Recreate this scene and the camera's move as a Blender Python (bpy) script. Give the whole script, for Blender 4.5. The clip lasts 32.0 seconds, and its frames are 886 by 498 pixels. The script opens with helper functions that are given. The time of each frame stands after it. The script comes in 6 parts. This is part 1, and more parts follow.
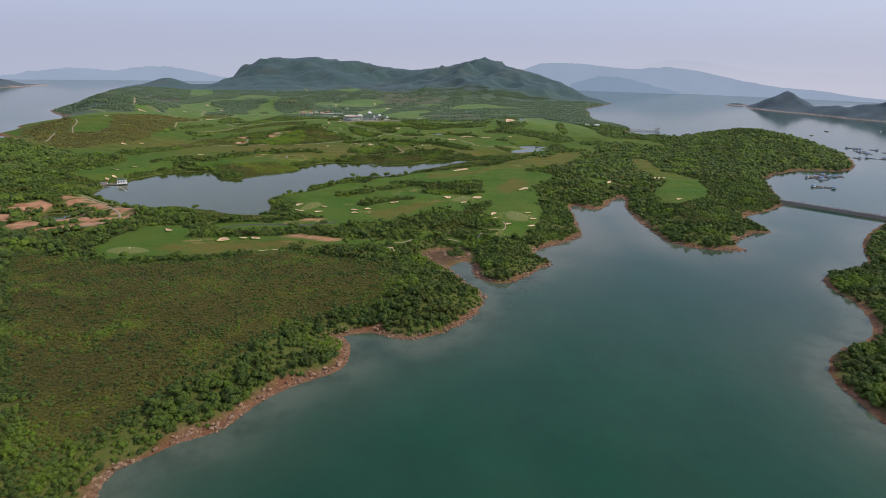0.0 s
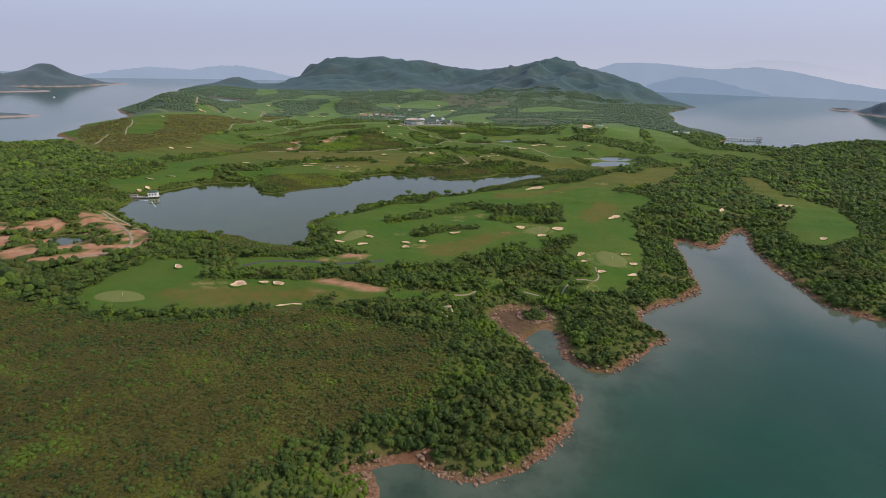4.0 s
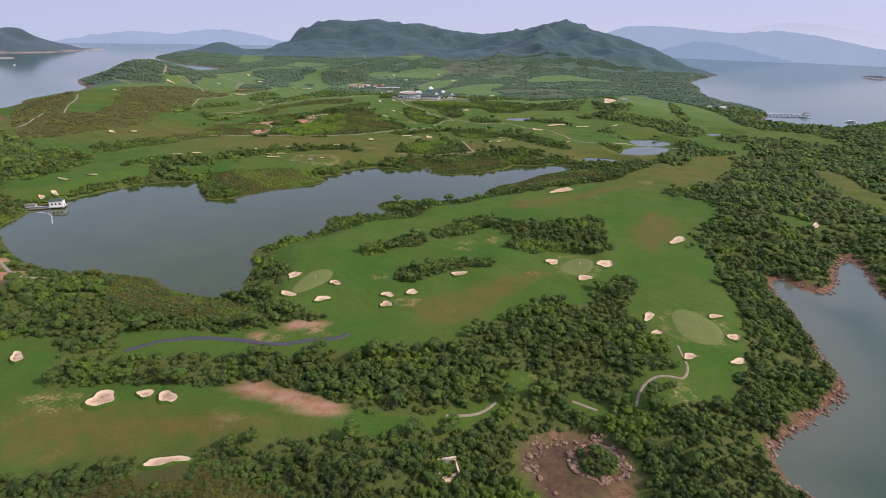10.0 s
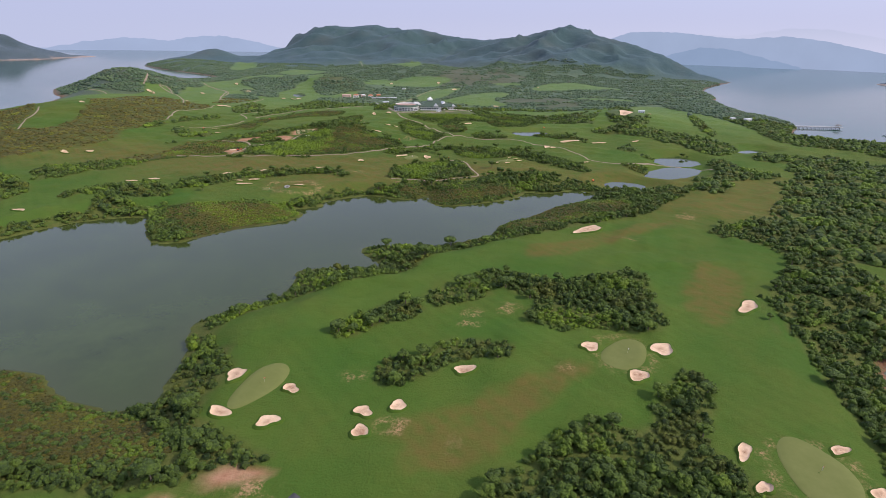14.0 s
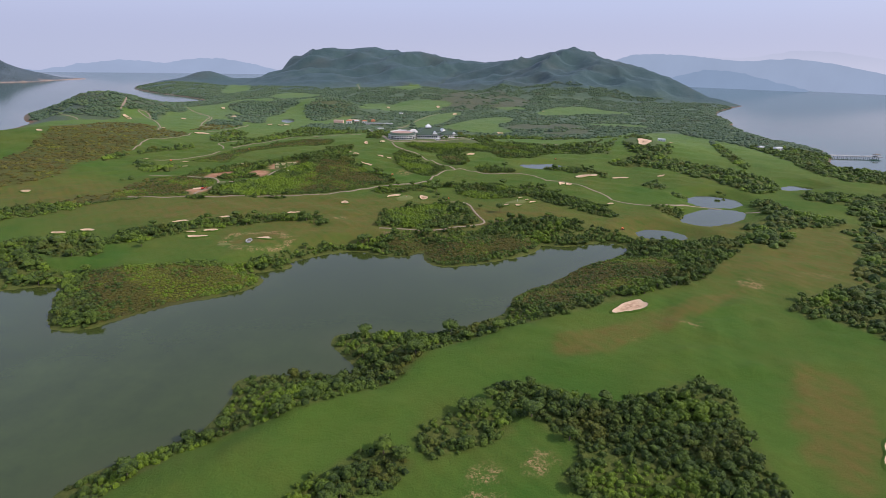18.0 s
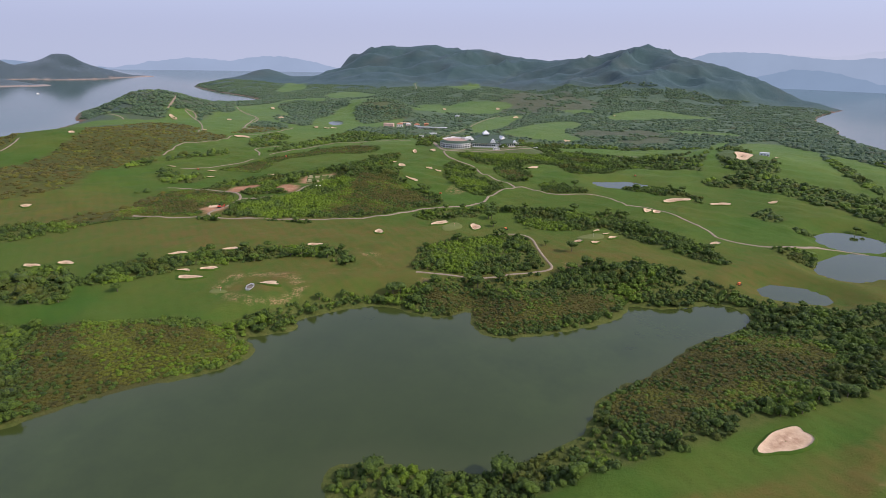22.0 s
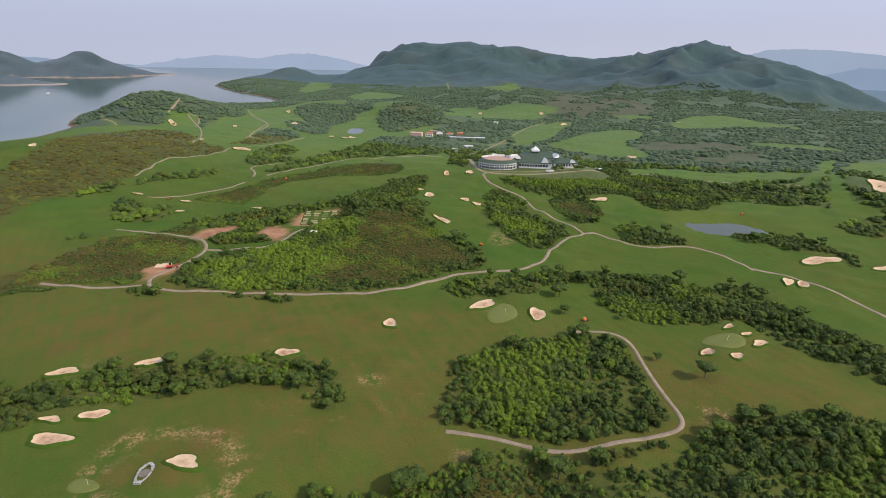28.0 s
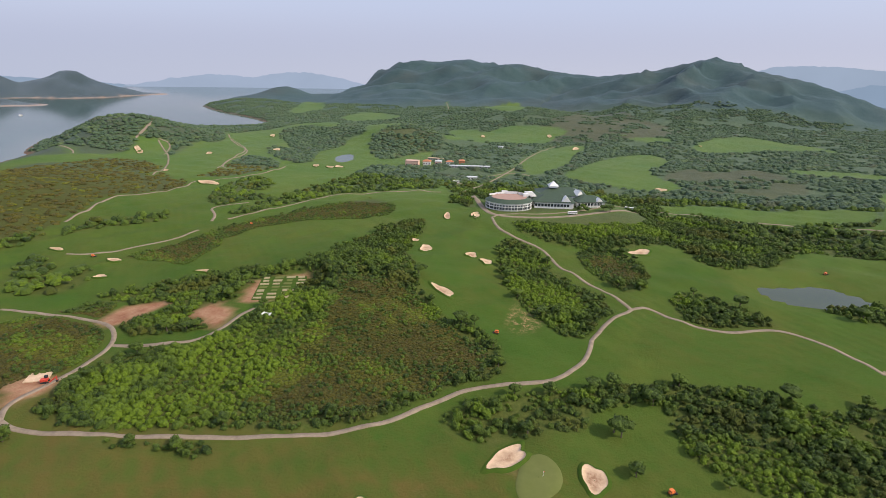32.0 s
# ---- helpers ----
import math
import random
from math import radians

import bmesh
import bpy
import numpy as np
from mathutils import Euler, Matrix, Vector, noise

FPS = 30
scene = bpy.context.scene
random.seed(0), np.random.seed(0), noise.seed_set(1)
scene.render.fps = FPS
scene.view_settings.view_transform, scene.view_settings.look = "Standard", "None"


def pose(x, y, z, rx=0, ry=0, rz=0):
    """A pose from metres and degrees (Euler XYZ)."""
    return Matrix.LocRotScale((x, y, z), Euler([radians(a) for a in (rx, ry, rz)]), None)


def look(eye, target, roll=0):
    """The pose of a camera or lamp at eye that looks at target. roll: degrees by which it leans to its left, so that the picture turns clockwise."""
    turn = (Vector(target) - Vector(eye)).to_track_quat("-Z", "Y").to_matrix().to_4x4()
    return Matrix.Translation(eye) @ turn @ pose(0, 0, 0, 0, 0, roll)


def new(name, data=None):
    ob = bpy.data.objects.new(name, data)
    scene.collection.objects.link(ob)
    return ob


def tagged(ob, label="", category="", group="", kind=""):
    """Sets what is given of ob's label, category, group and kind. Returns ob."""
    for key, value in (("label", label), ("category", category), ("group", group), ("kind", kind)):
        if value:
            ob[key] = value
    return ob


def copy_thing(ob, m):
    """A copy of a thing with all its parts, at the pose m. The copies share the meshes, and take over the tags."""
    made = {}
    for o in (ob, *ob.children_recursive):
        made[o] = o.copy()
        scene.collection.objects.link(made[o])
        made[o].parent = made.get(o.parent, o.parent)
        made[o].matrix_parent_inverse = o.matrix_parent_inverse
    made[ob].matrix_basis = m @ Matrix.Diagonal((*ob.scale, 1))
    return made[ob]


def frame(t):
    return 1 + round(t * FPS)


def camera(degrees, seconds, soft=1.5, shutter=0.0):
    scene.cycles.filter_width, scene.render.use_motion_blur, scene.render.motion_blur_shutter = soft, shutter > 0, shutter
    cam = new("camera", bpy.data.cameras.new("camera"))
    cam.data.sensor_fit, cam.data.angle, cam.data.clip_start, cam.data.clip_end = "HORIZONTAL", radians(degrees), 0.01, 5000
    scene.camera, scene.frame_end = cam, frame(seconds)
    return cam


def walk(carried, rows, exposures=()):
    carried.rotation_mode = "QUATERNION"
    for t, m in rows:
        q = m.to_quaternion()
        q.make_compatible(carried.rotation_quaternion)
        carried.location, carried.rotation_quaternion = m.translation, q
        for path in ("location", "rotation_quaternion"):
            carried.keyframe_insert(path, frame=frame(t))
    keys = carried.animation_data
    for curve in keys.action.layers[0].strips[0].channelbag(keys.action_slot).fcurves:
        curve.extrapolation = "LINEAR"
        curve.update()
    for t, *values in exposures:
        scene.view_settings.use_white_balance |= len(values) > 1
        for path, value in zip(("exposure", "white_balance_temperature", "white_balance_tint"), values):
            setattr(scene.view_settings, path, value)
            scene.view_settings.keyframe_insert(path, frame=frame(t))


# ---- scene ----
cam = camera(79.9, 32.0, soft=0.55)
METRES, EYE, TILT, LEAN, TURN = 909.1, 165.0, 0.0, 0.0, 0.0
ROWS = [
    (0.0, 0.0, 0.0, 0.0, 0.51, -19.18, -1.47),
    (0.5, -0.0004, 0.0187, -0.0002, 5.09, -19.32, -1.49),
    (1.0, -0.0018, 0.0359, -0.0005, 6.2, -19.37, -1.49),
    (1.5, -0.0038, 0.0531, -0.0005, 6.67, -19.39, -1.51),
    (2.0, -0.0059, 0.0698, -0.0003, 6.91, -19.4, -1.54),
    (2.5, -0.0082, 0.0865, -0.0004, 7.01, -19.41, -1.52),
    (3.0, -0.0101, 0.1027, -0.0006, 7.14, -19.4, -1.53),
    (3.5, -0.0122, 0.119, -0.0006, 7.22, -19.38, -1.53),
    (5.5, -0.0202, 0.1815, -0.0006, 7.37, -19.41, -1.53),
    (6.0, -0.022, 0.1968, -0.0008, 7.37, -19.39, -1.53),
    (6.5, -0.0241, 0.2126, -0.0011, 7.39, -19.37, -1.54),
    (7.0, -0.0259, 0.2277, -0.0011, 7.4, -19.34, -1.52),
    (7.5, -0.0277, 0.2429, -0.0012, 7.38, -19.3, -1.53),
    (8.0, -0.0295, 0.2573, -0.0016, 7.4, -19.27, -1.51),
    (8.5, -0.0312, 0.2719, -0.0018, 7.37, -19.58, -1.5),
    (9.0, -0.0328, 0.2861, -0.0021, 7.36, -20.57, -1.5),
    (9.5, -0.0345, 0.3007, -0.0026, 7.35, -22.86, -1.52),
    (10.0, -0.0363, 0.3147, -0.0028, 7.31, -22.8, -1.48),
    (10.5, -0.0382, 0.3291, -0.0029, 7.29, -22.71, -1.45),
    (11.0, -0.0402, 0.343, -0.0029, 7.3, -22.64, -1.45),
    (11.5, -0.042, 0.3573, -0.0033, 7.32, -22.58, -1.43),
    (12.0, -0.0437, 0.3712, -0.0036, 7.33, -22.53, -1.42),
    (12.5, -0.0453, 0.3856, -0.0037, 7.34, -22.47, -1.43),
    (13.0, -0.047, 0.3996, -0.004, 7.35, -22.45, -1.42),
    (13.5, -0.0487, 0.4139, -0.0042, 7.35, -22.41, -1.42),
    (14.0, -0.0502, 0.428, -0.0043, 7.35, -22.22, -1.42),
    (14.5, -0.052, 0.4423, -0.0044, 7.33, -21.67, -1.41),
    (16.5, -0.0591, 0.5009, -0.0052, 7.28, -19.99, -1.33),
    (17.0, -0.0608, 0.5168, -0.0054, 7.31, -20.04, -1.34),
    (17.5, -0.0626, 0.5335, -0.0058, 7.35, -20.08, -1.39),
    (18.0, -0.0644, 0.5497, -0.0061, 7.38, -20.1, -1.42),
    (18.5, -0.0663, 0.5663, -0.0063, 7.39, -20.12, -1.41),
    (19.0, -0.0681, 0.5818, -0.0066, 7.41, -20.14, -1.4),
    (19.5, -0.07, 0.5977, -0.0066, 7.4, -20.16, -1.43),
    (20.0, -0.0717, 0.6132, -0.0065, 7.43, -20.21, -1.41),
    (20.5, -0.0737, 0.6288, -0.0066, 7.45, -20.24, -1.41),
    (21.0, -0.0756, 0.6441, -0.007, 9.45, -20.29, -1.41),
    (21.5, -0.0781, 0.6583, -0.0073, 11.47, -20.35, -1.44),
    (22.0, -0.0815, 0.6736, -0.0076, 13.65, -20.41, -1.43),
    (22.5, -0.0854, 0.6882, -0.0079, 15.2, -20.46, -1.42),
    (23.0, -0.0898, 0.7032, -0.0081, 16.02, -20.51, -1.41),
    (23.5, -0.0943, 0.7179, -0.0082, 16.41, -20.51, -1.42),
    (24.0, -0.0991, 0.7328, -0.0085, 16.59, -20.53, -1.39),
    (24.5, -0.1036, 0.7474, -0.0091, 16.73, -20.54, -1.4),
    (25.0, -0.1084, 0.7624, -0.0097, 16.8, -20.57, -1.37),
    (25.5, -0.1132, 0.7772, -0.0099, 16.82, -20.58, -1.37),
    (27.5, -0.1324, 0.8388, -0.009, 16.93, -20.75, -1.42),
    (28.0, -0.1371, 0.8546, -0.0093, 16.96, -20.74, -1.4),
    (28.5, -0.1421, 0.8701, -0.0096, 16.95, -20.74, -1.4),
    (29.0, -0.1472, 0.886, -0.0101, 16.92, -20.76, -1.32),
    (29.5, -0.1523, 0.9015, -0.0105, 16.92, -20.74, -1.3),
    (30.0, -0.1574, 0.9173, -0.0109, 16.86, -20.4, -1.23),
    (30.5, -0.1621, 0.9325, -0.011, 16.84, -19.41, -1.19),
    (31.0, -0.1667, 0.9486, -0.0108, 16.85, -19.04, -1.19),
    (31.5, -0.1713, 0.9644, -0.0103, 16.85, -19.02, -1.19),
    (32.0, -0.1761, 0.9804, -0.0103, 16.84, -18.98, -1.22),
]
walk(cam, [(t, pose(0, 0, EYE, TILT, LEAN, TURN) @ pose(METRES * x, METRES * y, METRES * z, 90 + pitch, roll, yaw)) for t, x, y, z, yaw, pitch, roll in ROWS],
     exposures=[(0, -0.06, 6300, 12), (8, -0.05, 6200, 14), (10, 0.18, 6050, 19), (14.5, 0.18, 6050, 19), (17, 0.06, 6050, 18), (25.5, 0.08, 6100, 17), (28, 0.10, 6350, 12), (32, 0.12, 6400, 12)])

# ---- plan, in metres ----
COAST = [(-136, 164),(-139, 179),(-128, 189),(-120, 199),(-103, 208),(-98, 224),(-89, 239),(-74, 252),(-60, 260),(-56, 273),(-61, 295),(-74, 297),(-59, 306),(-45, 310),(-27, 300),(-13, 301),(7, 314),(28, 345),(32, 371),(21, 385),(2, 427),(-11, 444),(-17, 455),(-4, 469),(17, 470),(22, 453),(28, 431),(28, 408),(38, 398),(51, 394),(66, 406),(86, 433),(99, 442),(83, 463),(89, 481),(109, 496),(126, 511),(144, 527),(146, 556),(153, 606),(155, 643),(167, 666),(183, 640),(197, 643),(230, 704),(249, 708),(233, 658),(226, 597),(229, 557),(229, 516),(254, 496),(300, 491),(292, 514),(337, 557),(364, 560),(355, 594),(360, 624),(398, 648),(458, 695),(491, 792),(542, 898),(660, 978),(731, 961),(817, 1061)]
COASTE = [(817, 1061),(903, 1238),(890, 1400),(765, 1490),(650, 1440),(597, 1398),(583, 1355),(545, 1397),(492, 1402),(466, 1426),(487, 1486),(540, 1575),(552, 1650),(510, 1730),(506, 1827),(520, 2040),(562, 2110),(590, 2396),(832, 2801)]
WEST = [(-902, 1001),(-844, 1039),(-893, 1112),(-958, 1132),(-988, 1256),(-1028, 1287),(-1036, 1352),(-1025, 1419),(-1089, 1569)]
LAKE = [(-426, 626),(-441, 641),(-441, 666),(-458, 690),(-440, 712),(-431, 740),(-414, 769),(-383, 793),(-355, 799),(-356, 791),(-310, 729),(-272, 786),(-252, 798),(-238, 810),(-227, 828),(-236, 838),(-247, 844),(-218, 858),(-226, 871),(-212, 886),(-199, 896),(-177, 907),(-161, 900),(-140, 897),(-128, 911),(-126, 920),(-116, 883),(-94, 886),(-62, 905),(-31, 930),(-25, 954),(-10, 950),(13, 958),(32, 973),(49, 966),(53, 945),(2, 901),(-13, 873),(-48, 841),(-52, 809),(-74, 792),(-88, 775),(-115, 771),(-134, 771),(-153, 765),(-151, 754),(-137, 742),(-124, 728),(-148, 723),(-188, 716),(-180, 697),(-180, 671),(-214, 643),(-215, 625),(-201, 601),(-200, 589),(-194, 567),(-195, 559),(-214, 556),(-246, 563),(-261, 577),(-297, 576),(-338, 572),(-384, 593)]
GA = [(-295, 419),(-282, 399),(-243, 390),(-214, 425),(-250, 382),(-239, 394),(-202, 406),(-157, 423),(-135, 433),(-105, 444),(-72, 449),(-35, 468),(-68, 462),(-89, 462),(-120, 470),(-193, 465),(-230, 462),(-248, 490),(-285, 483),(-286, 496),(-298, 435)]
GB = [(-210, 482),(-190, 484),(-163, 491),(-134, 496),(-120, 501),(-96, 506),(-66, 515),(-47, 522),(-34, 509),(-14, 510),(54, 517),(71, 521),(33, 487),(77, 498),(88, 522),(112, 569),(115, 609),(120, 669),(122, 692),(122, 734),(110, 658),(111, 686),(125, 714),(149, 748),(172, 793),(153, 815),(124, 825),(136, 849),(201, 891),(255, 941),(181, 862),(224, 935),(277, 1022),(215, 1009),(142, 959),(91, 875),(51, 849),(15, 825),(-24, 798),(-70, 769),(-100, 739),(-105, 713),(-124, 700),(-145, 682),(-178, 666),(-193, 634),(-201, 617),(-173, 599),(-166, 575),(-174, 565),(-154, 544),(-129, 540),(-127, 529),(-149, 523),(-157, 513),(-204, 507),(-229, 501)]
GN = [(-391, 808),(-331, 817),(-289, 841),(-262, 842),(-243, 872),(-213, 904),(-167, 921),(-158, 940),(-132, 939),(-87, 947),(-59, 993),(-17, 1014),(36, 996),(61, 968),(92, 965),(277, 1022),(312, 1081),(301, 1249),(212, 1323),(127, 1374),(-10, 1388),(-146, 1367),(-210, 1375),(-262, 1386),(-350, 1443),(-426, 1396),(-419, 1240),(-420, 1140),(-497, 1074),(-584, 1022),(-612, 988)]
GC1 = [(-521, 1109),(-580, 1150),(-606, 1226),(-656, 1357),(-655, 1426),(-616, 1497),(-555, 1572),(-524, 1659),(-458, 1637),(-486, 1507),(-504, 1429),(-506, 1345),(-505, 1270),(-500, 1230),(-529, 1201),(-547, 1177),(-546, 1142)]
GC2 = [(-498, 1180),(-453, 1196),(-451, 1254),(-423, 1317),(-352, 1356),(-348, 1393),(-325, 1460),(-313, 1491),(-318, 1376),(-336, 1330),(-351, 1289),(-366, 1238),(-398, 1210),(-422, 1172),(-453, 1154),(-488, 1159)]
GC3 = [(-319, 1345),(-301, 1379),(-268, 1383),(-244, 1347),(-231, 1287),(-211, 1226),(-194, 1188),(-156, 1162),(-158, 1146),(-176, 1120),(-189, 1120),(-203, 1146),(-241, 1163),(-264, 1188),(-297, 1249)]
GR1 = [(-758, 1109),(-813, 1200),(-961, 1400),(-974, 1489),(-883, 1553),(-804, 1572),(-802, 1457),(-748, 1290),(-748, 1230),(-722, 1154),(-721, 1108)]
GR2 = [(-663, 1358),(-724, 1421),(-829, 1683),(-726, 1633),(-646, 1488),(-643, 1417)]
GR3 = [(-888, 1558),(-904, 1603),(-872, 1625),(-824, 1572)]
GR6 = [(-508, 2411),(-487, 2863),(-462, 2890),(-415, 2371),(-473, 2384)]
GR7 = [(-443, 1890),(-410, 2183),(-283, 2202),(-227, 2139),(-302, 2030),(-365, 2048)]
GR10 = [(347, 999),(335, 864),(385, 809),(360, 692),(287, 633),(277, 700),(326, 760),(336, 841)]
GR13 = [(-801, 1153),(-962, 1494),(-922, 1570),(-742, 1266),(-757, 1177),(-723, 1088),(-748, 1083)]
GR14 = [(-956, 1141),(-1018, 1267),(-849, 1183),(-818, 1127),(-878, 1125)]
GR15 = [(-834, 1762),(-811, 1821),(-715, 1770),(-616, 1678),(-589, 1797),(-598, 1871),(-566, 1747),(-545, 1622),(-592, 1603),(-718, 1669)]
GR16 = [(-1208, 2566),(-1319, 2851),(-1149, 2702),(-1064, 2504),(-1078, 2421)]
GR17 = [(210, 783),(231, 778),(244, 757),(226, 748),(210, 758)]
FP1 = [(-176, 954),(-182, 1005),(-131, 1037),(-102, 1056),(-95, 1038),(-88, 1004),(-79, 988),(-85, 976),(-107, 964),(-128, 950),(-153, 949),(-173, 951)]
FP2 = [(-382, 1021),(-384, 1040),(-392, 1072),(-367, 1087),(-353, 1115),(-345, 1130),(-349, 1178),(-350, 1210),(-339, 1311),(-319, 1345),(-302, 1269),(-267, 1197),(-241, 1163),(-209, 1157),(-193, 1125),(-197, 1114),(-221, 1082),(-244, 1060),(-291, 1042),(-350, 1022)]
FP3 = [(-243, 1322),(-209, 1322),(-180, 1262),(-141, 1223),(-144, 1191),(-165, 1162),(-183, 1184),(-200, 1202),(-217, 1236)]
FP4 = [(-176, 1324),(-140, 1336),(-113, 1298),(-125, 1241),(-156, 1269)]
FP5 = [(-109, 1233),(-94, 1272),(-69, 1250),(-52, 1235),(-82, 1209)]
FP6 = [(-219, 1075),(-196, 1099),(-138, 1130),(-90, 1147),(-60, 1134),(-8, 1144),(-34, 1088),(-81, 1071),(-99, 1074),(-117, 1091),(-118, 1120),(-151, 1104),(-153, 1087),(-171, 1080),(-183, 1068),(-191, 1062)]
FP7 = [(-240, 1371),(-208, 1390),(-90, 1452),(19, 1443),(16, 1401),(-15, 1342),(-74, 1311),(-88, 1369),(-144, 1328),(-215, 1326)]
FP12 = [(-138, 1581),(-61, 1622),(4, 1616),(106, 1647),(172, 1648),(141, 1571),(52, 1563),(-8, 1553),(-77, 1524),(-126, 1510)]
FP15 = [(-178, 961),(-177, 1011),(-146, 1034),(-103, 1049),(-91, 1003),(-78, 975),(-108, 944),(-150, 939)]
FP16 = [(-128, 1111),(-84, 1152),(-48, 1132),(-27, 1157),(-2, 1114),(32, 1079),(59, 1045),(45, 1017),(11, 1050),(-16, 1063),(-35, 1097),(-68, 1107)]
FP17 = [(-106, 1237),(-51, 1246),(-46, 1220),(-98, 1205)]
FE = [(-47, 841),(3, 904),(52, 926),(144, 962),(137, 940),(70, 865),(11, 821),(-37, 791),(-70, 773),(-98, 742),(-108, 725),(-123, 731),(-149, 759),(-133, 766),(-85, 771),(-52, 805)]
G41 = [(-645, 1524),(-609, 1554),(-606, 1521),(-622, 1481),(-658, 1439)]
G44 = [(-530, 1631),(-511, 1672),(-454, 1626),(-486, 1577),(-523, 1514),(-558, 1516)]
G45 = [(-463, 1901),(-437, 2116),(-388, 1982),(-445, 1864)]
G51 = [(-486, 2429),(-432, 2925),(-364, 2371),(-445, 2349)]
G54 = [(-1145, 2415),(-1276, 2756),(-1084, 2485),(-1043, 2330)]
G55 = [(-899, 2306),(-919, 2544),(-799, 2447),(-691, 2308),(-763, 2240),(-840, 2224)]
SH21 = [(-305, 2015),(-318, 2202),(-264, 2351),(-150, 2622),(-32, 2455),(0, 2209),(-124, 2082),(-236, 2026)]
SH22 = [(-70, 1594),(-5, 1770),(72, 1842),(113, 1787),(113, 1668),(34, 1611)]
DIRT4 = [(-159, 508),(-154, 513),(-146, 521),(-145, 526),(-127, 529),(-124, 526),(-139, 520),(-148, 519),(-152, 511),(-155, 506)]
DIRT5 = [(-153, 469),(-139, 472),(-110, 467),(-91, 461),(-96, 455),(-117, 459),(-140, 464)]
W50 = [(-392, 1003),(-395, 1011),(-390, 1016),(-374, 1016),(-372, 1006),(-384, 1001)]
W51 = [(-353, 1015),(-350, 1018),(-318, 1031),(-297, 1037),(-290, 1026),(-298, 1022),(-311, 1026),(-347, 1011)]
BR8 = [(-412, 964),(-380, 984),(-334, 992),(-290, 1006),(-269, 1004),(-284, 980),(-331, 955),(-373, 936)]
BG10 = [(-183, 1002),(-148, 1032),(-122, 1038),(-114, 1021),(-135, 1000),(-157, 990),(-177, 987)]
BG11 = [(-331, 820),(-309, 833),(-258, 845),(-234, 837),(-233, 820),(-252, 802),(-285, 786)]
SH1 = [(-365, 409),(-301, 397),(-210, 379),(-148, 431),(-67, 410),(-37, 387),(-36, 335),(-83, 316),(-117, 253),(-148, 199),(-168, 161)]
SH2 = [(-304, 573),(-267, 584),(-213, 556),(-188, 558),(-163, 539),(-171, 519),(-239, 512)]
SH3 = [(-370, 810),(-288, 839),(-242, 841),(-228, 827),(-252, 798),(-275, 769),(-288, 749)]
SH4 = [(-50, 846),(6, 914),(54, 934),(82, 906),(76, 884),(18, 838),(-23, 806),(-45, 807)]
SH5 = [(-307, 1062),(-305, 1132),(-312, 1189),(-272, 1191),(-239, 1157),(-205, 1139),(-203, 1116),(-234, 1073),(-281, 1051)]
SH7 = [(-167, 921),(-132, 939),(-119, 929),(-99, 927),(-28, 961),(-27, 938),(-94, 887),(-116, 886),(-128, 905),(-146, 898)]
BR3 = [(-231, 415),(-248, 431),(-218, 445),(-153, 453),(-108, 450),(-86, 446),(-140, 430),(-194, 416)]
BR5 = [(-387, 924),(-371, 972),(-294, 1018),(-194, 1034),(-185, 1025),(-274, 987),(-338, 942)]
BR6 = [(-259, 1018),(-238, 1039),(-191, 1052),(-178, 1041),(-214, 1024)]
BR7 = [(-279, 882),(-285, 898),(-268, 920),(-248, 923),(-239, 914),(-242, 898),(-269, 877)]
POND1 = [(157, 1154),(185, 1174),(212, 1161),(215, 1136),(200, 1116),(169, 1109),(154, 1122)]
POND2 = [(121, 1054),(149, 1096),(176, 1107),(206, 1101),(185, 1061),(145, 1035),(125, 1041)]
POND3 = [(63, 997),(81, 1013),(102, 1011),(115, 996),(101, 983),(74, 983)]
POND4 = [(-44, 1296),(-26, 1300),(3, 1315),(25, 1301),(29, 1283),(-9, 1272),(-32, 1274)]
POND5 = [(-585, 1690),(-568, 1718),(-538, 1650),(-550, 1628)]
POND6 = [(-425, 533),(-412, 546),(-392, 537),(-389, 522),(-405, 514)]
MUD = [(-452, 562),(-437, 580),(-435, 614),(-389, 588),(-352, 575),(-320, 541),(-318, 497),(-335, 472),(-350, 461),(-393, 454),(-490, 537)]
DIRT1 = [(-429, 1098),(-434, 1117),(-415, 1134),(-408, 1128),(-412, 1101),(-420, 1095)]
DIRT2 = [(-383, 1120),(-384, 1129),(-370, 1139),(-354, 1121),(-356, 1106),(-368, 1116)]
DIRT3 = [(-400, 1024),(-413, 1033),(-410, 1047),(-400, 1050),(-391, 1043),(-395, 1030)]
G20 = [(-637, 1819),(-602, 1834),(-579, 1846),(-570, 1817),(-569, 1779),(-553, 1719),(-520, 1656),(-502, 1590),(-501, 1526),(-527, 1493),(-578, 1467),(-607, 1523),(-572, 1601),(-582, 1693),(-629, 1763)]
G21 = [(-883, 1848),(-836, 1855),(-768, 1795),(-687, 1761),(-613, 1679),(-662, 1706),(-754, 1735),(-839, 1801)]
G22 = [(-756, 1468),(-770, 1523),(-736, 1539),(-784, 1622),(-807, 1709),(-757, 1692),(-708, 1613),(-694, 1546),(-680, 1465),(-692, 1432)]
G23 = [(-1073, 1492),(-988, 1478),(-922, 1496),(-879, 1523),(-926, 1595),(-889, 1644),(-860, 1622),(-809, 1539),(-844, 1499),(-894, 1472),(-934, 1437),(-825, 1335),(-806, 1290)]
POND7 = [(297, 1232),(317, 1252),(340, 1254),(344, 1237),(292, 1217)]
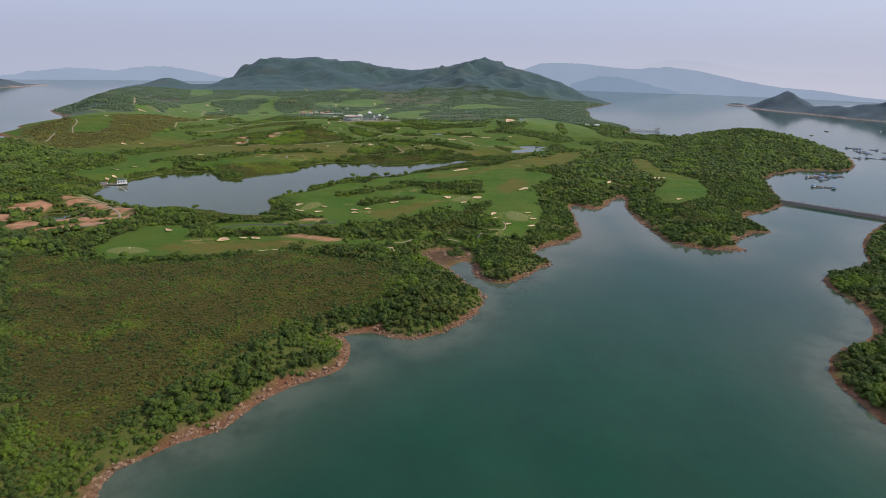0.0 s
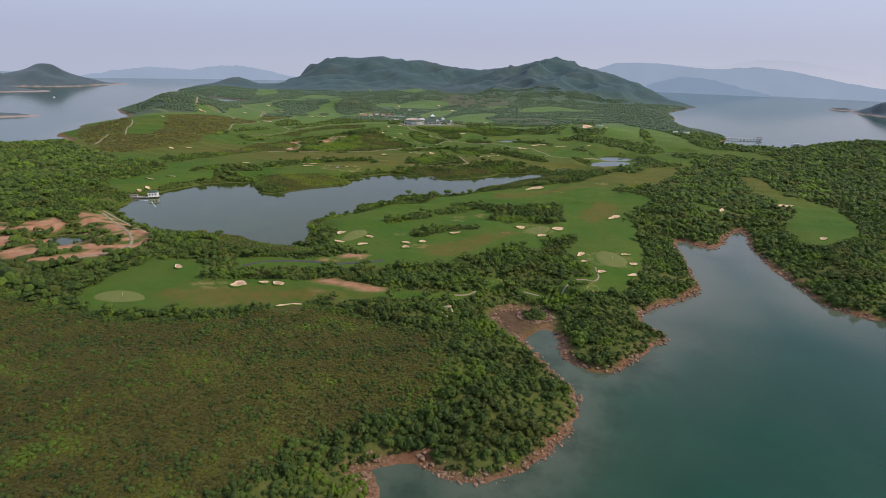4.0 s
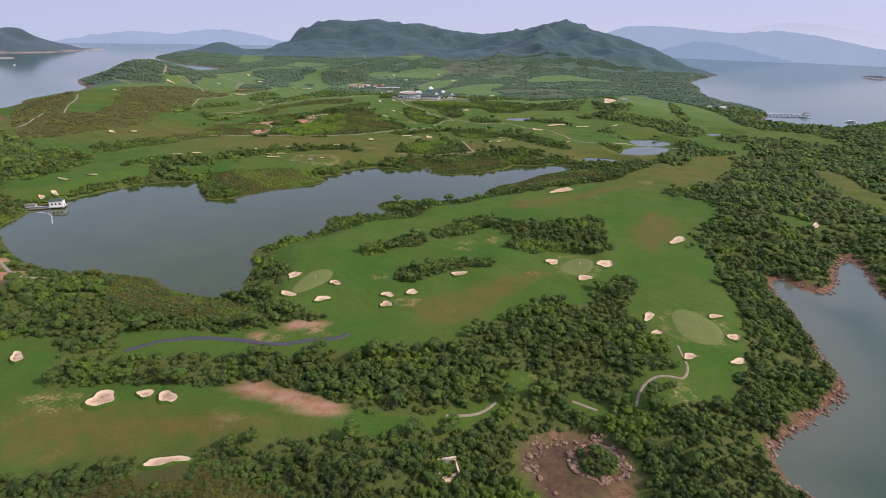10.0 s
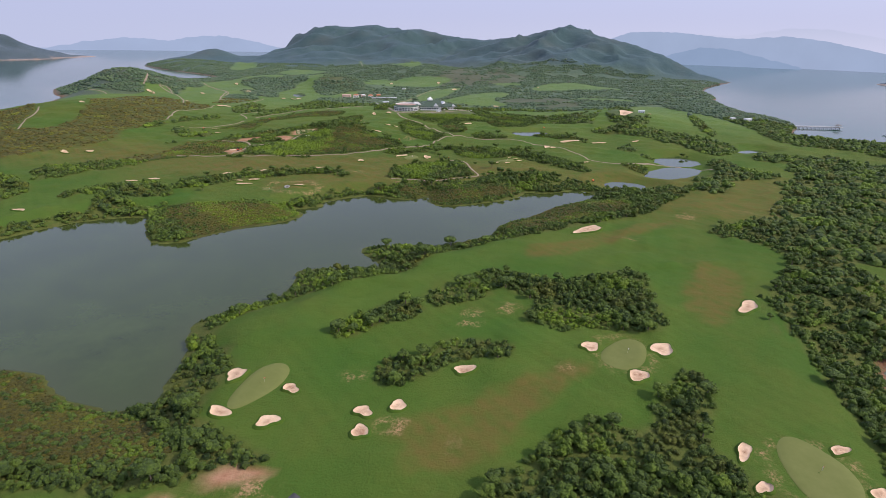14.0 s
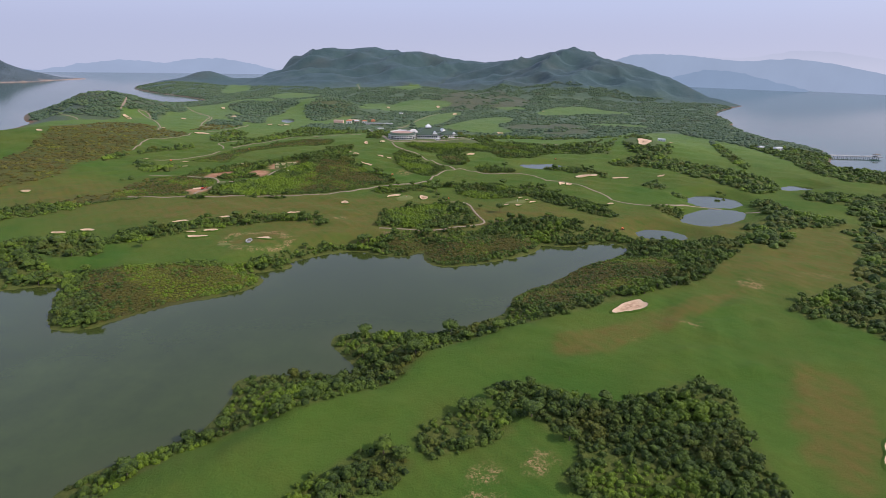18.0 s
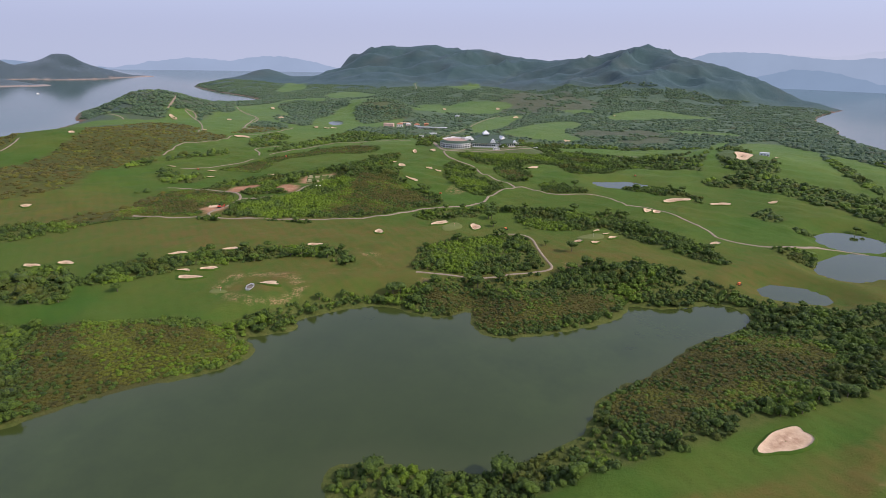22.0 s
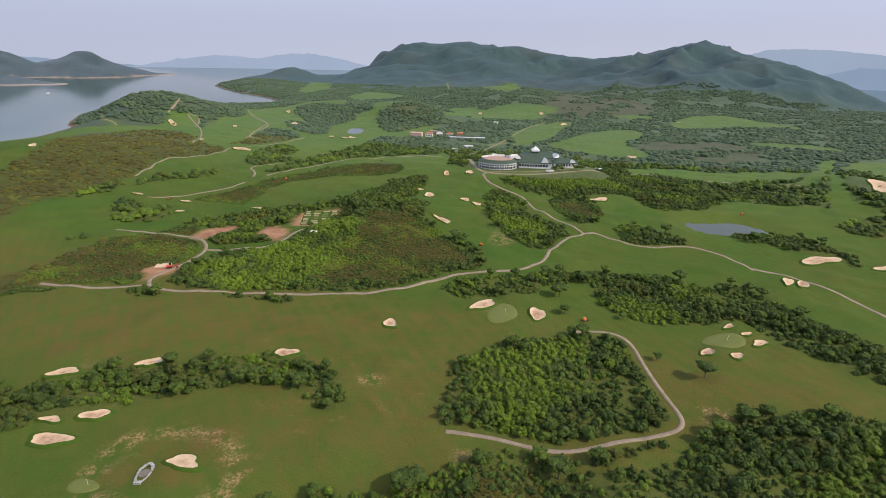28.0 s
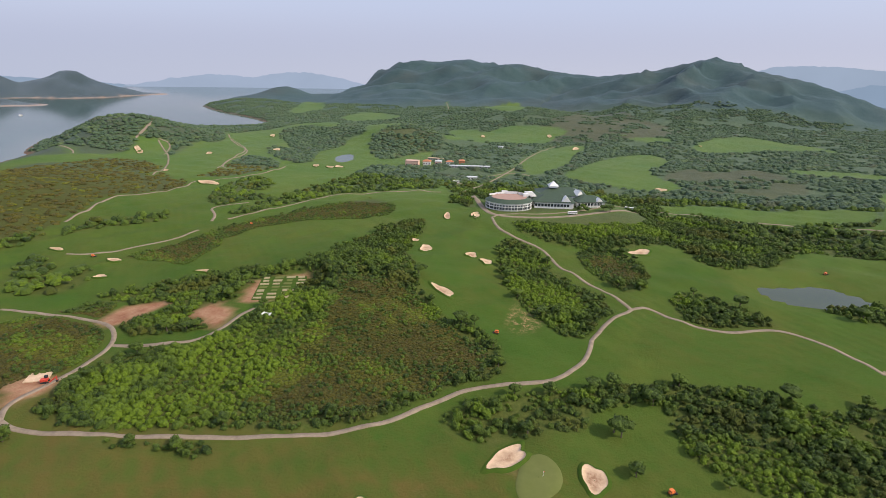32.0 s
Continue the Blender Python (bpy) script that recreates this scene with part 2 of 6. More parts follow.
COVE = [(-23, 451),(-17, 463),(-9, 469),(12, 475),(22, 467),(29, 450),(15, 444),(8, 438),(3, 429),(-3, 422),(-10, 431),(-18, 438)]
G32 = [(346, 1003),(368, 950),(349, 866),(351, 807),(396, 796),(298, 634),(270, 635),(286, 693),(326, 749),(325, 802),(315, 863)]
SH9 = [(-171, 1313),(-144, 1328),(-119, 1294),(-129, 1253),(-156, 1274)]
BG1 = [(-386, 1042),(-366, 1086),(-346, 1125),(-349, 1178),(-298, 1145),(-286, 1098),(-288, 1061),(-293, 1043),(-352, 1024)]
BG2 = [(-227, 1289),(-198, 1278),(-170, 1233),(-151, 1201),(-165, 1167),(-187, 1191),(-211, 1226)]
BG3 = [(-178, 998),(-143, 1009),(-127, 986),(-136, 959),(-164, 964)]
BG4 = [(-190, 189),(-181, 198),(-149, 185),(-138, 163),(-164, 156)]
BG5 = [(-241, 891),(-214, 918),(-169, 930),(-154, 925),(-179, 911)]
BG6 = [(-235, 1354),(-161, 1381),(-98, 1422),(-106, 1379),(-182, 1335)]
BG7 = [(-121, 1089),(-101, 1107),(-85, 1101),(-64, 1091),(-81, 1074),(-100, 1071)]
BG8 = [(-211, 639),(-178, 666),(-155, 691),(-147, 720),(-148, 671),(-185, 617)]
PLOT = [(-368, 1147),(-374, 1180),(-345, 1193),(-343, 1190),(-344, 1151),(-360, 1140)]
GW = [(-400, 800),(-432, 748),(-447, 718),(-463, 690),(-500, 700),(-530, 760),(-575, 830),(-640, 900),(-760, 960),(-850, 1045),(-950, 1140),(-1015, 1280),(-1020, 1420),(-1000, 1500),(-960, 1640),(-900, 1900),(-800, 2000),(-600, 2050),(-480, 1900),(-420, 1700),(-330, 1500),(-300, 1380),(-380, 1300),(-420, 1140),(-560, 1030)]
HW1 = [(-1013, 1484),(-1085, 1591),(-1005, 1559),(-1059, 1637),(-1039, 1671),(-1568, 2203),(-983, 1694),(-966, 1695),(-938, 1632),(-908, 1594),(-897, 1544),(-947, 1525),(-982, 1502)]
HW2 = [(-979, 1709),(-1337, 2146),(-963, 1790),(-935, 1849),(-857, 1760),(-843, 1718),(-881, 1713),(-836, 1621),(-792, 1521),(-872, 1634),(-908, 1657),(-933, 1631),(-962, 1681)]
HW3 = [(-701, 1564),(-720, 1640),(-663, 1622),(-609, 1564),(-615, 1519),(-653, 1453),(-670, 1459),(-677, 1515)]
HW4 = [(-809, 1292),(-911, 1389),(-942, 1444),(-904, 1462),(-854, 1503),(-800, 1514),(-692, 1434),(-648, 1429),(-636, 1397),(-640, 1364),(-660, 1344),(-657, 1310),(-629, 1248),(-622, 1225),(-638, 1212),(-647, 1194),(-650, 1177)]
WW5 = [(-600, 1212),(-610, 1243),(-597, 1262),(-575, 1289),(-566, 1299),(-549, 1281),(-556, 1263),(-576, 1247),(-594, 1229),(-589, 1209)]
WW6 = [(-572, 1360),(-602, 1418),(-610, 1468),(-595, 1499),(-561, 1474),(-538, 1435),(-548, 1406),(-508, 1393),(-532, 1369),(-539, 1338)]
WW7 = [(-519, 1324),(-508, 1362),(-508, 1408),(-497, 1471),(-482, 1519),(-496, 1598),(-482, 1641),(-435, 1634),(-393, 1671),(-343, 1504),(-379, 1482),(-432, 1461),(-459, 1431),(-477, 1392),(-489, 1363),(-499, 1322)]
HW8 = [(-490, 1274),(-479, 1307),(-463, 1337),(-444, 1376),(-416, 1406),(-396, 1425),(-357, 1388),(-354, 1367),(-378, 1344),(-410, 1331),(-437, 1317),(-457, 1300),(-461, 1269),(-461, 1248),(-453, 1222),(-449, 1198),(-460, 1189),(-484, 1191),(-507, 1187),(-500, 1212),(-488, 1240)]
WW9 = [(-522, 1112),(-554, 1141),(-566, 1162),(-557, 1171),(-540, 1161),(-529, 1144),(-510, 1143),(-514, 1157),(-505, 1162),(-490, 1150),(-484, 1136),(-488, 1118),(-507, 1112)]
WW10 = [(-620, 1156),(-615, 1166),(-631, 1179),(-627, 1190),(-610, 1212),(-596, 1200),(-602, 1181),(-600, 1159),(-592, 1137)]
WW11 = [(-469, 1125),(-447, 1144),(-433, 1159),(-421, 1169),(-409, 1189),(-397, 1200),(-365, 1205),(-354, 1220),(-356, 1251),(-350, 1284),(-343, 1341),(-318, 1360),(-308, 1337),(-302, 1273),(-304, 1212),(-316, 1173),(-348, 1197),(-359, 1194),(-375, 1164),(-368, 1141),(-391, 1131),(-429, 1124)]
WW12 = [(-831, 1893),(-789, 1951),(-691, 1907),(-791, 2238),(-591, 1841),(-623, 1822),(-608, 1758),(-638, 1727),(-605, 1643),(-675, 1711),(-754, 1800)]
WW13 = [(-744, 1720),(-713, 1734),(-618, 1678),(-586, 1609),(-614, 1599),(-686, 1656)]
HW14 = [(-583, 1825),(-541, 1878),(-521, 2092),(-431, 1795),(-468, 1764),(-487, 1701),(-509, 1688),(-545, 1738)]
HW16 = [(-473, 1052),(-476, 1068),(-468, 1083),(-453, 1092),(-440, 1099),(-419, 1098),(-408, 1085),(-403, 1072),(-401, 1060),(-402, 1049),(-405, 1032),(-403, 1021),(-405, 1005)]
WW17 = [(-409, 1095),(-414, 1104),(-408, 1113),(-401, 1122),(-403, 1132),(-392, 1149),(-382, 1156),(-371, 1138),(-387, 1127),(-378, 1116),(-368, 1120),(-363, 1111),(-379, 1097),(-391, 1092),(-401, 1090)]
WL1 = [(-591, 820),(-590, 849),(-588, 873),(-568, 873),(-513, 843),(-496, 825),(-496, 800),(-490, 778),(-506, 759),(-502, 731)]
WL2 = [(-563, 897),(-544, 925),(-515, 950),(-497, 947),(-500, 901),(-516, 864),(-521, 854)]
WL3 = [(-461, 816),(-458, 842),(-433, 867),(-405, 882),(-378, 868),(-358, 836),(-379, 824),(-412, 834),(-439, 829),(-449, 807)]
WL4 = [(-378, 868),(-383, 894),(-355, 915),(-328, 941),(-295, 959),(-256, 979),(-220, 958),(-217, 938),(-249, 956),(-286, 934),(-322, 905),(-352, 870),(-367, 856)]
WL5 = [(-461, 688),(-456, 706),(-451, 721),(-445, 744),(-435, 766),(-418, 787),(-388, 804),(-356, 807),(-343, 791),(-382, 794),(-413, 779),(-429, 757),(-438, 735),(-433, 716),(-448, 696),(-453, 679)]
HL6 = [(-690, 920),(-989, 1218),(-893, 1171),(-950, 1293),(-834, 1210),(-793, 1151),(-775, 1105),(-737, 1080),(-710, 1117),(-740, 1193),(-934, 1515),(-777, 1532),(-695, 1409),(-661, 1322),(-614, 1207),(-617, 1166),(-608, 1114),(-577, 1049),(-585, 1017),(-605, 983),(-620, 953),(-638, 923),(-662, 914)]
FB1 = [(-134, 622),(-132, 637),(-120, 653),(-110, 665),(-95, 669),(-85, 660),(-90, 650),(-101, 643),(-114, 631),(-123, 619)]
FB2 = [(-93, 679),(-79, 694),(-58, 701),(-46, 692),(-53, 679),(-72, 668),(-83, 662)]
FC = [(-104, 591),(-96, 604),(-82, 614),(-74, 627),(-53, 634),(-37, 630),(-35, 617),(-46, 611),(-55, 615),(-66, 607),(-72, 597),(-84, 588),(-94, 583)]
FD = [(-66, 710),(-51, 725),(-28, 719),(-2, 712),(21, 727),(47, 743),(57, 726),(49, 701),(52, 671),(46, 654),(26, 652),(8, 653),(2, 656),(-12, 649),(-26, 654),(-31, 663),(-22, 675),(-29, 687),(-50, 699)]
BG9 = [(-31, 661),(-12, 673),(7, 666),(2, 654),(-14, 649)]
FA = [(-47, 524),(-43, 542),(-29, 547),(-17, 566),(2, 574),(21, 573),(30, 596),(45, 621),(57, 613),(50, 585),(41, 571),(52, 556),(64, 541),(61, 524),(47, 515),(35, 501),(31, 488),(19, 488),(9, 487),(-9, 491),(-11, 499),(-1, 504),(-18, 507),(-27, 499),(-30, 486),(-27, 479),(-41, 476),(-54, 472),(-71, 469),(-89, 468),(-104, 471),(-121, 468),(-139, 474),(-159, 470),(-178, 466),(-196, 463),(-215, 456),(-225, 452),(-243, 470),(-232, 475),(-211, 481),(-186, 485),(-162, 489),(-142, 491),(-127, 493),(-107, 500),(-91, 500),(-79, 504),(-65, 512),(-49, 516)]
GE = [(112, 1445),(218, 1694),(295, 1749),(333, 1665),(372, 1606),(380, 1475),(400, 1412),(396, 1285),(453, 1279),(397, 1186),(360, 1177),(269, 1047),(243, 1022),(238, 1086),(215, 1170),(134, 1210),(90, 1299)]
E1 = [(134, 1464),(194, 1652),(190, 1457),(218, 1452),(196, 1378),(158, 1365),(128, 1390)]
E2 = [(93, 1334),(147, 1364),(194, 1369),(218, 1332),(247, 1323),(279, 1293),(303, 1253),(278, 1191),(242, 1163),(224, 1199),(209, 1238),(188, 1267),(156, 1302),(96, 1300)]
E3 = [(350, 1670),(332, 1533),(312, 1410),(308, 1354),(288, 1329),(287, 1408),(308, 1521)]
E4 = [(441, 1796),(542, 1878),(507, 1718),(436, 1531),(389, 1497),(383, 1562)]
E5 = [(394, 1410),(484, 1494),(439, 1347),(465, 1300),(444, 1265),(392, 1278),(383, 1353)]
E6 = [(218, 1131),(243, 1136),(249, 1094),(274, 1084),(279, 1057),(259, 1028),(236, 1035),(197, 1009),(211, 997),(190, 965),(162, 952),(158, 980),(160, 1002),(202, 1038),(221, 1074),(210, 1092)]
E7 = [(290, 1174),(346, 1191),(375, 1149),(342, 1094),(323, 1133),(289, 1145)]
E8 = [(106, 1193),(134, 1210),(144, 1177),(122, 1160)]
E9 = [(134, 1154),(158, 1157),(160, 1146),(138, 1136)]
E10 = [(97, 1078),(124, 1098),(137, 1091),(116, 1050),(99, 1064)]
E11 = [(-11, 1311),(30, 1298),(63, 1261),(79, 1230),(66, 1212),(30, 1245),(-6, 1255)]
GF1 = [(-521, 2092),(-477, 2138),(-403, 2102),(-399, 2170),(-356, 2194),(-276, 2144),(-256, 2041),(-317, 1958),(-358, 1962),(-416, 1903)]
GF2 = [(-286, 1725),(-277, 1840),(-241, 1960),(-198, 2004),(-188, 1947),(-210, 1846),(-204, 1764),(-237, 1675),(-259, 1648)]
GF3 = [(-212, 1653),(-201, 1726),(-137, 1883),(-82, 1944),(-52, 1889),(-51, 1822),(-90, 1769),(-82, 1708),(-55, 1659),(-54, 1619),(-107, 1596),(-147, 1616),(-178, 1622)]
GF4 = [(-92, 1531),(-56, 1552),(-8, 1536),(39, 1535),(86, 1566),(125, 1550),(111, 1503),(93, 1481),(55, 1475),(3, 1477),(-42, 1476),(-95, 1496)]
GF5 = [(16, 2093),(107, 2291),(176, 2307),(238, 2233),(296, 2159),(283, 2099),(207, 2116),(123, 2051),(46, 1996),(7, 2015)]
GF6 = [(119, 1866),(175, 1867),(230, 1871),(274, 1842),(258, 1803),(221, 1814),(156, 1803),(115, 1826)]
GF7 = [(181, 1689),(230, 1733),(119, 1463),(99, 1452),(81, 1444),(63, 1447),(98, 1470),(115, 1502)]
GF8 = [(-15, 1359),(18, 1395),(42, 1376),(81, 1359),(58, 1300),(22, 1301),(24, 1316),(-3, 1334),(-16, 1338)]
GF9 = [(-149, 1331),(-126, 1346),(-110, 1338),(-87, 1324),(-70, 1310),(-46, 1318),(-47, 1309),(-30, 1276),(-77, 1255),(-104, 1245),(-119, 1250),(-110, 1286),(-113, 1309),(-136, 1323)]
GF10 = [(-73, 1435),(-47, 1436),(-33, 1419),(-45, 1402),(-65, 1403),(-78, 1419)]
GF11 = [(-573, 2778),(-445, 2920),(-389, 2391),(-435, 2351)]
GF12 = [(-114, 2132),(-15, 2171),(-20, 2108),(-91, 2086)]
HF1 = [(-82, 1708),(-15, 1827),(37, 1737),(70, 1665),(65, 1610),(-2, 1570),(-46, 1648)]
HF2 = [(-263, 2187),(-225, 2275),(-132, 2555),(-21, 2436),(51, 2395),(-12, 2209),(-106, 2152),(-171, 2083),(-221, 2100)]
DY1 = [(-30, 768),(-16, 779),(16, 797),(48, 821),(85, 850),(117, 875),(127, 873),(91, 837),(56, 802),(29, 782),(-1, 757),(-19, 751),(-29, 755)]
DY2 = [(95, 760),(110, 763),(122, 745),(113, 714),(87, 671),(69, 669),(70, 696),(77, 728)]
DY3 = [(-85, 554),(-80, 567),(-62, 576),(-38, 594),(-13, 616),(1, 620),(6, 613),(-23, 584),(-37, 558),(-52, 542),(-66, 537),(-79, 540)]
GT = [(-27, 499),(-18, 507),(-1, 504),(-11, 499),(-9, 491),(-30, 486)]
G60 = [(369, 1655),(399, 1440),(372, 1282),(434, 1274),(477, 1241),(474, 1153),(458, 1129),(428, 1164),(404, 1203),(374, 1237),(340, 1268),(295, 1293),(290, 1384)]
HW18 = [(-500, 957),(-508, 984),(-478, 1011),(-490, 1053),(-481, 1076),(-465, 1100),(-434, 1126),(-407, 1057),(-411, 1020),(-427, 1003),(-440, 990),(-461, 980),(-471, 955),(-487, 948)]
WW18 = [(-525, 931),(-513, 951),(-489, 955),(-469, 970),(-474, 936),(-486, 918),(-491, 904)]
PATHS = {}
PATHS["P1"] = [(-390, 1017),(-378, 1014),(-347, 1020),(-315, 1031),(-282, 1041),(-250, 1053),(-231, 1068),(-218, 1090),(-201, 1107),(-175, 1116),(-163, 1130),(-154, 1155),(-154, 1171),(-147, 1190),(-131, 1219)]
PATHS["P2"] = [(-131, 1219),(-139, 1232),(-160, 1259),(-177, 1274),(-199, 1314),(-219, 1325),(-243, 1342),(-253, 1367)]
PATHS["P3"] = [(-131, 1219),(-119, 1228),(-104, 1211),(-74, 1206),(-52, 1222),(-36, 1218),(-20, 1199),(-8, 1183)]
PATHS["P4"] = [(-390, 1017),(-399, 1026),(-396, 1044),(-395, 1065),(-400, 1082),(-410, 1093),(-427, 1100),(-452, 1099),(-498, 1093)]
PATHS["P5"] = [(-399, 1081),(-365, 1089),(-353, 1105),(-353, 1124),(-348, 1134)]
PATHS["P6"] = [(-171, 945),(-155, 948),(-141, 947),(-124, 948),(-107, 959),(-83, 973),(-76, 983),(-83, 999),(-91, 1022),(-97, 1046),(-108, 1054),(-129, 1046)]
PATHS["P8"] = [(-253, 1367),(-246, 1384),(-193, 1400),(-115, 1491)]
PATHS["P9"] = [(-313, 1491),(-302, 1565),(-289, 1663),(-285, 1715),(-280, 1837),(-244, 1989)]
PATHS["P11"] = [(-937, 1628),(-962, 1683),(-979, 1710)]
PATHS["P14"] = [(-722, 2804),(-606, 2463)]
PATHS["P15"] = [(-684, 1519),(-726, 1605),(-751, 1686),(-856, 1775)]
PATHS["P16"] = [(-719, 1438),(-754, 1499),(-822, 1578),(-909, 1648)]
PATHS["P19"] = [(-435, 616),(-388, 587),(-333, 549),(-319, 556)]
PATHS["P20"] = [(-353, 464),(-320, 499),(-341, 536),(-427, 605)]
PATHS["P22"] = [(60, 1095),(82, 1085),(100, 1084),(128, 1096),(152, 1111),(170, 1110),(192, 1102),(215, 1091)]
PATHS["P23"] = [(-294, 1461),(-273, 1407),(-257, 1378),(-238, 1374),(-207, 1382),(-182, 1398),(-156, 1422),(-129, 1448),(-111, 1465),(-82, 1473)]
PATHS["P29"] = [(-338, 1531),(-318, 1601),(-285, 1664),(-253, 1644)]
PATHS["P30"] = [(-1023, 1555),(-972, 1538),(-956, 1522)]
PATHS["P31"] = [(-8, 1186),(25, 1172),(55, 1127),(59, 1095)]
PATHS["P21"] = [(-115, 1491),(-49, 1481),(27, 1474),(98, 1455)]
PATHS["P7"] = [(-213, 486),(-205, 493),(-192, 501),(-175, 504),(-160, 504),(-140, 503),(-127, 511),(-113, 514),(-110, 520)]
PATHS["P10"] = [(-628, 1241),(-638, 1273),(-662, 1316),(-660, 1344),(-637, 1361),(-640, 1402),(-650, 1438),(-630, 1462),(-612, 1496),(-603, 1539),(-606, 1570)]
PATHS["P12"] = [(-501, 1306),(-491, 1337),(-477, 1375),(-462, 1419),(-429, 1454),(-376, 1474),(-336, 1474)]
PATHS["P13"] = [(-511, 1295),(-521, 1314),(-541, 1330),(-539, 1338),(-520, 1365)]
PATHS["P24"] = [(-934, 1624),(-946, 1655),(-966, 1693)]
PATHS["P26"] = [(-912, 1653),(-883, 1651),(-831, 1575)]
PATHS["P27"] = [(-892, 1812),(-838, 1751),(-789, 1713),(-745, 1675),(-723, 1629),(-724, 1594),(-684, 1524),(-661, 1529)]
PATHS["P28"] = [(-548, 1177),(-524, 1188),(-519, 1210),(-504, 1234),(-501, 1266)]
PATHS["P17"] = [(33, 489),(36, 498),(41, 505),(48, 509),(55, 510),(59, 509),(64, 519),(63, 528),(63, 537)]
PATHS["P32"] = [(-51, 467),(-40, 471),(-34, 476),(-30, 482)]
PATHS["P33"] = [(5, 490),(11, 488),(16, 486)]
PATHS["P34"] = [(-755, 1082),(-787, 1127),(-803, 1172),(-826, 1201)]
PATHS["P35"] = [(-738, 978),(-758, 1017),(-791, 1081)]
PATHS["P36"] = [(-390, 1017),(-407, 1007),(-427, 999),(-455, 996)]
BUNKERS = [(-459, 773, 6.0, 3.0, 170),(-475, 752, 7.0, 2.6, 160),(-456, 719, 5.0, 2.6, 150),(-460, 708, 4.2, 2.4, 150)]
BUNKERS += [(4, 633, 5.0, 3.7, 55),(41, 637, 7.2, 4.9, -138),(24, 611, 6.3, 4.4, -143),(106, 696, 10.6, 4.4, -130),(55, 566, 5.4, 2.6, 62),(94, 573, 4.7, 2.5, -145),(55, 548, 3.9, 2.3, -136),(97, 552, 4.9, 2.5, -142),(67, 528, 4.4, 2.4, -151),(92, 531, 4.6, 2.3, -151),(-59, 603, 4.8, 3.9, -162),(-99, 566, 4.0, 3.5, 172),(-85, 572, 3.7, 3.5, 120),(-97, 554, 3.9, 3.5, 157),(-164, 582, 5.0, 4.4, -123)]
BUNKERS += [(-158, 556, 5.0, 3.6, 144),(-135, 576, 3.8, 3.1, 142),(-136, 554, 4.5, 3.9, -134),(25, 818, 13.8, 5.9, -137),(-198, 451, 6.0, 5.2, 165),(-182, 457, 4.1, 2.7, 155),(-171, 456, 5.2, 3.2, 138),(-149, 421, 7.5, 3.1, -167),(238, 757, 6.0, 2.5, 56),(-257, 471, 5.5, 2.5, 142),(325, 793, 12.5, 5.9, -140),(300, 661, 6.5, 2.8, -135),(-431, 878, 6.2, 3.3, 178),(-412, 888, 5.7, 3.3, 172),(46, 1222, 16.3, 7.8, -148)]
BUNKERS += [(92, 1223, 12.4, 5.5, -148),(9, 1165, 7.3, 3.3, 74),(18, 1165, 7.3, 3.3, 73),(54, 1077, 6.2, 3.2, -142),(170, 1454, 28.3, 11.8, 67),(221, 1476, 7.7, 3.2, 71),(-787, 1250, 10.0, 4.2, 139),(-593, 979, 6.2, 3.2, 163),(-566, 988, 6.3, 3.6, 167),(-270, 1373, 9.7, 4.0, 103),(149, 1245, 7.3, 3.4, -140),(-351, 927, 6.0, 3.7, -149),(-320, 946, 5.7, 3.3, -138),(-264, 976, 6.0, 3.8, -146),(-226, 1020, 4.1, 3.6, -169)]
BUNKERS += [(-182, 1061, 10.7, 4.4, -121),(-149, 1060, 6.7, 4.8, 83),(-325, 900, 4.3, 2.0, -173),(-311, 908, 5.4, 3.3, -147),(-315, 892, 7.6, 3.8, -157),(-258, 898, 6.5, 3.5, -173),(-59, 1046, 4.5, 2.6, -137),(-45, 1046, 4.5, 2.5, -137),(-30, 1066, 5.1, 2.8, -138),(-43, 1080, 3.7, 2.1, -130),(-35, 1074, 3.6, 2.0, -131),(-288, 1276, 7.8, 4.6, 108),(-250, 1277, 6.7, 4.0, 100),(-236, 1267, 7.6, 4.3, 99),(-249, 1195, 10.2, 4.4, 138)]
BUNKERS += [(-297, 1368, 7.2, 3.3, 105),(-268, 1369, 7.2, 3.2, 101),(-565, 1183, 6.8, 3.6, -179),(-506, 1181, 6.3, 3.4, -175),(-488, 1153, 5.1, 2.9, -179),(-425, 1184, 6.6, 3.3, -167),(-121, 1335, 9.8, 5.9, -143),(-631, 1437, 14.6, 10.8, 169),(-734, 1476, 8.3, 3.5, 135),(-708, 1704, 13.5, 5.7, 125),(-545, 1594, 9.4, 4.9, 120),(-303, 1293, 4.6, 2.9, 109),(-900, 1593, 11.7, 4.9, 139),(-884, 1581, 13.1, 5.6, 140),(-783, 1622, 12.4, 5.1, 131)]
BUNKERS += [(-814, 1851, 10.7, 4.4, 124),(-569, 1595, 9.6, 4.1, 121),(-534, 1601, 11.8, 5.8, 119),(-415, 2049, 11.9, 5.0, 102),(-275, 2086, 13.1, 5.5, 95),(-209, 1941, 14.9, 6.2, 89),(30, 2080, 7.4, 3.1, 80),(-82, 1617, 11.9, 6.4, 71)]
GREENS = []
GREENS += [(79, 559, 17.4, 12.2, 82),(21, 630, 14.7, 10.3, 56),(-150, 577, 16.5, 8.1, -103),(-48, 1063, 12.8, 7.3, -139),(-283, 878, 5.9, 3.0, -177),(-265, 417, 16.5, 8.8, 172),(-169, 1054, 12.0, 8.5, 85)]

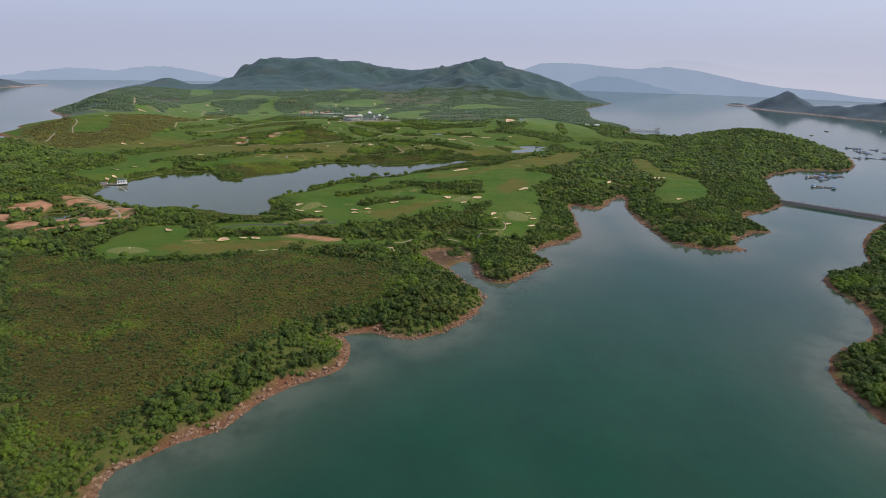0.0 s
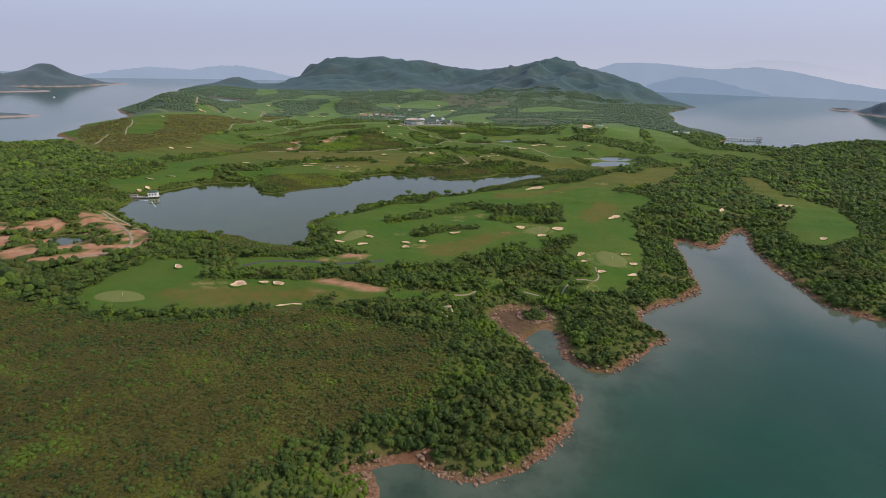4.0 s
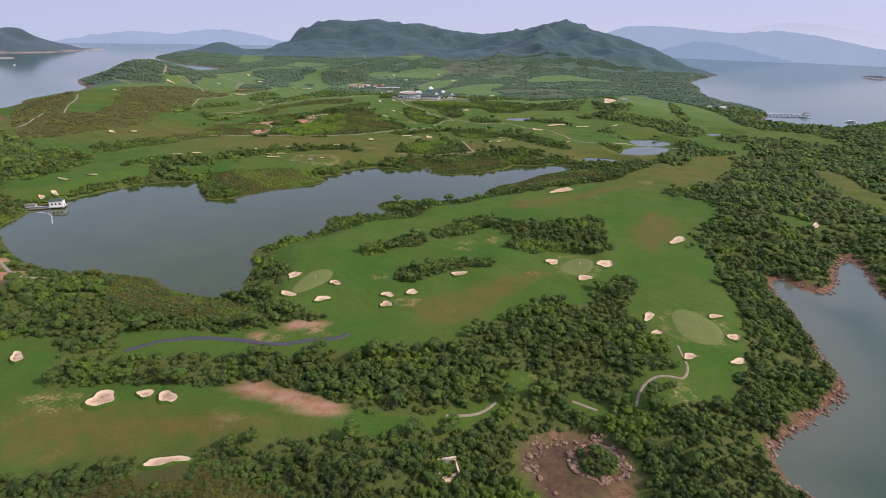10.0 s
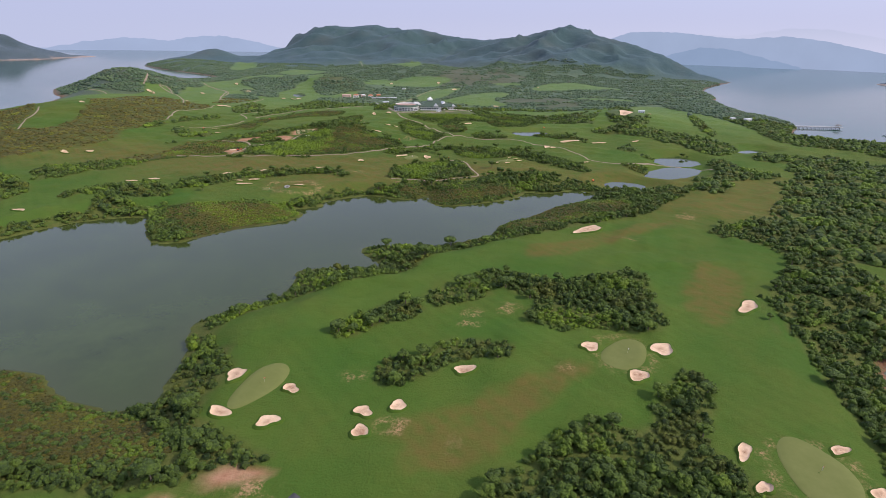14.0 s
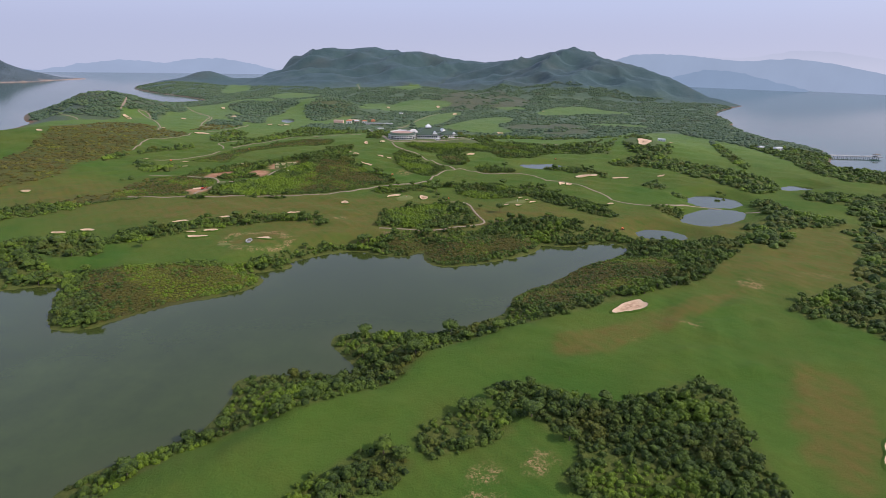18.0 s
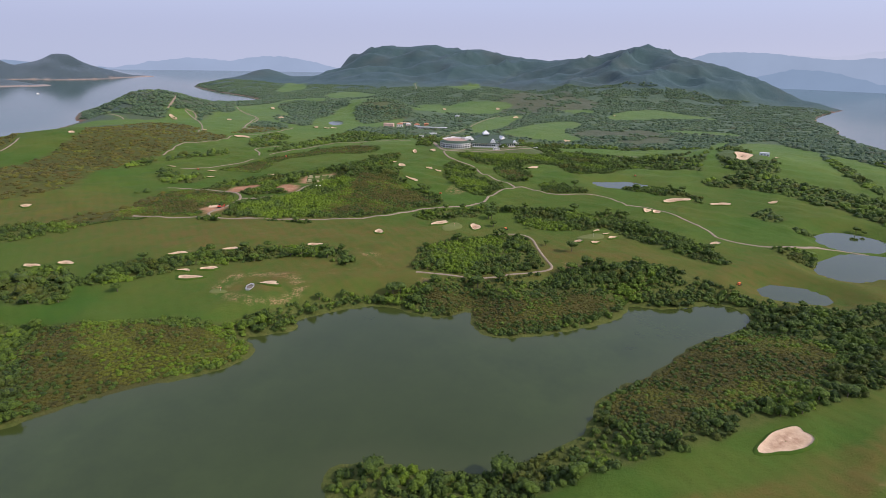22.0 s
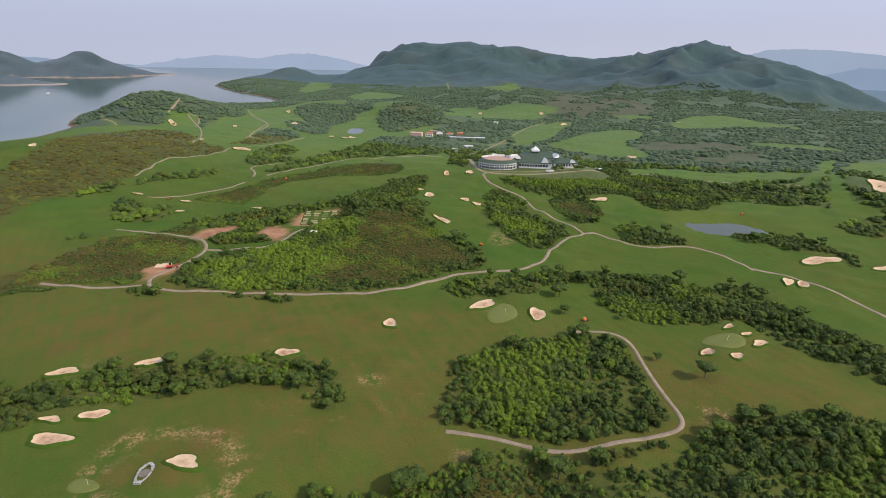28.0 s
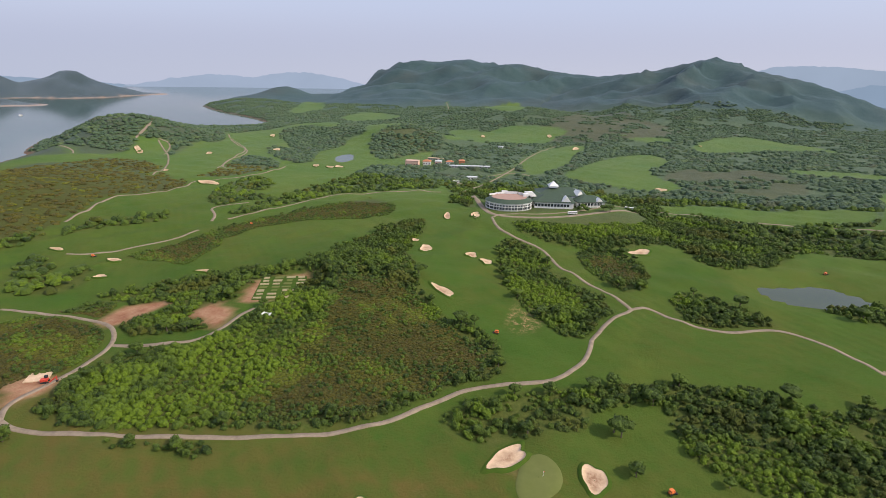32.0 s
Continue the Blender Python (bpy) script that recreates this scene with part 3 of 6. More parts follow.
# ---- world, sun ----
SUN_AZ, SUN_EL = radians(93), radians(39)      # from +y towards +x
world = bpy.data.worlds.new("world")
scene.world = world
world.use_nodes = True
wn, wl = world.node_tree.nodes, world.node_tree.links
wn.clear()
sky = wn.new("ShaderNodeTexSky")
sky.sky_type, sky.sun_disc = "NISHITA", False
sky.sun_elevation, sky.sun_rotation = SUN_EL, SUN_AZ
sky.air_density, sky.dust_density, sky.ozone_density, sky.altitude = 1.3, 5.0, 3.0, 100
veil = wn.new("ShaderNodeBackground")
veil.inputs[0].default_value, veil.inputs[1].default_value = (0.565, 0.62, 0.83, 1), 0.74
bg = wn.new("ShaderNodeBackground")
bg.inputs[1].default_value = 0.045
addw, wout = wn.new("ShaderNodeAddShader"), wn.new("ShaderNodeOutputWorld")
wl.new(sky.outputs[0], bg.inputs[0])
wl.new(bg.outputs[0], addw.inputs[0])
wl.new(veil.outputs[0], addw.inputs[1])
wl.new(addw.outputs[0], wout.inputs[0])
sun = new("sun", bpy.data.lights.new("sun", "SUN"))
sun.data.energy, sun.data.angle, sun.data.color = 3.3, radians(2.0), (1.0, 0.88, 0.70)
sun.matrix_world = look((0, 0, 0), (-math.sin(SUN_AZ) * math.cos(SUN_EL), -math.cos(SUN_AZ) * math.cos(SUN_EL), -math.sin(SUN_EL)))


# ---- materials ----
class Mat:
    """A small builder for node materials."""

    def __init__(self, name, rough=0.9, spec=0.3, sheen=0.0):
        self.m = bpy.data.materials.new(name)
        self.m.use_nodes = True
        self.n, self.l = self.m.node_tree.nodes, self.m.node_tree.links
        self.b = self.n["Principled BSDF"]
        self.b.inputs["Roughness"].default_value = rough
        self.b.inputs["Specular IOR Level"].default_value = spec
        # Blue-tinted sheen imitates aerial haze at low viewing angles.
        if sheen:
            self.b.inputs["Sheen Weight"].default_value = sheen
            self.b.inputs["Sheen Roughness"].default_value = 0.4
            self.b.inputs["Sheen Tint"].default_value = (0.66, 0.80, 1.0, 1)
        geo = self.n.new("ShaderNodeNewGeometry")
        self.pos, self.island = geo.outputs["Position"], geo.outputs["Random Per Island"]

    def noise(self, scale, detail=4.0, rough=0.6, lo=0.3, hi=0.7):
        t = self.n.new("ShaderNodeTexNoise")
        t.inputs["Scale"].default_value, t.inputs["Detail"].default_value, t.inputs["Roughness"].default_value = scale, detail, rough
        self.l.new(self.pos, t.inputs["Vector"])
        return self.ramp(t.outputs[0], lo, hi)

    def ramp(self, socket, lo, hi):
        r = self.n.new("ShaderNodeMapRange")
        r.inputs[1].default_value, r.inputs[2].default_value = lo, hi
        self.l.new(socket, r.inputs[0])
        return r.outputs[0]

    def attr(self, name):
        a = self.n.new("ShaderNodeAttribute")
        a.attribute_name = name
        return a.outputs["Fac"]

    def math(self, op, a, b):
        m = self.n.new("ShaderNodeMath")
        m.operation = op
        for i, v in enumerate((a, b)):
            if isinstance(v, (int, float)):
                m.inputs[i].default_value = v
            else:
                self.l.new(v, m.inputs[i])
        return m.outputs[0]

    def mix(self, fac, a, b):
        m = self.n.new("ShaderNodeMix")
        m.data_type = "RGBA"
        for i, v in ((0, fac), (6, a), (7, b)):
            if isinstance(v, (int, float)):
                m.inputs[i].default_value = v
            elif isinstance(v, tuple):
                m.inputs[i].default_value = (*v, 1)
            else:
                self.l.new(v, m.inputs[i])
        return m.outputs[2]

    def color(self, c):
        if isinstance(c, tuple):
            self.b.inputs["Base Color"].default_value = (*c, 1)
        else:
            self.l.new(c, self.b.inputs["Base Color"])
        return self

    def bump(self, socket, distance, strength=1.0):
        b = self.n.new("ShaderNodeBump")
        b.inputs["Distance"].default_value, b.inputs["Strength"].default_value = distance, strength
        self.l.new(socket, b.inputs["Height"])
        self.l.new(b.outputs[0], self.b.inputs["Normal"])
        return self


def ground_material():
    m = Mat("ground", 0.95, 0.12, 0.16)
    patch, fine, mid, wide = m.noise(0.012, 5), m.noise(0.9, 6, 0.7), m.noise(0.08, 5), m.noise(0.006, 6, 0.65)
    grass = m.mix(patch, (0.035, 0.103, 0.013), (0.075, 0.127, 0.019))
    grass = m.mix(m.math("MULTIPLY", m.noise(0.028, 6, 0.6, 0.52, 0.68), 0.55), grass, (0.029, 0.086, 0.008))
    grass = m.mix(m.math("MULTIPLY", m.noise(0.02, 7, 0.7, 0.45, 0.70), 0.32), grass, (0.136, 0.114, 0.024))
    grass = m.mix(m.math("MULTIPLY", fine, 0.5), grass, (0.070, 0.098, 0.012))
    grass = m.mix(m.math("MULTIPLY", m.noise(0.22, 6, 0.75, 0.5, 0.75), 0.4), grass, (0.040, 0.070, 0.008))
    stripe = m.n.new("ShaderNodeTexWave")
    stripe.inputs["Scale"].default_value, stripe.inputs["Distortion"].default_value, stripe.inputs["Detail"].default_value, stripe.inputs["Detail Scale"].default_value = 0.055, 2.5, 2.0, 0.3
    stripe.bands_direction = "DIAGONAL"
    m.l.new(m.pos, stripe.inputs["Vector"])
    grass = m.mix(m.math("MULTIPLY", m.ramp(stripe.outputs["Fac"], 0.2, 0.8), m.math("MULTIPLY", m.noise(0.01, 3, 0.5, 0.45, 0.6), 0.22)), grass, (0.078, 0.140, 0.020))
    grass = m.mix(m.math("MULTIPLY", m.attr("dry"), m.math("ADD", m.math("MULTIPLY", m.ramp(mid, -0.2, 0.75), 0.8), m.math("MULTIPLY", stripe.outputs["Fac"], 0.2))), grass, (0.126, 0.096, 0.025))
    bare = m.noise(0.035, 8, 0.75, 0.60, 0.70)
    grass = m.mix(m.math("MULTIPLY", m.math("MULTIPLY", bare, m.attr("dry")), 0.4), grass, (0.30, 0.19, 0.10))
    scar = m.math("MULTIPLY", m.attr("scar"), m.math("MULTIPLY", m.noise(0.7, 8, 0.8, 0.46, 0.58), m.noise(0.16, 3, 0.6, 0.42, 0.56)))
    grass = m.mix(scar, grass, (0.38, 0.235, 0.125))
    # Northern grass and scrub get paler colours, with distance haze painted in.
    grass = m.mix(m.math("MULTIPLY", m.ramp(m.attr("haze_mask"), 0.0, 0.4), 0.6), grass, m.mix(patch, (0.086, 0.160, 0.026), (0.124, 0.186, 0.036)))
    scrub = m.mix(m.noise(0.25, 6, 0.7), (0.056, 0.080, 0.016), (0.112, 0.118, 0.030))
    scrub = m.mix(m.math("MULTIPLY", m.attr("heath"), m.noise(0.03, 7, 0.65, 0.3, 0.6)), scrub, (0.064, 0.064, 0.020))
    scrub = m.mix(m.ramp(m.attr("haze_mask"), 0.1, 0.5), scrub, m.mix(m.noise(0.02, 8, 0.7), (0.060, 0.098, 0.046), (0.100, 0.130, 0.060)))
    scrub = m.mix(m.math("MULTIPLY", m.math("MULTIPLY", m.attr("heath"), m.attr("haze_mask")), 0.8), scrub, m.mix(m.noise(0.03, 7, 0.7), (0.062, 0.066, 0.030), (0.098, 0.090, 0.038)))
    # Mountain colour carries distance haze as a blue-grey cast.
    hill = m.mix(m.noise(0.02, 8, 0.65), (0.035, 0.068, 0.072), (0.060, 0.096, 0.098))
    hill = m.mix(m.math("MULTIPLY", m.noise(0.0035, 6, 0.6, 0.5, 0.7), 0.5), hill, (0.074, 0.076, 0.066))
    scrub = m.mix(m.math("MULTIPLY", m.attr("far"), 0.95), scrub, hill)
    rock = m.mix(m.noise(0.35, 8, 0.7), (0.080, 0.040, 0.022), (0.27, 0.155, 0.090))
    rock = m.mix(m.noise(0.05, 4, 0.6, 0.5, 0.65), rock, (0.15, 0.072, 0.036))
    dirt = m.mix(m.noise(0.12, 7, 0.7), (0.26, 0.105, 0.055), (0.44, 0.27, 0.16))
    mud = m.mix(m.noise(0.2, 7, 0.7), (0.058, 0.036, 0.022), (0.150, 0.092, 0.052))
    # Haze sheen strengthens with distance to the north.
    m.l.new(m.math("ADD", m.math("MULTIPLY", m.attr("haze_mask"), 0.10), 0.0), m.b.inputs["Sheen Weight"])
    c = m.mix(m.attr("grass"), scrub, grass)
    c = m.mix(m.attr("dirt"), c, dirt)
    c = m.mix(m.attr("mud"), c, mud)
    c = m.mix(m.attr("rock"), c, rock)
    m.color(c).bump(m.math("ADD", fine, m.math("MULTIPLY", mid, 2.0)), 0.45, 0.6)
    return m.m


def water_material(name, deep, shallow, rough, wave, amount, spec):
    m = Mat(name, rough, spec)
    big = m.noise(0.004, 3, 0.5)
    c = m.mix(m.attr("shallow"), m.mix(m.math("MULTIPLY", big, m.noise(0.03, 6, 0.7)), deep, tuple(1.7 * v for v in deep)), shallow)
    weed = m.math("MULTIPLY", m.math("MULTIPLY", m.attr("weed"), m.noise(0.035, 7, 0.65, 0.45, 0.65)), 0.6)
    m.color(m.mix(weed, c, (0.012, 0.030, 0.012)))
    w = m.noise(wave, 3, 0.6, 0.2, 0.8)
    m.bump(w, amount, 0.5)
    return m.m


def leaf_material(name, dark, light, bright, olive):
    m = Mat(name, 0.75, 0.25, HAZE_SHEEN)
    tone = m.attr("tone")
    c = m.mix(m.ramp(m.math("ADD", m.math("MULTIPLY", m.island, 0.85), tone), 0.38, 1.30), dark, light)
    c = m.mix(m.ramp(tone, 0.60, 0.95), c, bright)
    c = m.mix(m.ramp(tone, 0.38, 0.12), c, olive)
    c = m.mix(m.math("MULTIPLY", m.attr("south_dark"), 0.30), c, tuple(0.7 * v for v in dark))
    c = m.mix(m.math("MULTIPLY", m.noise(0.9, 6, 0.75, 0.45, 0.65), 0.5), c, tuple(0.6 * v for v in dark))
    c = m.mix(m.math("MULTIPLY", m.noise(1.7, 4, 0.7, 0.50, 0.66), 0.5), c, tuple(1.4 * v for v in light))
    m.color(c).bump(m.noise(2.2, 5, 0.75, 0.25, 0.75), 0.5, 0.9)
    thin, both = m.n.new("ShaderNodeBsdfTranslucent"), m.n.new("ShaderNodeMixShader")
    both.inputs[0].default_value = 0.10
    m.l.new(c, thin.inputs[0])
    m.l.new(m.b.outputs[0], both.inputs[1])
    m.l.new(thin.outputs[0], both.inputs[2])
    m.l.new(both.outputs[0], m.n["Material Output"].inputs[0])
    return m.m


def plain(name, a, b, scale=1.0, rough=0.85, spec=0.3, bump=0.0, bscale=3.0):
    m = Mat(name, rough, spec)
    m.color(m.mix(m.noise(scale, 6, 0.7), a, b))
    if bump:
        m.bump(m.noise(bscale, 5, 0.7), bump, 0.6)
    return m.m


HAZE_SHEEN = 0.02
M_GROUND = ground_material()
M_SEA = water_material("sea_water", (0.000, 0.034, 0.015), (0.094, 0.108, 0.076), 0.10, 0.35, 0.012, 0.26)
M_LAKE = water_material("lake_water", (0.031, 0.045, 0.010), (0.044, 0.058, 0.015), 0.08, 0.5, 0.03, 0.36)
M_LEAF = leaf_material("tree_leaves", (0.021, 0.044, 0.008), (0.094, 0.146, 0.018), (0.146, 0.226, 0.011), (0.104, 0.114, 0.014))
M_SHRUB = leaf_material("shrub_leaves", (0.040, 0.040, 0.005), (0.116, 0.104, 0.011), (0.136, 0.160, 0.011), (0.104, 0.084, 0.014))
M_BARK = plain("bark", (0.10, 0.08, 0.06), (0.18, 0.15, 0.11), 4)
m = Mat("bunker_sand", 0.95, 0.1)
damp = m.math("MULTIPLY", m.attr("hollow"), m.noise(0.35, 5, 0.7, 0.32, 0.62))
M_SAND = m.color(m.mix(damp, m.mix(m.noise(0.3, 6, 0.7), (0.50, 0.35, 0.22), (0.70, 0.52, 0.35)), (0.30, 0.17, 0.10))).bump(m.noise(4, 5, 0.7), 0.05, 0.6).m
M_GREEN = plain("putting_green", (0.118, 0.138, 0.034), (0.144, 0.158, 0.046), 0.15, 0.9, 0.2)
M_LIP = plain("bunker_grass", (0.036, 0.084, 0.008), (0.066, 0.100, 0.012), 0.3, 0.95, 0.15, 0.1)
M_PATH = plain("path_concrete", (0.20, 0.155, 0.11), (0.33, 0.262, 0.19), 0.25, 0.9, 0.2, 0.02)
M_TAR = plain("path_tarmac", (0.050, 0.050, 0.055), (0.085, 0.082, 0.085), 0.5, 0.9, 0.2)
M_ROCK = plain("shore_rock", (0.11, 0.058, 0.034), (0.36, 0.245, 0.165), 0.35, 0.9, 0.2, 0.4, 1.6)
M_WHITE = plain("white_render", (0.72, 0.71, 0.68), (0.80, 0.79, 0.77), 0.3, 0.7)
M_ROOF = plain("green_roof", (0.046, 0.074, 0.046), (0.066, 0.096, 0.060), 0.4, 0.6)
M_TERRACE = plain("terrace_paving", (0.34, 0.21, 0.16), (0.44, 0.30, 0.24), 0.3, 0.9)
M_GLASS = plain("dark_glass", (0.02, 0.03, 0.035), (0.035, 0.045, 0.05), 0.3, 0.15, 0.6)


# ---- plan arithmetic ----
def smooth(e0, e1, x):
    t = np.clip((x - e0) / (e1 - e0), 0, 1)
    return t * t * (3 - 2 * t)


def round_off(poly, turns=2, closed=True):
    p = np.array(poly, float)
    for _ in range(turns):
        q = np.roll(p, -1, 0)
        if closed:
            p = np.stack([0.75 * p + 0.25 * q, 0.25 * p + 0.75 * q], 1).reshape(-1, 2)
        else:
            mid = np.stack([0.75 * p[:-1] + 0.25 * p[1:], 0.25 * p[:-1] + 0.75 * p[1:]], 1).reshape(-1, 2)
            p = np.vstack([p[:1], mid, p[-1:]])
    return p


def signed(x, y, poly):
    """Distance to a closed outline, above zero inside."""
    p, q = poly, np.roll(poly, -1, 0)
    best, inside = np.full(x.shape, 1e18), np.zeros(x.shape, bool)
    for (ax, ay), (bx, by) in zip(p, q):
        dx, dy = bx - ax, by - ay
        ll = dx * dx + dy * dy
        if ll == 0:
            continue
        t = np.clip(((x - ax) * dx + (y - ay) * dy) / ll, 0, 1)
        np.minimum(best, (x - ax - t * dx) ** 2 + (y - ay - t * dy) ** 2, out=best)
        if ay != by:
            inside ^= ((ay > y) != (by > y)) & (x < (y - ay) / (by - ay) * dx + ax)
    return np.where(inside, 1, -1) * np.sqrt(best)


def signed_box(x, y, poly, pad):
    """signed(), worked out only near the outline; -pad elsewhere."""
    out = np.full(x.shape, -float(pad))
    lo, hi = poly.min(0) - pad, poly.max(0) + pad
    k = (x > lo[0]) & (x < hi[0]) & (y > lo[1]) & (y < hi[1])
    if k.any():
        out[k] = signed(x[k], y[k], poly)
    return out


def from_line(x, y, line):
    best, along = np.full(x.shape, 1e18), np.zeros(x.shape)
    for i in range(len(line) - 1):
        ax, ay = line[i][0], line[i][1]
        dx, dy = line[i + 1][0] - ax, line[i + 1][1] - ay
        t = np.clip(((x - ax) * dx + (y - ay) * dy) / (dx * dx + dy * dy + 1e-9), 0, 1)
        d = (x - ax - t * dx) ** 2 + (y - ay - t * dy) ** 2
        along = np.where(d < best, i + t, along)
        best = np.minimum(best, d)
    return np.sqrt(best), along


WAVES = np.random.RandomState(7).rand(64, 3)


def ripple(x, y, size, n=9, seed=0):
    """Smooth uneven ground of the given size of swell, within about -1 to 1."""
    out = np.zeros(np.shape(x))
    for i in range(n):
        a, b, c = WAVES[(i + seed * 11) % 64]
        k = 2 * math.pi / size * (0.6 + 0.9 * b)
        out = out + np.sin(k * (math.cos(6.283 * a) * x + math.sin(6.283 * a) * y) + 6.283 * c)
    return out / math.sqrt(n) / 1.4


LAND = round_off(COAST + COASTE[1:] + [(848, 2800), (700, 3300), (250, 3750), (-500, 4000), (-1250, 3950), (-1560, 3600)]
                 + [(-1750, 3350), (-1800, 3000), (-1640, 2620), (-1427, 2439), (-1067, 2221), (-1010, 2080), (-1060, 2010)]
                 + [(-1250, 1930), (-1260, 1720), (-1110, 1560)] + WEST[::-1] + [(-1100, 900), (-1100, 300), (-800, -150), (-380, -260), (-150, -60), (-128, 80)], 1)
LAKE_S = round_off(LAKE, 2)
EAST_S = round_off([(540, 626), (436, 530), (401, 461), (325, 429), (320, 397), (320, 366), (294, 316), (252, 299), (227, 271), (227, 240), (226, 200), (400, 60), (800, 200), (900, 600), (700, 690)], 2)
LEVELS = [(-352, 1168, 22, 16.5), (-205, 1422, 62, 22.6)]
COVE_S, ISLET = round_off(COVE, 2), (12.0, 457.0)
PONDS = [(round_off(p, 2), z) for p, z in ((POND1, 5), (POND2, 5), (POND3, 5), (POND4, 8.5), (POND5, 12), (POND6, 4), (POND7, 6))]
RIDGE_W = [(-1450, 3545, 12), (-1372, 3540, 58), (-1292, 3540, 98), (-1244, 3538, 140), (-1183, 3535, 150), (-1107, 3530, 188), (-960, 3515, 182), (-817, 3500, 196), (-705, 3485, 170), (-565, 3470, 178), (-430, 3455, 154), (-323, 3450, 139), (-216, 3425, 134)]
RIDGE_E = [(-216, 3425, 132), (-9, 3319, 157), (88, 3266, 184), (208, 3199, 214), (337, 3125, 168), (484, 3037, 135), (625, 2949, 83), (740, 2880, 25)]
HILLS = [(-190, 300, 95, 75, 8), (-305, 1190, 70, 80, 15), (-240, 1410, 150, 90, 12), (-1034, 1700, 120, 130, 46), (-800, 1255, 120, 140, 24), (-640, 1060, 70, 90, 10),
         (-1510, 2990, 75, 150, 34), (-1530, 2960, 190, 160, 18), (-1430, 2640, 160, 160, 16), (-555, 1890, 115, 95, 36), (-760, 1980, 120, 100, 20), (-420, 2450, 260, 200, 40), (-200, 2250, 260, 160, 14), (770, 1340, 130, 170, 20),
         (170, 1470, 110, 110, 18), (520, 560, 90, 80, 10), (600, 1150, 110, 120, 10)]


def height(x, y):
    x, y = np.asarray(x, float), np.asarray(y, float)
    shore = signed(x, y, LAND)
    h = 3.2 * smooth(0, 7, shore) + 8.0 * smooth(5, 60, shore) - 7 * smooth(0, 60, -shore)
    inland = smooth(25, 140, shore)
    h = h + inland * (1.3 * ripple(x, y, 120) + 0.95 * ripple(x, y, 34, seed=1) + 0.42 * ripple(x, y, 17, seed=5) + 1.5 * np.maximum(ripple(x, y, 24, seed=2), 0) * smooth(680, 740, y) * smooth(860, 800, y) * smooth(20, 50, x))
    for cx, cy, sx, sy, top in HILLS:
        h = h + top * np.exp(-((x - cx) / sx) ** 2 - ((y - cy) / sy) ** 2) * smooth(-30, 120, shore)
    rough = 1 + 0.21 * (1 - 2 * np.abs(ripple(x, y, 420, seed=2))) + 0.12 * (1 - 2 * np.abs(ripple(x, y, 190, seed=3))) + 0.03 * ripple(x, y, 70, seed=1)
    for line in (RIDGE_W, RIDGE_E):
        d, s = from_line(x, y, line)
        d = np.where(s < 0.001, d * 2.6, d) if line is RIDGE_W else d
        top = np.interp(s, range(len(line)), [p[2] for p in line])
        fall = np.clip(1 - d / ((1000 + 150 * ripple(x, y, 420, seed=4)) * np.clip(top / 165, 0.22, 1)), 0, 1)
        body = 11 * smooth(0, 60, shore) + (top - 11) * fall ** 1.75 * (1 + (rough - 1) * smooth(20, 160, d))
        h = np.where(shore > 1, np.maximum(h, body), h)
    isle = signed_box(x, y, EAST_S, 70)
    h = np.maximum(h, np.where(isle > -69, 3 * smooth(0, 6, isle) + 16 * smooth(5, 120, isle) - 7 * smooth(0, 60, -isle), h))
    cove = signed_box(x, y, COVE_S, 20)
    h = np.maximum(h, np.where(cove > -19, 0.7 * smooth(-8, 3, cove) - 0.25 + 0.2 * ripple(x, y, 9), -99))
    h = h + 4.2 * np.exp(-((x - ISLET[0]) / 9) ** 2 - ((y - ISLET[1]) / 8) ** 2)
    lake = signed_box(x, y, LAKE_S, 40)
    bank = 3.1 + np.maximum(h - 3.1, 1.0) * (0.10 + 0.90 * smooth(0, 34, -lake))
    h = np.where(lake > -39.9, np.where(lake > 0, 3.1 - 2.5 * smooth(0, 12, lake), bank), h)
    for cx, cy, r, z in LEVELS:
        k = smooth(r * 1.7, r, np.hypot(x - cx, y - cy))
        h = h + (z - h) * k
    for poly, z in PONDS:
        p = signed_box(x, y, poly, 30)
        h = np.where(p > -29.9, np.where(p > 0, z - 1.5, z + (h - z) * smooth(0, 28, -p) + 0.25), h)
    return h


WILD = (HW1, HW2, HW3, HW4, HW8, HW14, HW16, HW18, HL6)
GRASS = [round_off(p, 1) for p in (GA, GB, GN, GW, GT, G60, GC1, GC2, GC3, GR1, GR2, GR3, GR6, GR7, GR10, GR13, GR14, GR15, GR16, GR17, GE, GF1, GF2, GF3, GF4, GF5, GF6, GF7, GF8, GF9, GF10, GF11, GF12, G20, G21, G22, G23, G32, G41, G44, G45, G51, G54, G55)]
WOODS = [round_off(p, 1) for p in (FA, FB1, FB2, FC, FD, FP1, FP2, FP3, FP4, FP5, FP6, FP7, FP12, FP15, FP16, FP17, FE, W50, W51, WW5, WW6, WW7, WW9, WW10, WW11, WW12, WW13, WW17, WW18, WL1, WL2, WL3, WL4, WL5, E1, E2, E3, E4, E5, E6, E7, E8, E9, E10, E11) + WILD]
HEATH = [round_off(p, 1) for p in (SH1, SH2, SH3, SH4, SH5, SH7, SH9, SH21, SH22, HF1, HF2) + WILD]
BRIGHT = [round_off(p, 1) for p in (BG1, BG2, BG3, BG4, BG5, BG6, BG7, BG8, BG9, BG10, BG11)]
DRY = [round_off(p, 2) for p in (BR3, BR5, BR6, BR7, BR8)]
PARCHED = [round_off(p, 2) for p in (DY1, DY2, DY3)]
DIRT = [round_off(p, 1) for p in (MUD, DIRT1, DIRT2, DIRT3, PLOT, DIRT4, DIRT5)]


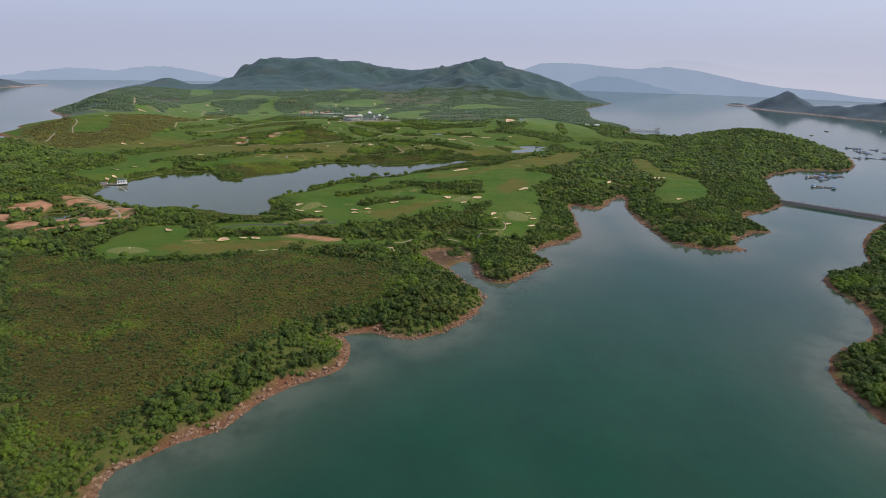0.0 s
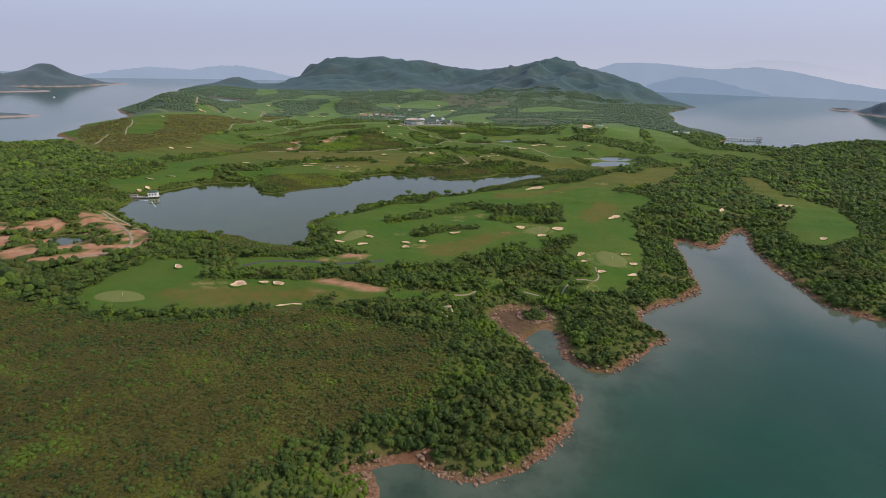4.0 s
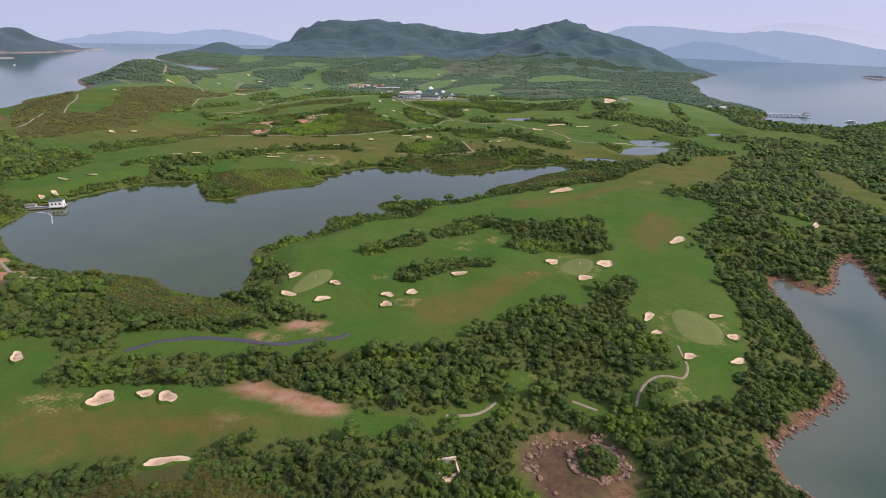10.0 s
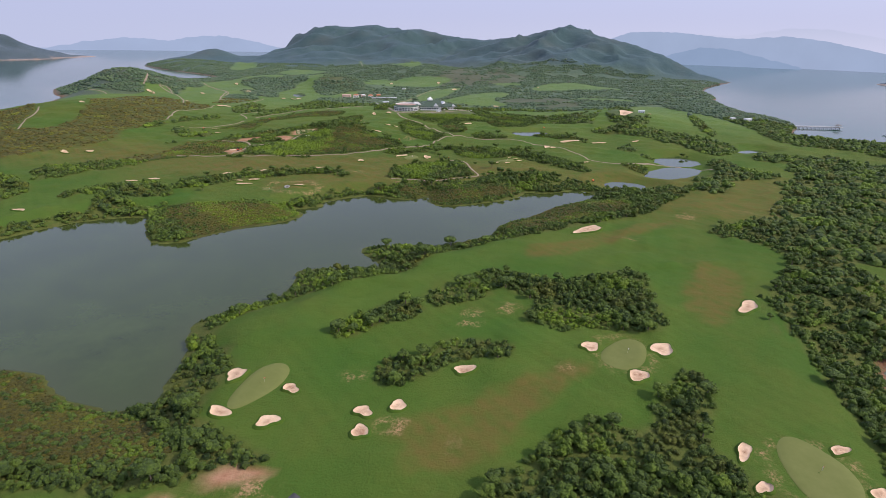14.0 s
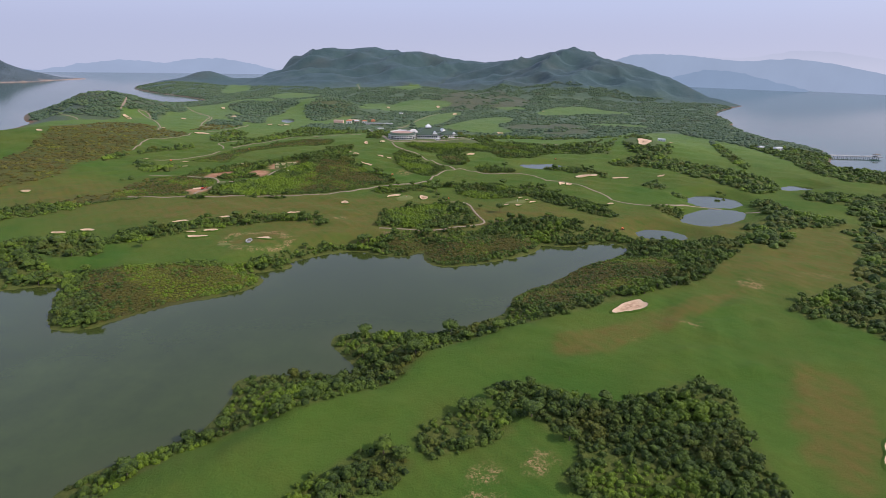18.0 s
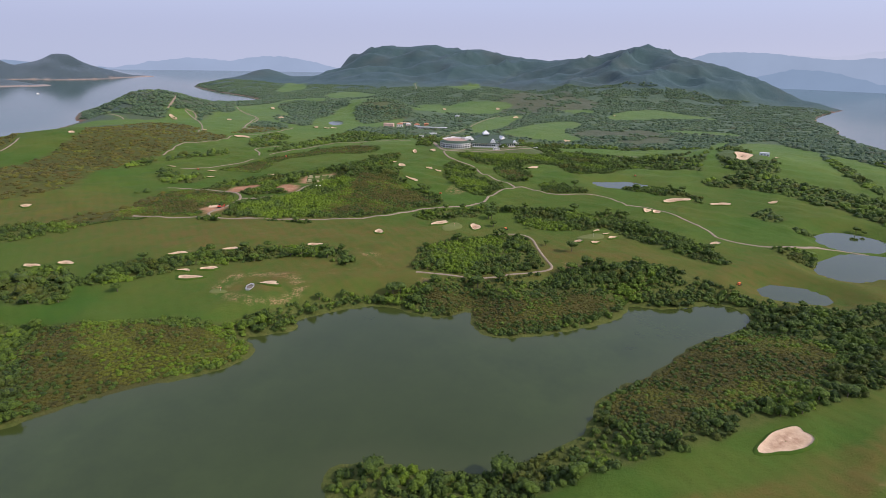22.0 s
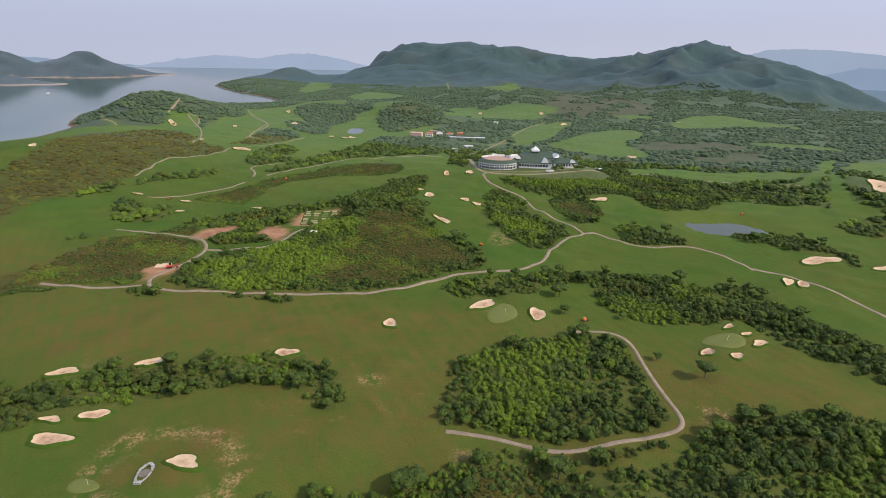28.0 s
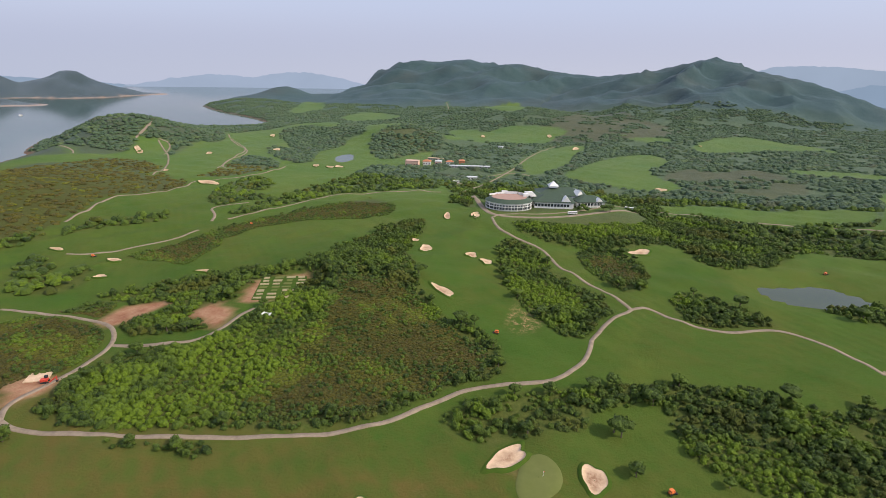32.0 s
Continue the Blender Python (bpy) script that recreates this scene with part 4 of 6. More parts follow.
# worn turf: x, y, inner and outer radius, stretch in y
SCARS = [(-262, 893, 23, 28, 0.8), (-74, 960, -9, 6, 0.8), (-64, 993, -9, 6, 0.9), (-159, 932, 3, 5.5, 0.9), (-193, 1188, -9, 9, 2.2), (78, 559, 18, 19, 0.9), (-59, 659, -9, 5, 0.9), (-39, 669, -9, 5, 0.9), (119, 872, -9, 9, 0.8), (20, 776, -9, 4, 0.5), (56, 797, -9, 5, 0.5), (56, 499, -9, 6, 0.9), (-9, 500, -9, 7, 0.5),
         (-85, 560, -9, 6, 0.7), (-60, 650, 3, 6, 0.8), (-110, 590, -9, 4, 0.7), (-215, 968, -9, 5, 0.7), (-215, 446, -9, 16, 0.3), (-118, 470, -9, 20, 0.25), (-60, 1105, -9, 12, 0.5), (20, 630, 14, 15, 1.1), (-10, 612, -9, 4, 0.6), (-128, 520, -9, 9, 0.5), (-150, 508, -9, 8, 0.4)]


def cover(x, y, shapes, pad=12):
    out = np.full(x.shape, -float(pad))
    for s in shapes:
        np.maximum(out, signed_box(x, y, s, pad), out=out)
    return out


def lane_distance(x, y, reach=30):
    out = np.full(x.shape, float(reach))
    for line in PATHS.values():
        p = np.array(line, float)
        lo, hi = p.min(0) - reach, p.max(0) + reach
        k = (x > lo[0]) & (x < hi[0]) & (y > lo[1]) & (y < hi[1])
        if k.any():
            out[k] = np.minimum(out[k], from_line(x[k], y[k], round_off(line, 2, False))[0])
    return out


def mesh_from(name, verts, faces, material, smooth_shade=True, parent=None, label="", attrs=None):
    """Quads or triangles from arrays, all of one size, as one object."""
    verts, faces = np.asarray(verts, np.float32), np.asarray(faces, np.int32)
    me = bpy.data.meshes.new(name)
    me.vertices.add(len(verts))
    me.vertices.foreach_set("co", verts.ravel())
    n = faces.shape[1]
    me.loops.add(faces.size)
    me.loops.foreach_set("vertex_index", faces.ravel())
    me.polygons.add(len(faces))
    me.polygons.foreach_set("loop_start", np.arange(0, faces.size, n, dtype=np.int32))
    me.polygons.foreach_set("use_smooth", np.full(len(faces), smooth_shade))
    for key, values in (attrs or {}).items():
        me.attributes.new(key, "FLOAT", "POINT").data.foreach_set("value", np.asarray(values, np.float32))
    me.update(calc_edges=True)
    me.materials.append(material)
    ob = new(name, me)
    if parent is not None:
        ob.parent = parent
    if label:
        ob["label"] = label
    return ob


def grid_faces(nx, ny):
    i = np.arange(nx - 1)[None, :] + nx * np.arange(ny - 1)[:, None]
    return np.stack([i, i + 1, i + nx + 1, i + nx], -1).reshape(-1, 4)


# ---- ground, sea, lake ----
def steps(lo, a, b, hi, fine, grow=1.07):
    mid = list(np.arange(a, b, fine))
    out, s, v = [], fine, a
    while v > lo:
        s *= grow
        v -= s
        out.append(v)
    up, s, v = [], fine, mid[-1]
    while v < hi:
        s *= grow
        v += s
        up.append(v)
    return np.array(out[::-1] + mid + up)


gx, gy = steps(-2000, -640, 420, 1250, 4.3, 1.025), steps(-350, 110, 1300, 4050, 4.3, 1.013)
X, Y = np.meshgrid(gx, gy)
Z = height(X, Y)
SHORE = signed(X, Y, LAND)
g_in, w_in, lane = cover(X, Y, GRASS), cover(X, Y, WOODS), lane_distance(X, Y)
edge = 2.0 * ripple(X, Y, 22, seed=2)
grass = smooth(-3, 2, g_in + edge) * (1 - smooth(-2, 4, w_in + edge) * 0.85)
grass = np.maximum(grass, 0.8 * smooth(9, 4, lane) * (Z > 3))
dry = np.maximum(smooth(-10, 12, cover(X, Y, DRY, 24) + 3 * edge), 0.75 * smooth(800, 930, Y + 0.1 * X) * smooth(1120, 1010, Y) + 0.2 * smooth(1100, 1200, Y) + 0.12 * ripple(X, Y, 90, seed=4))
dry = np.maximum(dry, 0.85 * smooth(-3, 4, cover(X, Y, PARCHED) + 1.5 * edge))
dry = np.clip(dry, 0, 1)
dirt = smooth(-3, 3, cover(X, Y, DIRT[1:]) + edge)
mud = smooth(-2, 4, signed_box(X, Y, COVE_S, 12) + edge) * smooth(2.2, 1.2, Z)
scar = np.zeros_like(X)
for cx, cy, r0, r1, sq in SCARS:
    q = np.hypot(X - cx, (Y - cy) / sq)
    scar = np.maximum(scar, smooth(r0 - 3, r0 + 1, q) * smooth(r1 + 3, r1 - 1, q))
dirt = np.maximum(dirt, smooth(-4, 4, signed_box(X, Y, DIRT[0], 12) + edge) * smooth(-0.25, 0.25, ripple(X, Y, 30, seed=5) + 0.5 * edge))
isle_d = signed_box(X, Y, EAST_S, 70)
lake_d, heath_d = signed_box(X, Y, LAKE_S, 40), cover(X, Y, HEATH)
rock = smooth(4.6, 1.6, np.maximum(SHORE, isle_d) + 1.2 * edge + 2.2 * ripple(X, Y, 55, seed=4)) * smooth(-25, -6, np.maximum(SHORE, isle_d))
rock = rock * (1 - mud)
# Mask for the haze-blue hill colour: high, northern and far western ground.
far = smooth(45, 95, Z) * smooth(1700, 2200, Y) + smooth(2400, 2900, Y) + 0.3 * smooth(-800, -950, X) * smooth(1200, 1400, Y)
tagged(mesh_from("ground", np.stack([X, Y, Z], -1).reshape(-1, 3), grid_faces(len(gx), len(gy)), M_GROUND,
                 attrs={"grass": grass.ravel(), "dry": dry.ravel(), "dirt": dirt.ravel(), "mud": mud.ravel(), "scar": scar.ravel(), "rock": rock.ravel(), "far": np.clip(far, 0, 1).ravel(), "heath": smooth(-4, 4, heath_d + edge).ravel(), "haze_mask": smooth(1180, 1900, Y).ravel()}),
       "rolling golf course ground with mown fairways, heath and rocky shore", "ground", kind="structure")



def on_grid(field):
    """A field of the ground's grid, read between its points."""
    def read(x, y):
        x, y = np.asarray(x, float), np.asarray(y, float)
        i = np.clip(np.searchsorted(gx, x) - 1, 0, len(gx) - 2)
        j = np.clip(np.searchsorted(gy, y) - 1, 0, len(gy) - 2)
        u, v = np.clip((x - gx[i]) / (gx[i + 1] - gx[i]), 0, 1), np.clip((y - gy[j]) / (gy[j + 1] - gy[j]), 0, 1)
        return (field[j, i] * (1 - u) + field[j, i + 1] * u) * (1 - v) + (field[j + 1, i] * (1 - u) + field[j + 1, i + 1] * u) * v
    return read


level, shore_at, grass_at, wood_at, lane_at = on_grid(Z), on_grid(np.maximum(SHORE, isle_d)), on_grid(g_in), on_grid(w_in), on_grid(lane)
lake_at, heath_at, bright_at = on_grid(lake_d), on_grid(heath_d), on_grid(cover(X, Y, BRIGHT))

CX, CY = -60.0, 400.0
ang = np.linspace(0, 2 * math.pi, 221)[:-1]
rad = np.concatenate([np.linspace(0.5, 900, 110), np.geomspace(920, 4480, 40)])
RR, AA = np.meshgrid(rad, ang)
sx, sy = CX + RR * np.cos(AA), CY + RR * np.sin(AA)
sd = np.maximum(signed(sx, sy, LAND), signed_box(sx, sy, EAST_S, 70))
# Inlet water is paler: silt, with sky reflection put into its colour.
silt_and_sky = smooth(400, 500, sy) * smooth(280, 200, sx)
shallow = smooth(-34, -2, sd + 6 * ripple(sx, sy, 60)) * (0.5 - 0.2 * silt_and_sky) + smooth(-95, -10, sd + 9 * ripple(sx, sy, 80)) * (0.24 + 0.46 * silt_and_sky)
idx = np.arange(len(ang) * len(rad)).reshape(len(ang), len(rad))
nxt = np.roll(idx, -1, 0)
sf = np.stack([idx[:, :-1], idx[:, 1:], nxt[:, 1:], nxt[:, :-1]], -1).reshape(-1, 4)
tagged(mesh_from("sea", np.stack([sx, sy, np.zeros_like(sx)], -1).reshape(-1, 3), sf, M_SEA, attrs={"shallow": shallow.ravel(), "weed": (smooth(-60, -8, sd + 8 * ripple(sx, sy, 50)) * (1 - silt_and_sky)).ravel()}),
       "calm green-blue sea with pale shallows along the shore", "sea", kind="structure")


def water_sheet(name, poly, z, label, grow=10):
    c = poly.mean(0)
    lo, hi = poly.min(0) - grow, poly.max(0) + grow
    xs, ys = np.linspace(lo[0], hi[0], 60), np.linspace(lo[1], hi[1], 60)
    px, py = np.meshgrid(xs, ys)
    d = signed(px, py, poly)
    f = grid_faces(60, 60)
    f = f[(d.ravel()[f] > -grow).any(1)]
    return tagged(mesh_from(name, np.stack([px, py, np.full_like(px, z)], -1).reshape(-1, 3), f, M_LAKE, attrs={"shallow": smooth(-20, 2, -d).ravel()}), label, name, kind="structure")


water_sheet("lake", LAKE_S, 3.1, "still grey-green reservoir lake between wooded banks")
for poly, z in PONDS:
    water_sheet("pond", poly, z, "small still pond beside a fairway", 4)

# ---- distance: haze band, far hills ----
# Emissive ring: haze painted as a glow, brighter on the sunward side.
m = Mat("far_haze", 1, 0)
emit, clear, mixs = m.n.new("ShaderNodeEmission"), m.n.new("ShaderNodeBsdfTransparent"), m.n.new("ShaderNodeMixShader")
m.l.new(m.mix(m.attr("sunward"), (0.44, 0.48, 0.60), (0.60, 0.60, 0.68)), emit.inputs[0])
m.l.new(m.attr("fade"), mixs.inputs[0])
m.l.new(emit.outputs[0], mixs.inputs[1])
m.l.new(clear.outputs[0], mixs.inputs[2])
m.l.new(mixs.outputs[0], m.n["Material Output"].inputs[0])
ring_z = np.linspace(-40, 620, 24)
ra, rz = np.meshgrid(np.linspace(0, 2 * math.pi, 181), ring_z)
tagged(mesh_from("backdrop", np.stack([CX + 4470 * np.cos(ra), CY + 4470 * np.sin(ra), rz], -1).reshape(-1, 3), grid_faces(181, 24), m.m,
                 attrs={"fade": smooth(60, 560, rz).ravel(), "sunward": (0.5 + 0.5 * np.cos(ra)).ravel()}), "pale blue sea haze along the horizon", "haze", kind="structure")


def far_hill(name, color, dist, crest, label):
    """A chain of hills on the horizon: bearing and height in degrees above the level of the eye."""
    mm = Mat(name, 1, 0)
    # Haze is painted in: the hills glow an even pale blue, unshaded.
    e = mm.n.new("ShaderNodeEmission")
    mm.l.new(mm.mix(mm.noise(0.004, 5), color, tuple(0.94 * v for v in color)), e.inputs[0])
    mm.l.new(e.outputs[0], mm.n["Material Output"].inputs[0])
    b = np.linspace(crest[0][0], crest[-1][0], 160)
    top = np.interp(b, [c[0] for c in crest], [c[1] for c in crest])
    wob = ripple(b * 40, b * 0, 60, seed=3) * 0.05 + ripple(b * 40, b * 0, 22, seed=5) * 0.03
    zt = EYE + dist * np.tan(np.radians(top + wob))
    br = np.radians(b)
    rows = []
    for k, (dd, zz) in enumerate(((0, np.full_like(b, -2.0)), (60, 0.5 * zt), (120, zt), (200, zt * 0.4))):
        rows.append(np.stack([(dist + dd) * np.sin(br), (dist + dd) * np.cos(br), np.maximum(zz, -2.0)], -1))
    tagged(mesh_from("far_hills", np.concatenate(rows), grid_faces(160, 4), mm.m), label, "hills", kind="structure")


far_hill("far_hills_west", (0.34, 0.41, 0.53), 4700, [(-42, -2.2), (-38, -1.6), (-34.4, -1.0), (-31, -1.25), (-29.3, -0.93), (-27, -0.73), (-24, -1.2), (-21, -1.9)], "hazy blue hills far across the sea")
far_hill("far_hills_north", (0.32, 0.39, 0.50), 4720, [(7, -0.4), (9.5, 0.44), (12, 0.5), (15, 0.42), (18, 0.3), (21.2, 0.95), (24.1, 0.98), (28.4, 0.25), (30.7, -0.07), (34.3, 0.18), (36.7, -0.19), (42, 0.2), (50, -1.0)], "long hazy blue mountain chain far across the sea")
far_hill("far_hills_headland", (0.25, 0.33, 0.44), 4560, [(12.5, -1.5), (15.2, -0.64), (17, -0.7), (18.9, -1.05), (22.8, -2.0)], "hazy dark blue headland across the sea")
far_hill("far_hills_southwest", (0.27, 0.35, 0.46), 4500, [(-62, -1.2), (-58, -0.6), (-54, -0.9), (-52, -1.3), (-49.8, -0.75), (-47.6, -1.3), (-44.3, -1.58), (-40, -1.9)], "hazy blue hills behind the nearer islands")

# Scrub colour shifted to blue-grey, with the haze of distance painted in.
M_ISLE = Mat("hazed_island_scrub", 0.95, 0.15, 0.25)
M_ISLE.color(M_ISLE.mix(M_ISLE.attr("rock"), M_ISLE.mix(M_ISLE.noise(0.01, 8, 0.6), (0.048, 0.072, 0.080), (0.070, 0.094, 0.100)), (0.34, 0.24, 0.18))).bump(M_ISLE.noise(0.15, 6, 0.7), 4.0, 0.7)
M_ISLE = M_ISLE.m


def island(ridge, width, label):
    r = np.array(ridge, float)
    lo, hi = r[:, :2].min(0) - width, r[:, :2].max(0) + width
    xs, ys = np.linspace(lo[0], hi[0], 90), np.linspace(lo[1], hi[1], 90)
    px, py = np.meshgrid(xs, ys)
    d, s = from_line(px, py, ridge)
    top = np.interp(s, range(len(ridge)), r[:, 2])
    w = width * (0.35 + 0.65 * top / r[:, 2].max()) * (1 + 0.15 * ripple(px, py, width * 0.9, seed=4))
    z = top * np.clip(1 - d / w, -0.2, 1) ** 1.0 * (1 + 0.10 * ripple(px, py, width * 0.5, seed=2)) - 1.0
    f = grid_faces(90, 90)
    f = f[(z.ravel()[f] > -1.5).any(1)]
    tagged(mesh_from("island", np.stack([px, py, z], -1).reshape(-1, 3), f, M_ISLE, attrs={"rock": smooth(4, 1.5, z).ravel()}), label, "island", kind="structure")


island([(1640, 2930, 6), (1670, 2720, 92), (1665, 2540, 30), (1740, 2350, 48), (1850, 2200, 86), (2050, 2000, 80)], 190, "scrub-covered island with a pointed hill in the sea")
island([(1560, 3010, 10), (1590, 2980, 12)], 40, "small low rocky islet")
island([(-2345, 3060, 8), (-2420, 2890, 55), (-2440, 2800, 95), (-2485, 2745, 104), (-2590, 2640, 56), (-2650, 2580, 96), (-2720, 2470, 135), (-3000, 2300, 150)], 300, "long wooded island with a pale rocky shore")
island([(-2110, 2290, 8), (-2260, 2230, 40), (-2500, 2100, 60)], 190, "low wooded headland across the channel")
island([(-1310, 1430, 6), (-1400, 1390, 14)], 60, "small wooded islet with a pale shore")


# ---- vegetation ----
RNG = np.random.RandomState(11)
# Far leaves: haze put in as paler, bluer colour and stronger sheen.
HAZE_SHEEN = 0.10
M_FARLEAF = leaf_material("hazed_far_leaves", (0.048, 0.088, 0.042), (0.080, 0.126, 0.054), (0.112, 0.156, 0.056), (0.092, 0.106, 0.052))


def ico(sub):
    bm = bmesh.new()
    bmesh.ops.create_icosphere(bm, subdivisions=sub, radius=1.0)
    v = np.array([p.co[:] for p in bm.verts])
    f = np.array([[q.index for q in p.verts] for p in bm.faces])
    bm.free()
    return v, f


ICO1 = ico(1)


def crown_shape(lobes, sprays, leaf, seed, flat=0.75, core=ICO1, spread=0.55):
    """A crown of radius 1 out of uneven lobes with sprays of leaves on them."""
    r = np.random.RandomState(seed)
    v, f = core
    vs, fs, n, hubs = [], [], 0, []
    for k in range(lobes):
        a = 6.283 * (k / lobes + 0.1 * r.rand())
        size = 1.0 if lobes == 1 else 0.52 + 0.22 * r.rand()
        hub = np.zeros(3) if lobes == 1 else np.array([math.cos(a) * spread, math.sin(a) * spread, 0.45 * r.rand() - 0.1]) * (0.6 + 0.5 * r.rand())
        if lobes > 2 and k == 0:
            hub = np.array([0.1, 0.0, 0.42])
        jit = size * (0.74 + 0.42 * r.rand(len(v)))
        vs.append((v * jit[:, None] + hub) * np.array([1, 1, flat]))
        fs.append(f + n)
        n += len(v)
        hubs.append((hub, size))
    for k in range(sprays):
        hub, size = hubs[k % lobes]
        a, u = r.rand() * 6.283, r.rand() * 1.2 - 0.2
        w = math.sqrt(max(0, 1 - u * u))
        d = np.array([math.cos(a) * w, math.sin(a) * w, u])
        c = (hub + d * size * (0.85 + 0.35 * r.rand())) * np.array([1, 1, flat])
        nrm = d + r.randn(3) * 0.6
        nrm /= np.linalg.norm(nrm)
        t1 = np.cross(nrm, r.randn(3))
        t1 /= np.linalg.norm(t1)
        t2 = np.cross(nrm, t1)
        s = leaf * (0.6 + 0.8 * r.rand())
        vs.append(np.array([c + t1 * s, c + t2 * s * 0.6 - nrm * s * 0.2, c - t1 * s * 0.8 - nrm * s * 0.3, c - t2 * s * 0.6 + nrm * s * 0.1]))
        fs.append(np.array([[0, 1, 2], [0, 2, 3]]) + n)
        n += 4
    return np.concatenate(vs), np.concatenate(fs)


def octa():
    v = np.array([(1, 0, 0), (0.31, 0.95, 0), (-0.81, 0.59, 0), (-0.81, -0.59, 0), (0.31, -0.95, 0), (0.5, 0.36, 0.75), (-0.19, 0.59, 0.75), (-0.62, 0, 0.75), (-0.19, -0.59, 0.75), (0.5, -0.36, 0.75), (0, 0, 1.05)], float)
    f = [(i, (i + 1) % 5, 5 + i) for i in range(5)] + [((i + 1) % 5, 5 + (i + 1) % 5, 5 + i) for i in range(5)] + [(5 + i, 5 + (i + 1) % 5, 10) for i in range(5)]
    return v, np.array(f)


DOME = octa()
NEAR = [crown_shape(4, 38, 0.22, s, 0.85, DOME, 0.6) for s in range(8)]
TUFT = [crown_shape(1, 6, 0.40, 120 + s, 0.7, DOME) for s in range(8)]
BUSH = [crown_shape(1, 9, 0.36, 60 + s, 0.8, DOME) for s in range(8)]
MOUND = [crown_shape(1, 0, 0.3, 160 + s, 0.75, DOME) for s in range(8)]
HEAD = [crown_shape(2, 0, 0.3, 180 + s, 0.8, DOME, 0.4) for s in range(8)]


def scatter(lo, hi, spacing):
    nx, ny = int((hi[0] - lo[0]) / spacing), int((hi[1] - lo[1]) / spacing)
    px, py = np.meshgrid(np.arange(nx), np.arange(ny))
    px = lo[0] + (px + RNG.rand(ny, nx)) * spacing
    py = lo[1] + (py + RNG.rand(ny, nx)) * spacing
    return px.ravel(), py.ravel()


def plantable(x, y):
    """Wooded or heath ground: true where something may grow, and true where it is heath."""
    shore, g, w = shore_at(x, y), grass_at(x, y), wood_at(x, y)
    wob = 2.0 * ripple(x, y, 25, seed=5)
    ok = (shore > 2.4 + 0.9 * wob - 2.0 * ripple(x, y, 55, seed=4)) & ((g + wob < 0) | (w + wob > 0))
    ok &= (lake_at(x, y) < -1.0) & ((cover(x, y, DIRT[1:] + [COVE_S], 8) < -1.5) | (np.hypot(x - ISLET[0], y - ISLET[1]) < 7)) & ((signed_box(x, y, DIRT[0], 8) < -1.5) | (ripple(x, y, 30, seed=5) < -0.2)) & (lane_at(x, y) > 4.5)
    for poly, _ in PONDS:
        ok &= signed_box(x, y, poly, 12) < -2
    for bx, by, a, b, _ in BUNKERS + GREENS:
        ok &= np.hypot(x - bx, y - by) > max(a, b) * 1.15 + 2
    for bx, by, r in CLEARINGS:
        ok &= np.hypot(x - bx, y - by) > r
    return ok, heath_at(x, y) + 2 * wob > 0


CLEARINGS = [(-235, 1405, 48), (-190, 1420, 55), (-150, 1430, 40)]


def plant(name, x, y, radius, templates, material, label, category, lift=0.45, tall=1.0):
    """Many crowns in one mesh."""
    z = level(x, y)
    pick = RNG.randint(0, len(templates), len(x))
    turn, tone = RNG.rand(len(x)) * 6.283, RNG.rand(len(x))
    tone = np.clip(0.20 * tone + 0.41 + 0.27 * ripple(x, y, 60, seed=1) + 0.20 * ripple(x, y, 19, seed=4) + 0.38 * smooth(-6, 6, bright_at(x, y)), 0, 1)
    # Plants turn darker towards the south end, unevenly.
    south_dark = smooth(470, 390, y + 0.2 * x) * (0.75 + 0.25 * ripple(x, y, 45, seed=3))
    vs, fs, ts, south_darks, n = [], [], [], [], 0
    for k, (tv, tf) in enumerate(templates):
        i = np.nonzero(pick == k)[0]
        if not len(i):
            continue
        c, s = np.cos(turn[i])[:, None], np.sin(turn[i])[:, None]
        r = radius[i][:, None]
        st = tall * (0.85 + 0.4 * RNG.rand(len(i)))[:, None]
        v = np.stack([x[i][:, None] + r * (c * tv[:, 0] - s * tv[:, 1]), y[i][:, None] + r * (s * tv[:, 0] + c * tv[:, 1]),
                      z[i][:, None] + r * st * (tv[:, 2] + lift)], -1)
        vs.append(v.reshape(-1, 3))
        fs.append((tf[None] + (np.arange(len(i)) * len(tv))[:, None, None]).reshape(-1, 3) + n)
        ts.append(np.repeat(tone[i], len(tv)))
        south_darks.append(np.repeat(south_dark[i], len(tv)))
        n += len(i) * len(tv)
    return tagged(mesh_from(name, np.concatenate(vs), np.concatenate(fs), material, False, attrs={"tone": np.concatenate(ts), "south_dark": np.concatenate(south_darks)}), label, category, kind="stuff")


def corridor(x, y):
    """How near the flight line, which runs from south to north and bears west at its end."""
    line = [(0, 60), (-70, 650), (-160, 1000), (-200, 1250)]
    cape = from_line(x, y, [(240, 470), (330, 600), (430, 700)])[0] + 150
    isle = from_line(x, y, [(330, 400), (240, 240)])[0] + 170
    west = from_line(x, y, [(-440, 600), (-480, 700), (-470, 860)])[0] + 200
    return np.minimum(np.minimum(from_line(x, y, line)[0], cape), np.minimum(isle, west))


